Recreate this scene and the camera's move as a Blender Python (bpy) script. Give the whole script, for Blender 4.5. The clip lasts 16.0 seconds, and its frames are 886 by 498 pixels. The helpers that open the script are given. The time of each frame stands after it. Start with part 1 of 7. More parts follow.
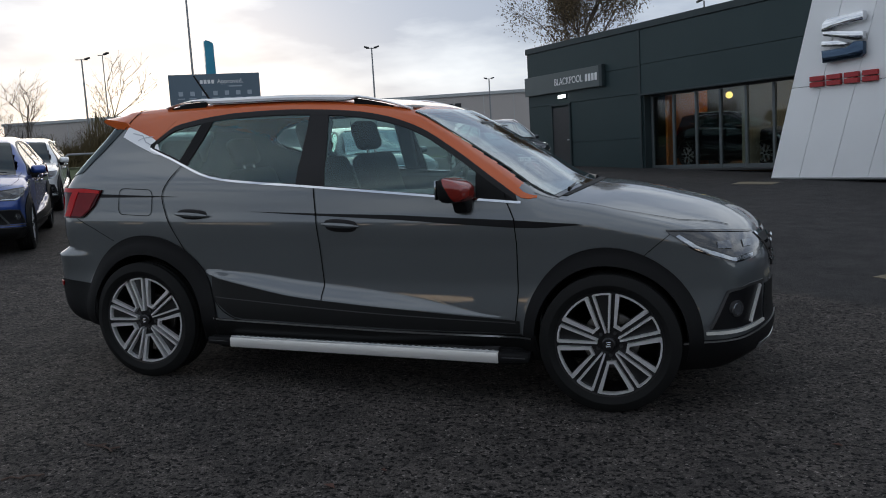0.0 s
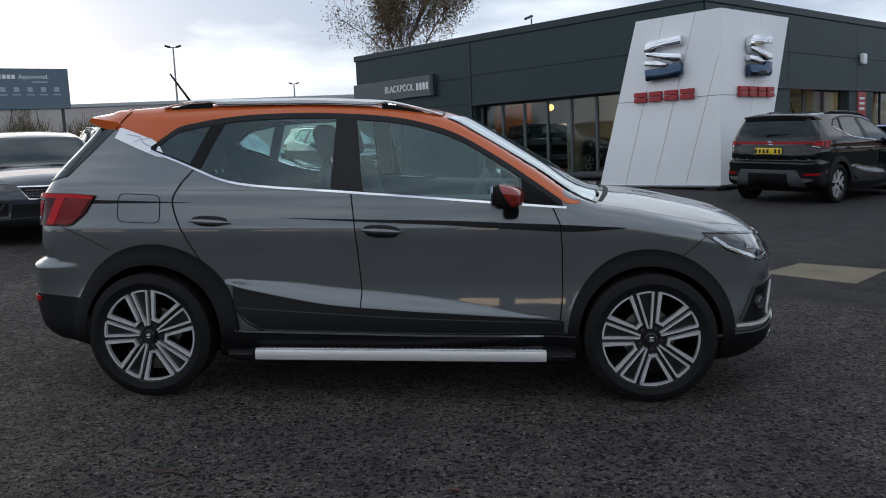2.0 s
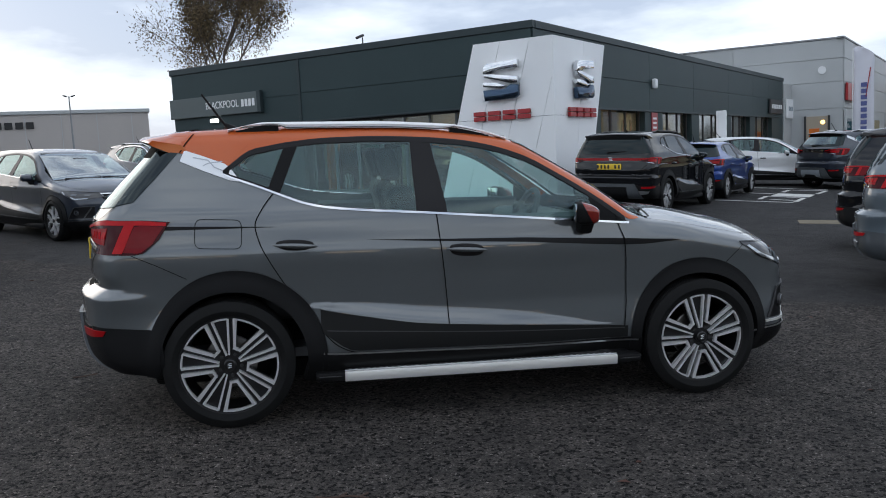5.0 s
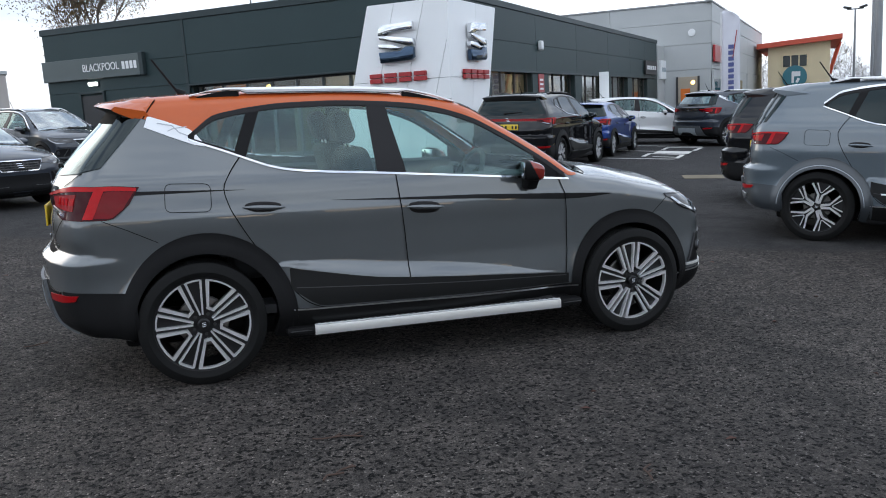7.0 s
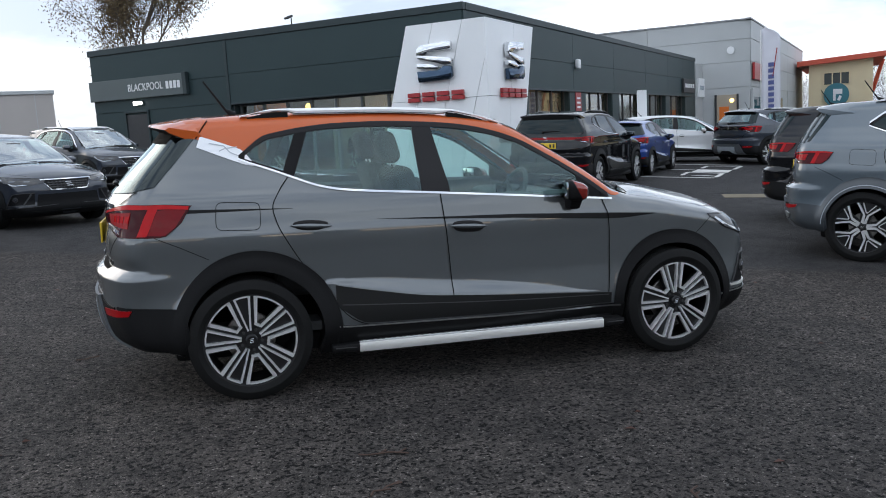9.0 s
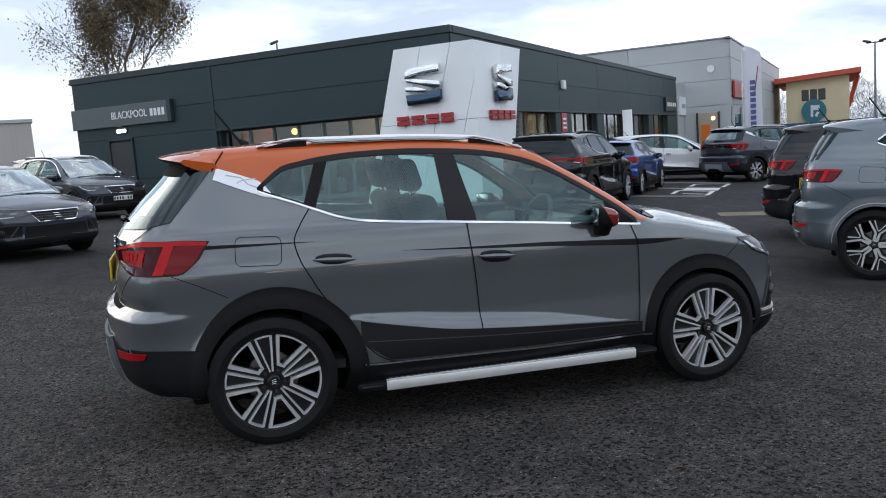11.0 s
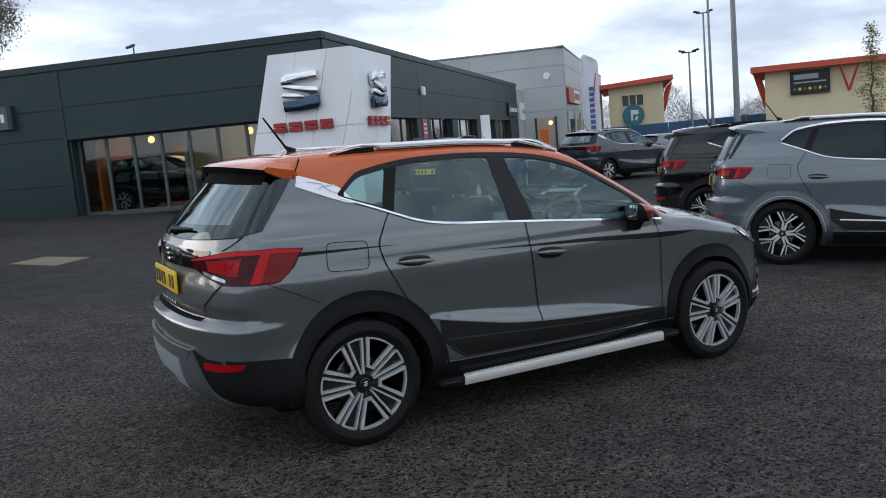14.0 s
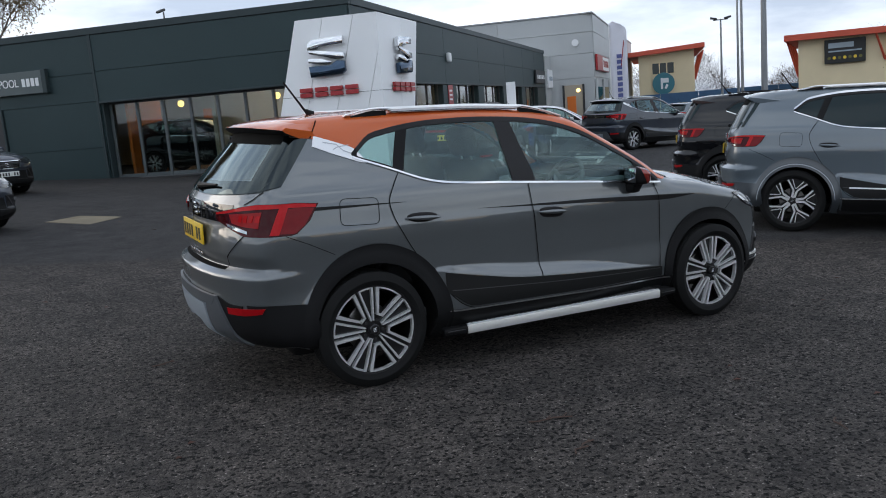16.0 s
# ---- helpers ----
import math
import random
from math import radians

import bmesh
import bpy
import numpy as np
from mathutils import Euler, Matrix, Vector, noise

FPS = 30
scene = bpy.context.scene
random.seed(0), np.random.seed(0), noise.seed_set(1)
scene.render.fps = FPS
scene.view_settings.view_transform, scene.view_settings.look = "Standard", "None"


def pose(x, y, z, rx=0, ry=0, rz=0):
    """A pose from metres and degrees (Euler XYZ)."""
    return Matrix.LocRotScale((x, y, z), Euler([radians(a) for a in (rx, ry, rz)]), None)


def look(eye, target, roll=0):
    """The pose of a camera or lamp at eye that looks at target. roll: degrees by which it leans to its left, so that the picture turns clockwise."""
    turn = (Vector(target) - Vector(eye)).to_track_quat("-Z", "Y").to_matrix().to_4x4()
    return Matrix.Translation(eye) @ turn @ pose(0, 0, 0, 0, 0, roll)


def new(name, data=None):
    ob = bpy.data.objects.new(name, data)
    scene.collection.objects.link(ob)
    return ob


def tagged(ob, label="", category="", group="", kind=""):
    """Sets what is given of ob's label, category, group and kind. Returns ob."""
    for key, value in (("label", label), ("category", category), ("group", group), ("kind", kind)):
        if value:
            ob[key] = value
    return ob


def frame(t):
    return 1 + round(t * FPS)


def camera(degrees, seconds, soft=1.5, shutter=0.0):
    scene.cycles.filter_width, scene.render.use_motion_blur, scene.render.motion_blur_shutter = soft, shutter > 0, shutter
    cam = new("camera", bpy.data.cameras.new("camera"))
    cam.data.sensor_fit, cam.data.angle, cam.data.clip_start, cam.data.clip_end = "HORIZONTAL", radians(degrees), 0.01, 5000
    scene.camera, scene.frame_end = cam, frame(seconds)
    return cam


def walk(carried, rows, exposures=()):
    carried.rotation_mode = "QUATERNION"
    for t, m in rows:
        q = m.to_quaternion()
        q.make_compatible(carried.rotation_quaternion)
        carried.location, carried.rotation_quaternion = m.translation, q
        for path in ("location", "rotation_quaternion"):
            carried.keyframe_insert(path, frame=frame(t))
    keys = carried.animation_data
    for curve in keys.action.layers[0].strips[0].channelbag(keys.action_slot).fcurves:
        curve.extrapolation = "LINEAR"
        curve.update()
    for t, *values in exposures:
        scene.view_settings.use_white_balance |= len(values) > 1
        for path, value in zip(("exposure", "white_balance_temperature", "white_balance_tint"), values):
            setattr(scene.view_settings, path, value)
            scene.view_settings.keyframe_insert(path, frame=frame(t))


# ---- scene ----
cam = camera(57.4, 16.0, soft=1.0)
PATH = [
    (0, (3.06, -4.53, 1.143), (2.416, -2.651, 0.908), -3.3),
    (0.5, (2.779, -4.683, 1.159), (2.238, -2.771, 0.935), -2.8),
    (1, (2.498, -4.761, 1.167), (2.088, -2.815, 0.951), -2.3),
    (1.5, (2.178, -4.73, 1.186), (1.895, -2.763, 0.961), -2.4),
    (2, (1.881, -4.836, 1.203), (1.722, -2.857, 0.959), -2.5),
    (2.5, (1.614, -4.94, 1.242), (1.572, -2.956, 0.989), -3.1),
    (3, (1.35, -4.892, 1.255), (1.389, -2.907, 1.012), -4.0),
    (3.2, (1.244, -4.878, 1.27), (1.305, -2.893, 1.035), -4.3),
    (5.3, (0.206, -5.0, 1.305), (0.63, -3.059, 1.072), -2.8),
    (5.5, (0.097, -5.043, 1.305), (0.563, -3.115, 1.051), -2.9),
    (6, (-0.074, -5.128, 1.334), (0.493, -3.236, 1.021), -3.0),
    (6.5, (-0.082, -5.13, 1.329), (0.534, -3.257, 0.993), -3.3),
    (7, (-0.096, -5.133, 1.332), (0.532, -3.264, 0.996), -3.4),
    (7.5, (-0.117, -5.145, 1.336), (0.497, -3.269, 1.014), -3.3),
    (8, (-0.134, -5.164, 1.335), (0.465, -3.281, 1.026), -3.2),
    (8.5, (-0.133, -5.16, 1.336), (0.446, -3.269, 1.037), -3.3),
    (9, (-0.156, -5.157, 1.348), (0.395, -3.257, 1.06), -3.4),
    (9.2, (-0.174, -5.164, 1.347), (0.369, -3.26, 1.066), -3.4),
    (11.3, (-0.414, -4.854, 1.398), (0.216, -2.97, 1.17), -4.9),
    (11.5, (-0.493, -4.833, 1.402), (0.17, -2.959, 1.181), -5.2),
    (12, (-0.777, -4.826, 1.429), (-0.032, -2.983, 1.205), -5.2),
    (12.5, (-0.977, -4.759, 1.427), (-0.143, -2.958, 1.186), -5.0),
    (13, (-1.122, -4.576, 1.42), (-0.228, -2.805, 1.174), -5.1),
    (13.5, (-1.327, -4.504, 1.447), (-0.377, -2.761, 1.197), -5.2),
    (14, (-1.565, -4.57, 1.49), (-0.59, -2.843, 1.231), -5.2),
    (14.5, (-1.601, -4.727, 1.475), (-0.628, -3.001, 1.199), -5.2),
    (15, (-1.586, -4.855, 1.46), (-0.64, -3.117, 1.167), -5.4),
    (15.5, (-1.609, -4.892, 1.469), (-0.69, -3.143, 1.156), -5.3),
    (16, (-1.623, -4.907, 1.464), (-0.717, -3.155, 1.132), -4.7),
]
EXPOSURES = [(0.0, -0.24), (1.0, -0.07), (2.0, 0.12), (3.0, 0.27), (5.5, 0.32), (6.0, 0.62), (6.5, 0.74), (7.0, 0.76), (8.0, 0.72), (9.0, 0.63), (11.5, 0.53), (12.5, 0.42), (13.0, 0.38), (14.5, 0.38), (16.0, 0.38)]
walk(cam, [(t, look(eye, target, roll)) for t, eye, target, roll in PATH], EXPOSURES)

# ---- world, sun ----
SUN_AZ, SUN_EL = 128.0, 9.0           # degrees; low winter sun veiled by cloud
world = bpy.data.worlds.new("overcast_sky")
scene.world = world
world.use_nodes = True
wn, wl = world.node_tree.nodes, world.node_tree.links
wn.clear()
w_out = wn.new("ShaderNodeOutputWorld")
w_bg = wn.new("ShaderNodeBackground")
w_sky = wn.new("ShaderNodeTexSky")
w_sky.sky_type = "NISHITA"
w_sky.sun_disc = False
w_sky.sun_elevation = radians(SUN_EL)
w_sky.sun_rotation = radians(90 - SUN_AZ)
w_sky.altitude = 20
w_coord = wn.new("ShaderNodeTexCoord")
w_map = wn.new("ShaderNodeMapping")
w_map.inputs["Scale"].default_value = (1.0, 1.0, 3.6)
w_map.inputs["Location"].default_value = (0.7, 0.3, 0.4)
w_noise = wn.new("ShaderNodeTexNoise")
w_noise.inputs["Scale"].default_value = 2.9
w_noise.inputs["Detail"].default_value = 7
w_noise.inputs["Roughness"].default_value = 0.52
w_ramp = wn.new("ShaderNodeValToRGB")
w_ramp.color_ramp.elements[0].position, w_ramp.color_ramp.elements[1].position = 0.40, 0.64
w_ramp.color_ramp.elements[0].color = (5.0, 5.9, 7.6, 1)
w_ramp.color_ramp.elements[1].color = (11.6, 12.5, 13.6, 1)
w_mix = wn.new("ShaderNodeMix")
w_mix.data_type = "RGBA"
w_mix.inputs["Factor"].default_value = 0.86
wl.new(w_coord.outputs["Generated"], w_map.inputs["Vector"])
wl.new(w_map.outputs["Vector"], w_noise.inputs["Vector"])
wl.new(w_noise.outputs["Fac"], w_ramp.inputs["Fac"])
wl.new(w_sky.outputs["Color"], w_mix.inputs["A"])
wl.new(w_ramp.outputs["Color"], w_mix.inputs["B"])
# the cloud glows towards the sun
w_dot = wn.new("ShaderNodeVectorMath")
w_dot.operation = "DOT_PRODUCT"
w_dot.inputs[1].default_value = (math.cos(radians(SUN_AZ)) * math.cos(radians(SUN_EL)), math.sin(radians(SUN_AZ)) * math.cos(radians(SUN_EL)), math.sin(radians(SUN_EL)))
w_pos, w_pow, w_gain = wn.new("ShaderNodeMath"), wn.new("ShaderNodeMath"), wn.new("ShaderNodeMath")
w_pos.operation, w_pow.operation, w_gain.operation = "MAXIMUM", "POWER", "MULTIPLY_ADD"
w_pos.inputs[1].default_value, w_pow.inputs[1].default_value = 0.0, 24.0
w_gain.inputs[1].default_value, w_gain.inputs[2].default_value = 0.32, 0.99
w_scale = wn.new("ShaderNodeVectorMath")
w_scale.operation = "SCALE"
wl.new(w_coord.outputs["Generated"], w_dot.inputs[0])
wl.new(w_dot.outputs["Value"], w_pos.inputs[0])
wl.new(w_pos.outputs[0], w_pow.inputs[0])
wl.new(w_pow.outputs[0], w_gain.inputs[0])
wl.new(w_mix.outputs["Result"], w_scale.inputs[0])
wl.new(w_gain.outputs[0], w_scale.inputs["Scale"])
wl.new(w_scale.outputs[0], w_bg.inputs["Color"])
w_bg.inputs["Strength"].default_value = 0.099
wl.new(w_bg.outputs["Background"], w_out.inputs["Surface"])

sun_data = bpy.data.lights.new("sun", "SUN")
sun_data.energy, sun_data.angle, sun_data.color = 0.6, radians(45), (1.0, 0.88, 0.74)
sun = new("sun", sun_data)
sun.matrix_world = look((0, 0, 30), (-math.cos(radians(SUN_AZ)) * math.cos(radians(SUN_EL)), -math.sin(radians(SUN_AZ)) * math.cos(radians(SUN_EL)), 30 - math.sin(radians(SUN_EL))))

# ---- materials ----
def material(name, base, rough=0.5, metal=0.0, coat=0.0, vary=0.0, scale=8.0, fine=0.0, fine_scale=120.0, bump=0.0, spec=0.5, emit=None, strength=0.0, per_object=0.0):
    """A principled material; vary and fine: how far the colour swings at a large and a small scale; bump: relief in metres."""
    m = bpy.data.materials.new(name)
    m.use_nodes = True
    n, l = m.node_tree.nodes, m.node_tree.links
    b = n["Principled BSDF"]
    b.inputs["Base Color"].default_value = (*base, 1)
    b.inputs["Roughness"].default_value = rough
    b.inputs["Metallic"].default_value = metal
    b.inputs["Coat Weight"].default_value = coat
    b.inputs["Coat Roughness"].default_value = 0.03
    b.inputs["Specular IOR Level"].default_value = spec
    if emit:
        b.inputs["Emission Color"].default_value = (*emit, 1)
        b.inputs["Emission Strength"].default_value = strength
    if vary or fine or bump or per_object:
        co = n.new("ShaderNodeTexCoord")
        big = n.new("ShaderNodeTexNoise")
        big.inputs["Scale"].default_value, big.inputs["Detail"].default_value = scale, 4
        small = n.new("ShaderNodeTexNoise")
        small.inputs["Scale"].default_value, small.inputs["Detail"].default_value = fine_scale, 3
        for tex in (big, small):
            l.new(co.outputs["Object"], tex.inputs["Vector"])
        total = n.new("ShaderNodeMath")
        total.operation = "MULTIPLY_ADD"
        l.new(big.outputs["Fac"], total.inputs[0])
        total.inputs[1].default_value, total.inputs[2].default_value = 2 * vary, 1 - vary
        second = n.new("ShaderNodeMath")
        second.operation = "MULTIPLY_ADD"
        l.new(small.outputs["Fac"], second.inputs[0])
        second.inputs[1].default_value, second.inputs[2].default_value = 2 * fine, 1 - fine
        both = n.new("ShaderNodeMath")
        both.operation = "MULTIPLY"
        l.new(total.outputs[0], both.inputs[0])
        l.new(second.outputs[0], both.inputs[1])
        value = both.outputs[0]
        if per_object:
            info = n.new("ShaderNodeObjectInfo")
            third = n.new("ShaderNodeMath")
            third.operation = "MULTIPLY_ADD"
            l.new(info.outputs["Random"], third.inputs[0])
            third.inputs[1].default_value, third.inputs[2].default_value = 2 * per_object, 1 - per_object
            prod = n.new("ShaderNodeMath")
            prod.operation = "MULTIPLY"
            l.new(value, prod.inputs[0])
            l.new(third.outputs[0], prod.inputs[1])
            value = prod.outputs[0]
        mul = n.new("ShaderNodeVectorMath")
        mul.operation = "SCALE"
        mul.inputs[0].default_value = base
        l.new(value, mul.inputs["Scale"])
        l.new(mul.outputs[0], b.inputs["Base Color"])
        if bump:
            bp = n.new("ShaderNodeBump")
            bp.inputs["Distance"].default_value = bump
            l.new(small.outputs["Fac"], bp.inputs["Height"])
            l.new(bp.outputs["Normal"], b.inputs["Normal"])
    return m


def glass_material(name, tint, facing=0.08, rough=0.01, sheen=(1, 1, 1)):
    """Thin glass: tinted see-through with a mirror layer; facing: its share seen square on, rising to one at a glance."""
    m = bpy.data.materials.new(name)
    m.use_nodes = True
    n, l = m.node_tree.nodes, m.node_tree.links
    n.clear()
    out, mix = n.new("ShaderNodeOutputMaterial"), n.new("ShaderNodeMixShader")
    clear, shine, angle = n.new("ShaderNodeBsdfTransparent"), n.new("ShaderNodeBsdfGlossy"), n.new("ShaderNodeLayerWeight")
    power, share = n.new("ShaderNodeMath"), n.new("ShaderNodeMath")
    clear.inputs["Color"].default_value = (*tint, 1)
    shine.inputs["Roughness"].default_value = rough
    shine.inputs["Color"].default_value = (*sheen, 1)
    angle.inputs["Blend"].default_value = 0.5
    power.operation, share.operation = "POWER", "MULTIPLY_ADD"
    power.inputs[1].default_value = 5.0
    share.inputs[1].default_value, share.inputs[2].default_value = 1 - facing, facing
    l.new(angle.outputs["Facing"], power.inputs[0])
    l.new(power.outputs[0], share.inputs[0])
    l.new(share.outputs[0], mix.inputs[0])
    l.new(clear.outputs[0], mix.inputs[1])
    l.new(shine.outputs[0], mix.inputs[2])
    l.new(mix.outputs[0], out.inputs["Surface"])
    return m


def paint(name, base, flake=0.25, metal=0.75, rough=0.24, coat_ior=1.75):
    """Car paint: coloured metallic base under clear coat, with fine flakes and faint road film."""
    m = material(name, base, rough, metal, 1.0, vary=0.06, scale=2.0, fine=flake, fine_scale=900.0)
    m.node_tree.nodes["Principled BSDF"].inputs["Coat IOR"].default_value = coat_ior
    return m


def asphalt():
    m = bpy.data.materials.new("asphalt")
    m.use_nodes = True
    n, l = m.node_tree.nodes, m.node_tree.links
    b = n["Principled BSDF"]
    b.inputs["Roughness"].default_value = 0.86
    b.inputs["Specular IOR Level"].default_value = 0.22
    co = n.new("ShaderNodeTexCoord")

    def noise_node(scale, detail, rough=0.55):
        t = n.new("ShaderNodeTexNoise")
        t.inputs["Scale"].default_value, t.inputs["Detail"].default_value, t.inputs["Roughness"].default_value = scale, detail, rough
        l.new(co.outputs["Object"], t.inputs["Vector"])
        return t.outputs["Fac"]

    def ramp(fac, stops):
        r = n.new("ShaderNodeValToRGB")
        e = r.color_ramp.elements
        e[0].position, e[0].color = stops[0][0], (*stops[0][1], 1)
        e[1].position, e[1].color = stops[-1][0], (*stops[-1][1], 1)
        for p, c in stops[1:-1]:
            e.new(p).color = (*c, 1)
        l.new(fac, r.inputs["Fac"])
        return r.outputs["Color"]

    def blend(kind, a, c, fac=1.0):
        x = n.new("ShaderNodeMix")
        x.data_type, x.blend_type = "RGBA", kind
        x.inputs["Factor"].default_value = fac
        l.new(a, x.inputs["A"])
        l.new(c, x.inputs["B"])
        return x.outputs["Result"]

    chips = n.new("ShaderNodeTexVoronoi")
    chips.inputs["Scale"].default_value = 125
    l.new(co.outputs["Object"], chips.inputs["Vector"])
    sep = n.new("ShaderNodeSeparateColor")
    l.new(chips.outputs["Color"], sep.inputs["Color"])
    stones = ramp(sep.outputs["Red"], [(0.0, (0.0270, 0.0246, 0.0236)), (0.45, (0.0530, 0.0484, 0.0460)), (0.96, (0.078, 0.071, 0.068)), (1.0, (0.200, 0.186, 0.175))])
    wide = ramp(noise_node(0.35, 6), [(0.3, (0.72, 0.72, 0.73)), (0.7, (1.14, 1.12, 1.10))])
    mid = ramp(noise_node(3.5, 5, 0.62), [(0.3, (0.62, 0.62, 0.62)), (0.72, (1.30, 1.27, 1.22))])
    clump = ramp(noise_node(19, 5, 0.72), [(0.34, (0.50, 0.50, 0.50)), (0.66, (1.36, 1.34, 1.32))])
    col = blend("MULTIPLY", blend("MULTIPLY", blend("MULTIPLY", stones, wide), mid), clump)
    # small hollows: their shade is multiplied into the colour, the relief follows below
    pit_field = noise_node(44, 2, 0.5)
    pit_shade = ramp(pit_field, [(0.395, (0.06, 0.06, 0.06)), (0.455, (1.34, 1.34, 1.34))])
    col = blend("MULTIPLY", col, pit_shade)
    # newer, smoother tarmac beyond the worn strip, towards the building
    pos = n.new("ShaderNodeSeparateXYZ")
    l.new(co.outputs["Object"], pos.inputs["Vector"])
    line = n.new("ShaderNodeMath")
    line.operation = "MULTIPLY_ADD"
    l.new(pos.outputs["X"], line.inputs[0])
    line.inputs[1].default_value = 0.62
    l.new(pos.outputs["Y"], line.inputs[2])
    wob = n.new("ShaderNodeMath")
    wob.operation = "MULTIPLY_ADD"
    l.new(noise_node(1.2, 4), wob.inputs[0])
    wob.inputs[1].default_value = 0.5
    l.new(line.outputs[0], wob.inputs[2])
    step = n.new("ShaderNodeMapRange")
    step.inputs["From Min"].default_value, step.inputs["From Max"].default_value = 4.45, 4.75
    l.new(wob.outputs[0], step.inputs["Value"])
    new_col = ramp(noise_node(60, 3), [(0.3, (0.025, 0.025, 0.0265)), (0.7, (0.056, 0.056, 0.058))])
    new_col = blend("MULTIPLY", blend("MULTIPLY", new_col, mid), wide)
    pick = n.new("ShaderNodeMix")
    pick.data_type = "RGBA"
    l.new(step.outputs["Result"], pick.inputs["Factor"])
    l.new(col, pick.inputs["A"])
    l.new(new_col, pick.inputs["B"])
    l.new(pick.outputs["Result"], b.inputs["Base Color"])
    bump = n.new("ShaderNodeBump")
    bump.inputs["Distance"].default_value = 0.014
    bump.inputs["Strength"].default_value = 0.9
    height = n.new("ShaderNodeMath")
    height.operation = "SUBTRACT"
    height.inputs[0].default_value = 1.0
    l.new(chips.outputs["Distance"], height.inputs[1])
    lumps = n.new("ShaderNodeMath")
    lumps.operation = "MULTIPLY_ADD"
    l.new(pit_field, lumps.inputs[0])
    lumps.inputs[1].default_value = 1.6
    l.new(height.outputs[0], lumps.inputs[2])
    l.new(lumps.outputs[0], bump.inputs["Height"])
    l.new(bump.outputs["Normal"], b.inputs["Normal"])
    return m


ASPHALT = asphalt()
GREY_PAINT = paint("graphite_car_paint", (0.098, 0.109, 0.116), metal=0.55, rough=0.42, coat_ior=1.8)
ATECA_GREY = paint("blue_grey_car_paint", (0.090, 0.115, 0.136), metal=0.4, rough=0.45, coat_ior=1.7)
BLACK_PAINT = paint("black_car_paint", (0.005, 0.0055, 0.007), 0.1, 0.0, coat_ior=1.5)
BLACK_PAINT.node_tree.nodes["Principled BSDF"].inputs["Specular IOR Level"].default_value = 0.0
SUV_TRIM = paint("darker_grey_arch_paint", (0.050, 0.058, 0.066), 0.1, 0.3, 0.4, coat_ior=1.4)
NAVY_PAINT = paint("dark_grey_car_paint", (0.011, 0.018, 0.032), 0.2, 0.2, 0.40, coat_ior=1.55)
BLUE_PAINT = paint("blue_car_paint", (0.010, 0.050, 0.25), 0.2, 0.5, 0.35, coat_ior=1.6)
WHITE_PAINT = paint("white_car_paint", (0.72, 0.73, 0.74), 0.03, 0.0)
ORANGE = material("orange_roof_paint", (0.50, 0.098, 0.020), 0.40, 0.1, 1.0, spec=0.05, vary=0.06, scale=3, fine=0.12, fine_scale=800)
BLACK_PLASTIC = material("textured_black_plastic", (0.0090, 0.0090, 0.0095), 0.55, spec=0.12, fine=0.25, fine_scale=700, bump=0.0004, vary=0.12, scale=6)
DOOR_PLASTIC = material("satin_dark_door_plastic", (0.0085, 0.0088, 0.009), 0.42, spec=0.22, fine=0.2, fine_scale=700, vary=0.1, scale=6)
GLOSS_BLACK = material("gloss_black_trim", (0.008, 0.008, 0.009), 0.06, coat=0.4)
RUBBER = material("tyre_rubber", (0.012, 0.012, 0.012), 0.70, vary=0.2, scale=9, fine=0.2, fine_scale=160, bump=0.0006, spec=0.10)
CHROME = material("chrome", (0.72, 0.73, 0.75), 0.08, 1.0)
RAIL = material("silver_roof_rail", (0.90, 0.90, 0.90), 0.30, 0.1, 0.6, vary=0.04, scale=9)
SATIN = material("satin_aluminium", (0.62, 0.63, 0.64), 0.30, 1.0, vary=0.05, scale=9, fine=0.05, fine_scale=300)
BOARD_ALU = material("anodised_step_aluminium", (0.78, 0.77, 0.74), 0.42, 0.55, vary=0.05, scale=7, fine=0.05, fine_scale=400)
MACHINED = material("machined_alloy", (0.86, 0.86, 0.87), 0.28, 0.6, vary=0.08, scale=20, fine=0.06, fine_scale=300)
RIM_DARK = material("dark_rim_paint", (0.010, 0.010, 0.011), 0.35, 0.2, 0.2, vary=0.1, scale=14)
DISC = material("brake_disc_steel", (0.25, 0.24, 0.23), 0.35, 1.0, vary=0.2, scale=20)
LAMP_RED = material("tail_lamp_red", (0.30, 0.003, 0.006), 0.30, coat=0.25, spec=0.1, vary=0.25, scale=30)
LAMP_BRIGHT = material("tail_lamp_light_guide", (0.46, 0.005, 0.008), 0.22, coat=0.25, spec=0.1, vary=0.25, scale=25)
LAMP_MID = material("tail_lamp_outer_lens", (0.17, 0.002, 0.005), 0.15, coat=0.25, spec=0.1, vary=0.2, scale=30)
LAMP_DARK_RED = material("tail_lamp_dark_red", (0.050, 0.001, 0.003), 0.12, coat=0.25, spec=0.1, vary=0.2, scale=20)
PILLAR_BLACK = material("satin_black_pillar_film", (0.012, 0.011, 0.012), 0.42, spec=0.22, fine=0.15, fine_scale=500)
STRIPE_BLACK = material("satin_black_stripe_film", (0.006, 0.006, 0.007), 0.35, spec=0.18)
THIN_GAP = material("fine_shut_line", (0.016, 0.017, 0.018), 0.8, spec=0.05)
LAMP_HOUSING = material("dark_lamp_housing", (0.018, 0.019, 0.021), 0.10, 0.2, 1.0, vary=0.4, scale=40)
PROJECTOR = material("lamp_projector", (0.11, 0.118, 0.13), 0.10, 0.7, 1.0, vary=0.5, scale=60)
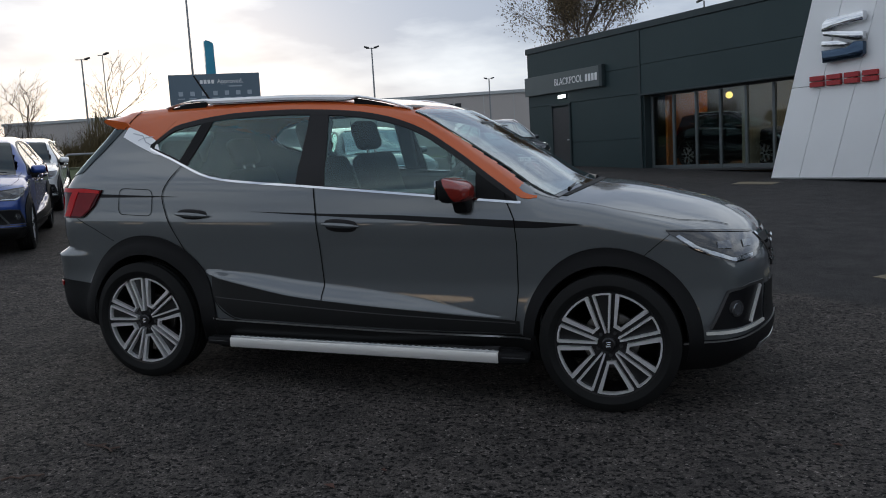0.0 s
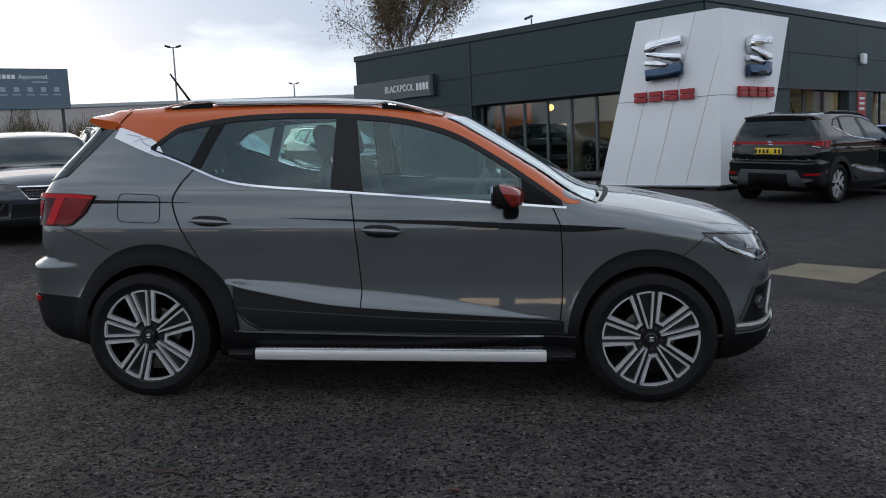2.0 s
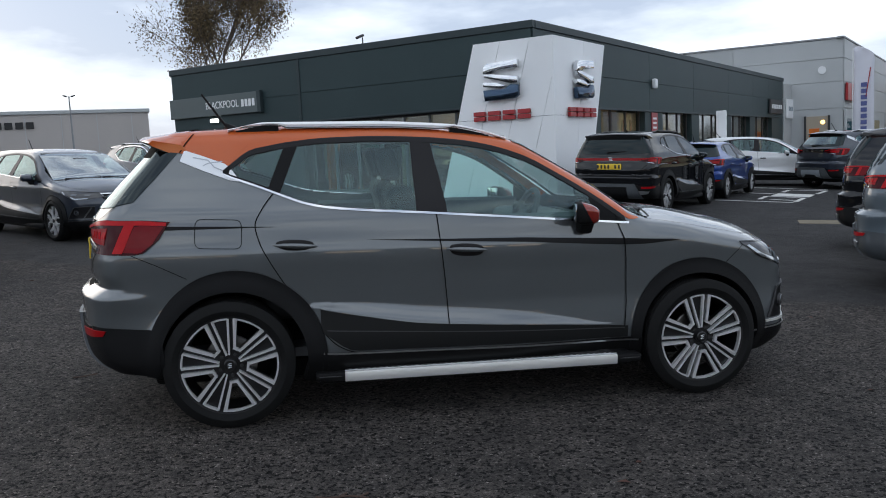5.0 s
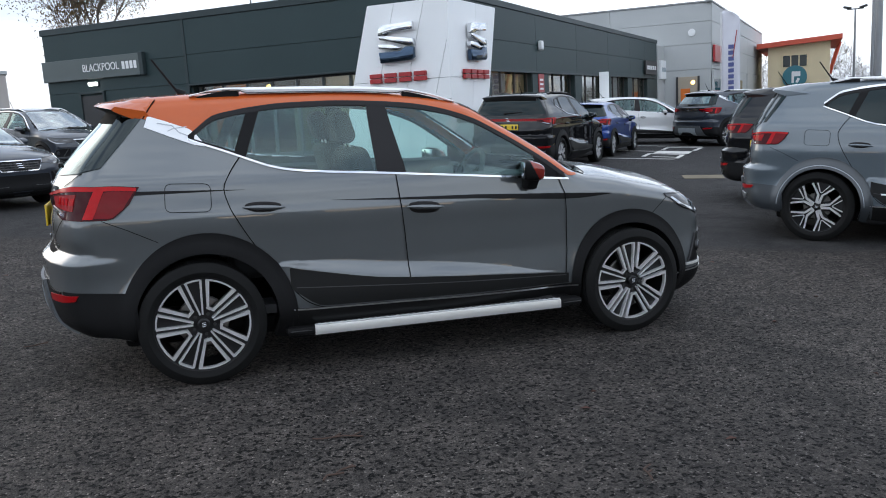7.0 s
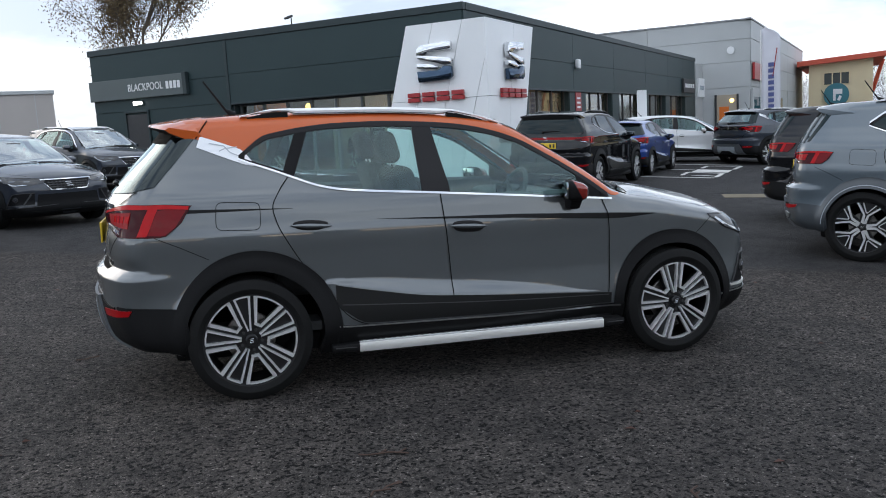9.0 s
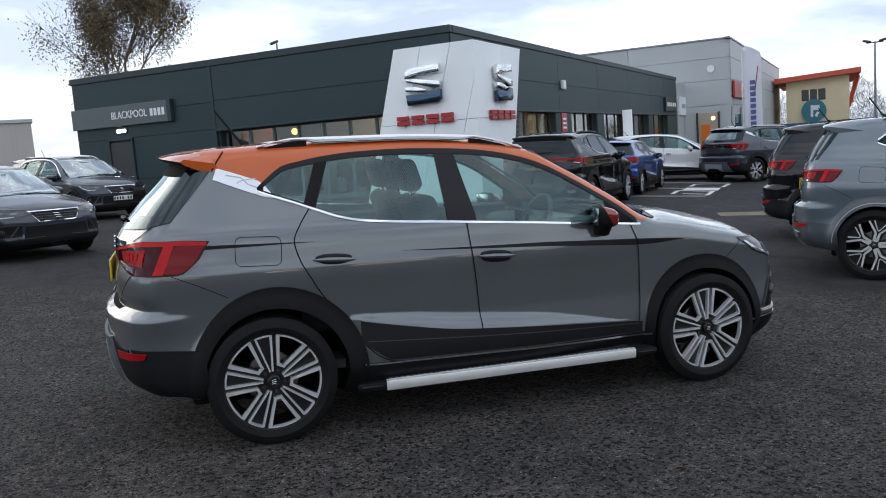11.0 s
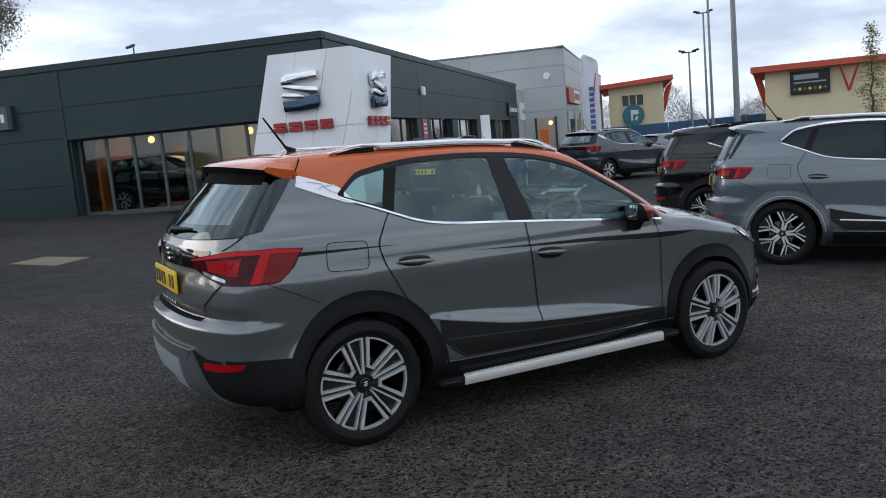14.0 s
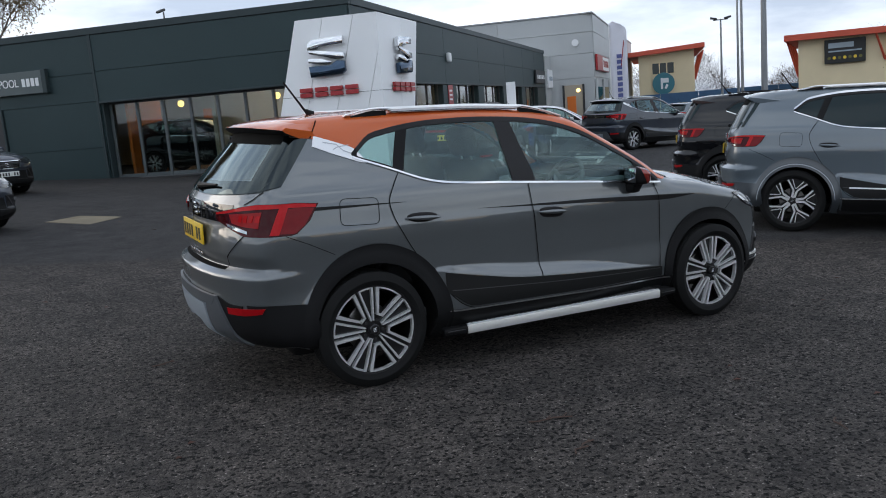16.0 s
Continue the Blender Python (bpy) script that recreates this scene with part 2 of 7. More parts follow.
LAMP_CLEAR = material("head_lamp_reflector", (0.40, 0.42, 0.45), 0.12, 0.8, 1.0, vary=0.35, scale=30)
YELLOW_PLATE = material("yellow_number_plate", (0.78, 0.52, 0.03), 0.35, vary=0.06, scale=12)
WHITE_PLATE = material("white_number_plate", (0.72, 0.73, 0.70), 0.35, vary=0.06, scale=12)
INK = material("black_ink", (0.012, 0.012, 0.012), 0.5)
MIRROR_RED = material("dark_red_mirror_cap", (0.22, 0.018, 0.012), 0.18, 0.2, 1.0, vary=0.1, scale=8)
STICKER = material("silver_white_decal", (0.84, 0.85, 0.87), 0.25, 0.0, 0.5, vary=0.05, scale=8)
STICKER_GREY = material("grey_decal_print", (0.42, 0.44, 0.47), 0.3, 0.2)
SEAT_CLOTH = material("charcoal_seat_cloth", (0.022, 0.023, 0.025), 0.9, vary=0.15, scale=12, fine=0.3, fine_scale=500, bump=0.0008)
CABIN = material("dark_cabin_plastic", (0.075, 0.077, 0.080), 0.6, vary=0.12, scale=8)
HEADLINER = material("pale_headliner", (0.34, 0.34, 0.33), 0.9, fine=0.1, fine_scale=400)
GLASS = glass_material("car_window_glass", (0.68, 0.88, 0.85), 0.085, sheen=(0.80, 1.0, 1.0))
SCREEN_GLASS = glass_material("windscreen_glass", (0.70, 0.82, 0.80), 0.38, sheen=(0.93, 0.98, 1.0))
REAR_GLASS = glass_material("dark_rear_glass", (0.22, 0.34, 0.36), 0.16, sheen=(0.84, 0.98, 1.0))
SHOP_GLASS = glass_material("shop_glass", (0.70, 0.76, 0.74), 0.05)
PRIVACY = material("dark_tinted_glass", (0.004, 0.014, 0.016), 0.03, spec=0.34)
# black of the panel gaps, also painted shade in arches and under the spoiler
GAP_AND_SHADE = material("gap_and_shade_black", (0.004, 0.004, 0.004), 0.8, spec=0.05)
MIRROR = material("tinted_mirror_glass", (0.28, 0.31, 0.34), 0.03, 1.0)
GLASS_EDGE = glass_material("dark_glass_edge", (0.02, 0.026, 0.028), 0.055, sheen=(0.84, 0.98, 1.0))
DARK_CHROME = material("navy_tinted_chrome", (0.055, 0.085, 0.13), 0.10, 0.9)
MULLION_GREY = material("grey_window_frame", (0.10, 0.115, 0.12), 0.45, 0.3, vary=0.06, scale=4)
RIM_PLASTIC = material("dark_grey_satin_bumper_plastic", (0.070, 0.077, 0.084), 0.42, fine=0.15, fine_scale=600, vary=0.08, scale=6)
GREY_BUMPER = material("silver_grey_bumper_trim", (0.30, 0.335, 0.37), 0.42, 0.2, vary=0.08, scale=8, fine=0.08, fine_scale=500)
CLAD_DARK = material("anthracite_cladding", (0.0265, 0.0465, 0.0490), 0.50, spec=0.28, vary=0.10, scale=0.8, fine=0.06, fine_scale=60, per_object=0.05)
CLAD_TRIM = material("anthracite_trim", (0.030, 0.044, 0.047), 0.48, spec=0.3, vary=0.08, scale=1.5)
CLAD_GREY = material("light_grey_cladding", (0.43, 0.445, 0.445), 0.50, vary=0.07, scale=0.7, fine=0.05, fine_scale=60, per_object=0.04)
CLAD_WHITE = material("white_aluminium_panel", (0.87, 0.88, 0.885), 0.40, vary=0.04, scale=1.2, fine=0.02, fine_scale=80, per_object=0.02)
CLAD_BEIGE = material("beige_shed_cladding", (0.42, 0.385, 0.36), 0.6, vary=0.06, scale=0.3)
YELLOW_WALL = material("cream_yellow_render", (0.74, 0.62, 0.40), 0.75, vary=0.08, scale=0.8, fine=0.05, fine_scale=30)
RED_TRIM = material("red_orange_fascia", (0.52, 0.075, 0.035), 0.5, vary=0.08, scale=2)
SIGN_RED = material("red_sign", (0.34, 0.022, 0.025), 0.32, 0.2, vary=0.06, scale=6)
SIGN_GREY = material("grey_green_sign_board", (0.085, 0.105, 0.105), 0.42, vary=0.06, scale=3)
SIGN_BLUE = material("slate_blue_hoarding", (0.10, 0.145, 0.185), 0.5, vary=0.06, scale=2)
SIGN_TEAL = material("teal_sign", (0.035, 0.17, 0.21), 0.45, vary=0.05, scale=2)
WHITE_PRINT = material("white_lettering", (0.78, 0.79, 0.79), 0.5)
FADED_PRINT = material("pale_blue_print", (0.33, 0.39, 0.44), 0.5)
FLAG_TEAL = material("teal_flag_cloth", (0.045, 0.27, 0.40), 0.8, vary=0.12, scale=4)
FLAG_WHITE = material("white_flag_cloth", (0.68, 0.68, 0.74), 0.8, vary=0.06, scale=3)
FLAG_BLUE = material("blue_flag_print", (0.10, 0.12, 0.30), 0.7)
GALV = material("galvanised_steel", (0.24, 0.25, 0.26), 0.48, 0.6, vary=0.15, scale=3, fine=0.1, fine_scale=40)
STEEL_DARK = material("dark_steel", (0.06, 0.06, 0.062), 0.5, 0.6, vary=0.1, scale=6)
CHIPPINGS = material("stone_chippings", (0.12, 0.112, 0.104), 0.85, vary=0.4, scale=40)
CONCRETE = material("concrete", (0.26, 0.25, 0.24), 0.85, vary=0.2, scale=4, fine=0.2, fine_scale=80, bump=0.002)
LINE_WHITE = material("worn_white_road_paint", (0.58, 0.57, 0.54), 0.8, vary=0.35, scale=5, fine=0.4, fine_scale=90)
LINE_YELLOW = material("faded_yellow_road_paint", (0.15, 0.125, 0.08), 0.9, vary=0.45, scale=2.5, fine=0.45, fine_scale=70)
# tone of the added unseen wall that darkens the cars' reflections
UNSEEN_WALL = material("unseen_wall_dark", (0.034, 0.034, 0.033), 0.9, vary=0.25, scale=0.6, fine=0.3, fine_scale=14)
BARK = material("bark", (0.085, 0.066, 0.05), 0.9, vary=0.3, scale=6, fine=0.3, fine_scale=60, bump=0.006)
LEAF_GOLD = material("autumn_leaves", (0.115, 0.078, 0.034), 0.8, vary=0.45, scale=1.5)
LEAF_GREEN = material("yellow_green_needles", (0.14, 0.13, 0.035), 0.8, vary=0.4, scale=2)
TWIGS = material("bare_twigs", (0.075, 0.058, 0.042), 0.9, vary=0.3, scale=2)
HEDGE = material("brown_green_hedge", (0.10, 0.075, 0.032), 0.9, vary=0.45, scale=1.2)
GRASS = material("rough_grass", (0.055, 0.075, 0.022), 0.95, vary=0.4, scale=1.5, fine=0.4, fine_scale=60, bump=0.02)
SHOP_FLOOR = material("showroom_floor_tiles", (0.20, 0.115, 0.075), 0.25, vary=0.06, scale=2)
SHOP_WALL = material("cream_showroom_wall", (0.42, 0.36, 0.28), 0.7, vary=0.06, scale=1)
SHOP_ORANGE = material("orange_showroom_wall", (0.72, 0.17, 0.02), 0.6, vary=0.05, scale=1)
CEILING = material("white_ceiling", (0.6, 0.58, 0.54), 0.8, vary=0.03)
BULB = material("warm_lamp", (1, 0.8, 0.4), 0.4, emit=(1.0, 0.62, 0.16), strength=3.2)
COOL_BULB = material("cool_lamp", (1, 1, 1), 0.4, emit=(1.0, 0.98, 0.92), strength=7)
BLUE_SHEET = material("blue_painted_sheet", (0.035, 0.10, 0.20), 0.55, vary=0.15, scale=2)
DEAD_LEAF = material("fallen_leaf", (0.070, 0.030, 0.020), 0.8, vary=0.3, scale=30)
STRAW = material("dry_twig", (0.062, 0.036, 0.026), 0.8, vary=0.2, scale=30)

# ---- mesh helpers ----
def mesh_of(name, verts, faces, mats=(), face_mats=None, smooth=True, sharp=35.0):
    me = bpy.data.meshes.new(name)
    me.from_pydata([tuple(map(float, v)) for v in verts], [], [tuple(int(i) for i in f) for f in faces])
    for m in mats:
        me.materials.append(m)
    if face_mats is not None:
        me.polygons.foreach_set("material_index", np.asarray(face_mats, dtype=np.int32))
    if smooth:
        me.polygons.foreach_set("use_smooth", np.ones(len(me.polygons), dtype=bool))
        me.set_sharp_from_angle(angle=radians(sharp))
    me.update()
    return me


def part(name, bm, mat, parent=None, label=""):
    """Links a bmesh, or a mesh, as one object under a thing or a part."""
    if isinstance(bm, bmesh.types.BMesh):
        me = bpy.data.meshes.new(name)
        bm.to_mesh(me)
        bm.free()
        me.materials.append(mat)
        me.polygons.foreach_set("use_smooth", np.ones(len(me.polygons), dtype=bool))
        me.set_sharp_from_angle(angle=radians(35))
    else:
        me = bm
        if not me.materials and mat:
            me.materials.append(mat)
    ob = new(name, me)
    ob.parent = parent
    if label:
        tagged(ob, label)
    return ob


def empty(name, m=None):
    ob = new(name)
    ob.empty_display_size = 0.1
    if m is not None:
        ob.matrix_basis = m
    return ob


def add_box(bm, c, s, m=None, bevel=0.0, seg=1):
    """A box with centre c and full size s added to bm, its edges bevelled."""
    t = Matrix.Translation(c) @ Matrix.Diagonal((*s, 1))
    if m is not None:
        t = m @ t
    got = bmesh.ops.create_cube(bm, size=1.0, matrix=t)
    if bevel:
        edges = list({e for v in got["verts"] for e in v.link_edges})
        bmesh.ops.bevel(bm, geom=edges, offset=bevel, segments=seg, affect="EDGES", profile=0.5)
    return bm


def box_bm(c, s, m=None, bevel=0.0, seg=1):
    return add_box(bmesh.new(), c, s, m, bevel, seg)


def add_rod(bm, a, b, r1, r2=None, sides=10):
    """A tapered rod from a to b."""
    a, b = Vector(a), Vector(b)
    d = b - a
    m = Matrix.Translation((a + b) / 2) @ d.to_track_quat("Z", "Y").to_matrix().to_4x4()
    bmesh.ops.create_cone(bm, cap_ends=True, segments=sides, radius1=r1, radius2=r1 if r2 is None else r2, depth=d.length, matrix=m)
    return bm


def lathe(profile, n=48, axis="y"):
    """Verts and faces of a profile of (radius, along) turned round the y axis."""
    p = np.array(profile, float)
    a = np.arange(n) * 2 * np.pi / n
    v = np.stack([p[:, 0][None] * np.cos(a)[:, None], np.broadcast_to(p[:, 1][None], (n, len(p))), p[:, 0][None] * np.sin(a)[:, None]], -1).reshape(-1, 3)
    k = len(p)
    f = [(i * k + j, i * k + j + 1, ((i + 1) % n) * k + j + 1, ((i + 1) % n) * k + j) for i in range(n) for j in range(k - 1)]
    return v, f


def prism(outline, depth, m, bevel=0.0):
    """A flat outline in x and z, extruded along y from 0 to depth, at the pose m."""
    bm = bmesh.new()
    vs = [bm.verts.new((x, 0, z)) for x, z in outline]
    face = bm.faces.new(vs)
    got = bmesh.ops.extrude_face_region(bm, geom=[face])
    bmesh.ops.translate(bm, vec=(0, depth, 0), verts=[v for v in got["geom"] if isinstance(v, bmesh.types.BMVert)])
    bmesh.ops.recalc_face_normals(bm, faces=bm.faces)
    if bevel:
        bmesh.ops.bevel(bm, geom=list(bm.edges), offset=bevel, segments=2, affect="EDGES", profile=0.5)
    bm.transform(m)
    return bm


def lettering(name, text, size, depth, m, mat, parent):
    """Words in the built-in font as a mesh; m: pose whose x runs along the line and whose y is the writing's height."""
    cu = bpy.data.curves.new(name, "FONT")
    cu.body, cu.size, cu.extrude = text, size, depth
    cu.align_x, cu.align_y = "CENTER", "CENTER"
    tmp = bpy.data.objects.new(name, cu)
    scene.collection.objects.link(tmp)
    me = bpy.data.meshes.new_from_object(tmp.evaluated_get(bpy.context.evaluated_depsgraph_get()))
    bpy.data.objects.remove(tmp)
    me.name = name
    me.transform(m)
    me.materials.clear()
    me.materials.append(mat)
    ob = new(name, me)
    ob.parent = parent
    return ob


# ---- the lot's gentle slope ----
SLOPE_X, SLOPE_Y = -0.0328, 0.0175


def lot_z(x, y):
    return SLOPE_X * 70 * math.tanh(x / 70) + SLOPE_Y * 70 * math.tanh(y / 70)


UP = Vector((-SLOPE_X, -SLOPE_Y, 1)).normalized()
EX = (Vector((1, 0, 0)) - UP * UP.x).normalized()
EY = UP.cross(EX)
TILT = Matrix((EX, EY, UP)).transposed().to_4x4()


def on_lot(x, y, heading=0.0):
    """A pose on the sloping ground, turned by heading degrees from +x."""
    return Matrix.Translation((x, y, lot_z(x, y))) @ TILT @ Matrix.Rotation(radians(heading), 4, "Z")

# ---- cars: one smooth solid, cut and dressed ----
def curve(points):
    """A smooth function through (t, value) points, without overshoot; straight beyond its ends."""
    t, v = np.array(points, float).T
    h, d = np.diff(t), np.diff(v) / np.diff(t)
    m = np.zeros_like(v)
    m[0], m[-1] = d[0], d[-1]
    good = d[:-1] * d[1:] > 0
    w1, w2 = 2 * h[1:] + h[:-1], h[1:] + 2 * h[:-1]
    safe0, safe1 = np.where(good, d[:-1], 1), np.where(good, d[1:], 1)
    m[1:-1] = np.where(good, (w1 + w2) / (w1 / safe0 + w2 / safe1), 0)

    def f(x):
        x = np.asarray(x, float)
        i = np.clip(np.searchsorted(t, x) - 1, 0, len(h) - 1)
        s = (x - t[i]) / h[i]
        inside = ((1 + 2 * s) * (1 - s) ** 2 * v[i] + s * (1 - s) ** 2 * h[i] * m[i] + s * s * (3 - 2 * s) * v[i + 1] + s * s * (s - 1) * h[i] * m[i + 1])
        return np.where(s < 0, v[i] + m[i] * (x - t[i]), np.where(s > 1, v[i + 1] + m[i + 1] * (x - t[i + 1]), inside))

    return f


def smax(a, b, k):
    h = np.maximum(k - np.abs(a - b), 0) / k
    return np.maximum(a, b) + h * h * k / 4


def ramp01(x):
    x = np.clip(x, 0, 1)
    return x * x * (3 - 2 * x)


WB = 2.566
# centre line of bonnet, screen and roof; half width by length; side section by height; tail and nose by height
ROOF = curve([(-0.8, 1.455), (-0.3, 1.50), (0.0, 1.52), (0.4, 1.535), (0.8, 1.535), (1.2, 1.515), (1.45, 1.485), (1.62, 1.44), (1.8, 1.345), (2.1, 1.175), (2.32, 1.05), (2.42, 1.03), (2.6, 1.012), (2.85, 0.965), (3.05, 0.915), (3.2, 0.84), (3.3, 0.74)])
CROWN = curve([(-1, 0.08), (1.5, 0.07), (1.7, 0.03), (2.2, 0.03), (2.45, 0.10), (3.3, 0.13)])
PLAN = curve([(-0.9, 0.80), (-0.6, 0.845), (-0.3, 0.872), (0.1, 0.883), (1.2, 0.885), (1.8, 0.872), (2.2, 0.850), (2.4, 0.858), (2.6, 0.872), (2.9, 0.848), (3.1, 0.805), (3.35, 0.73)])
SECTION = curve([(0.12, -0.175), (0.22, -0.12), (0.29, -0.078), (0.345, -0.052), (0.40, -0.050), (0.60, -0.066), (0.74, -0.065), (0.845, -0.062), (0.875, -0.063), (0.93, -0.072), (1.0, -0.081), (1.07, -0.094), (1.2, -0.166), (1.265, -0.207), (1.35, -0.255), (1.45, -0.312), (1.58, -0.40)])
TAIL = curve([(0.15, -0.55), (0.26, -0.650), (0.36, -0.775), (0.46, -0.800), (0.60, -0.808), (0.675, -0.812), (0.705, -0.768), (0.722, -0.740), (0.79, -0.756), (0.85, -0.753), (0.95, -0.736), (1.04, -0.730), (1.08, -0.708), (1.2, -0.612), (1.4, -0.43), (1.47, -0.385), (1.6, -0.33)])
TAIL_WRAP = curve([(0.2, 0.32), (0.66, 0.32), (0.9, 0.31), (1.08, 0.32), (1.4, 0.42), (1.6, 0.42)])
NOSE = curve([(0.12, 3.08), (0.20, 3.20), (0.28, 3.30), (0.34, 3.315), (0.45, 3.30), (0.60, 3.30), (0.72, 3.285), (0.82, 3.25), (0.9, 3.20), (1.1, 3.05)])
WEDGE_TOP = curve([(0.40, 0.61), (0.54, 0.615), (0.74, 0.606), (1.0, 0.576), (1.4, 0.535), (1.7, 0.49), (2.02, 0.424)])
WEDGE_LOW = curve([(0.40, 0.605), (0.68, 0.548), (0.97, 0.500), (1.26, 0.477), (1.55, 0.457), (2.02, 0.420)])
SIDE_SHIFT = 0.017                                # rearward shift of the upper side lines, set to fit the camera's view
# window line of the side glass
GLASS_TOP = curve([(0.0, 1.283), (0.02, 1.296), (0.083, 1.346), (0.136, 1.386), (0.165, 1.397), (0.212, 1.406), (0.344, 1.430), (0.55, 1.450), (0.8, 1.456), (1.05, 1.448), (1.25, 1.432), (1.42, 1.402), (1.6, 1.345), (1.8, 1.235), (2.0, 1.105), (2.18, 0.978)])
BELT = curve([(0.0, 1.28), (0.04, 1.262), (0.10, 1.240), (0.19, 1.208), (0.30, 1.165), (0.40, 1.128), (0.5, 1.105), (0.62, 1.091), (1.0, 1.065), (1.5, 1.028), (1.9, 0.996), (2.18, 0.974)])


def solid(x, y, z, wells=True, square=0.0):
    """Below zero inside the car's body. square: how far the tail stands upright, as on a tall estate."""
    a = np.abs(y)
    side = PLAN(x) + SECTION(z)
    low, top = WEDGE_LOW(x), WEDGE_TOP(x)
    flare = 0.036 * (1 - ramp01((z - low) / np.maximum(top - low, 0.012))) * ramp01((x - 0.38) / 0.15) * ramp01((2.12 - x) / 0.75)
    for hub in (0.02, WB):
        r = np.hypot(x - hub, z - 0.33)
        flare = flare + (0.020 if hub < 1 else 0.018) * ramp01(((0.455 if hub < 1 else 0.425) - r) / 0.08)
    flare = flare + 0.024 * (0.2 + 0.8 * ramp01((z - 0.46) / 0.24)) * (1 - ramp01((z - 0.675) / 0.032)) * ramp01((-0.34 - x) / 0.26)
    xs = x + 0.25 * y * y
    f = a - side - flare
    f = smax(f, z - ROOF(xs) + CROWN(xs) * y * y, 0.07)
    back = TAIL(z) - square * 0.30 * ramp01((z - 1.02) / 0.40)
    f = smax(f, back + TAIL_WRAP(z) * (1 - 0.45 * square) * y * y * (0.5 + 0.8 * y * y) - x, 0.07)
    f = smax(f, x - NOSE(z) + 0.42 * a ** 2.6, 0.07)
    f = smax(f, 0.19 + 0.085 * ramp01((-0.20 - x) / 0.24) - z, 0.03)
    if wells:
        for hub, r in ((0.025, 0.370), (WB, 0.356)):
            well = np.maximum(np.hypot(x - hub, z - 0.335) - r, 0.52 - a)
            f = np.maximum(f, -well)
    return f


def net(f, lo, hi, h):
    """The surface f = 0 as quads, each vertex pulled onto it."""
    axes = [np.arange(a, b + h, h) for a, b in zip(lo, hi)]
    g = np.meshgrid(*axes, indexing="ij")
    v = f(*g)
    s = v < 0
    n = [k - 1 for k in v.shape]
    cell = lambda arr, i, j, k: arr[i : i + n[0], j : j + n[1], k : k + n[2]]
    corners = [(i, j, k) for i in (0, 1) for j in (0, 1) for k in (0, 1)]
    count = sum(cell(s, *c).astype(int) for c in corners)
    mixed = (count > 0) & (count < 8)
    ids = -np.ones(n, int)
    ids[mixed] = np.arange(mixed.sum())
    total, weight = np.zeros((*n, 3)), np.zeros(n)
    for a in corners:
        for ax in range(3):
            if a[ax]:
                continue
            b = tuple(c + (1 if i == ax else 0) for i, c in enumerate(a))
            va, vb = cell(v, *a), cell(v, *b)
            cross = (va < 0) != (vb < 0)
            t = np.where(cross, va / np.where(cross, va - vb, 1), 0)
            for d in range(3):
                total[..., d] += np.where(cross, a[d] + (t if d == ax else 0), 0)
            weight += cross
    idx = np.argwhere(mixed)
    p = np.array(lo) + h * (idx + total[mixed] / weight[mixed][:, None])
    e = 1e-3
    for _ in range(3):
        val = f(*p.T)
        grad = np.stack([(f(*(p + e * d).T) - f(*(p - e * d).T)) / (2 * e) for d in np.eye(3)], 1)
        step = (val / np.maximum((grad**2).sum(1), 0.2))[:, None] * grad
        size = np.linalg.norm(step, axis=1, keepdims=True)
        p = p - step * np.minimum(1, 0.5 * h / np.maximum(size, 1e-9))
    quads = []
    for ax in range(3):
        o = [i for i in range(3) if i != ax]
        sl_a, sl_b = [slice(None)] * 3, [slice(None)] * 3
        sl_a[ax], sl_b[ax] = slice(0, -1), slice(1, None)
        inside, outside = s[tuple(sl_a)], s[tuple(sl_b)]
        for flip in (False, True):
            hits = np.argwhere((inside & ~outside) if not flip else (~inside & outside))
            hits = hits[(hits[:, o[0]] > 0) & (hits[:, o[1]] > 0) & (hits[:, o[0]] < v.shape[o[0]] - 1) & (hits[:, o[1]] < v.shape[o[1]] - 1)]
            u, w = np.eye(3, dtype=int)[o[0]], np.eye(3, dtype=int)[o[1]]
            q = np.stack([ids[tuple((hits - d).T)] for d in (u * 0, u, u + w, w)], 1)
            quads.append(q if (flip == (ax != 1)) else q[:, ::-1])
    return p, np.concatenate(quads)


def meet(f, start, way, reach=2.2):
    """Where rays from outside points along way first enter the solid, and the normals there."""
    start, way = np.asarray(start, float), np.asarray(way, float)
    steps = np.linspace(0, reach, 67)
    near = np.full(len(start), np.nan)
    for a in steps[1:]:
        q = start + a * way
        hit = (f(*q.T) < 0) & np.isnan(near)
        near[hit] = a
    near = np.where(np.isnan(near), reach, near)
    lo, hi = near - steps[1], near
    for _ in range(15):
        mid = (lo + hi) / 2
        ins = f(*(start + mid[:, None] * way).T) < 0
        hi, lo = np.where(ins, mid, hi), np.where(ins, lo, mid)
    p = start + hi[:, None] * way
    e = 2e-3
    g = np.stack([(f(*(p + e * d).T) - f(*(p - e * d).T)) for d in np.eye(3)], 1)
    return p, g / np.maximum(np.linalg.norm(g, axis=1, keepdims=True), 1e-9)


def resample(pts, n):
    pts = np.array(pts, float)
    d = np.r_[0, np.cumsum(np.linalg.norm(np.diff(pts, axis=0), axis=1))]
    t = np.linspace(0, d[-1], n)
    return np.stack([np.interp(t, d, pts[:, 0]), np.interp(t, d, pts[:, 1])], 1)


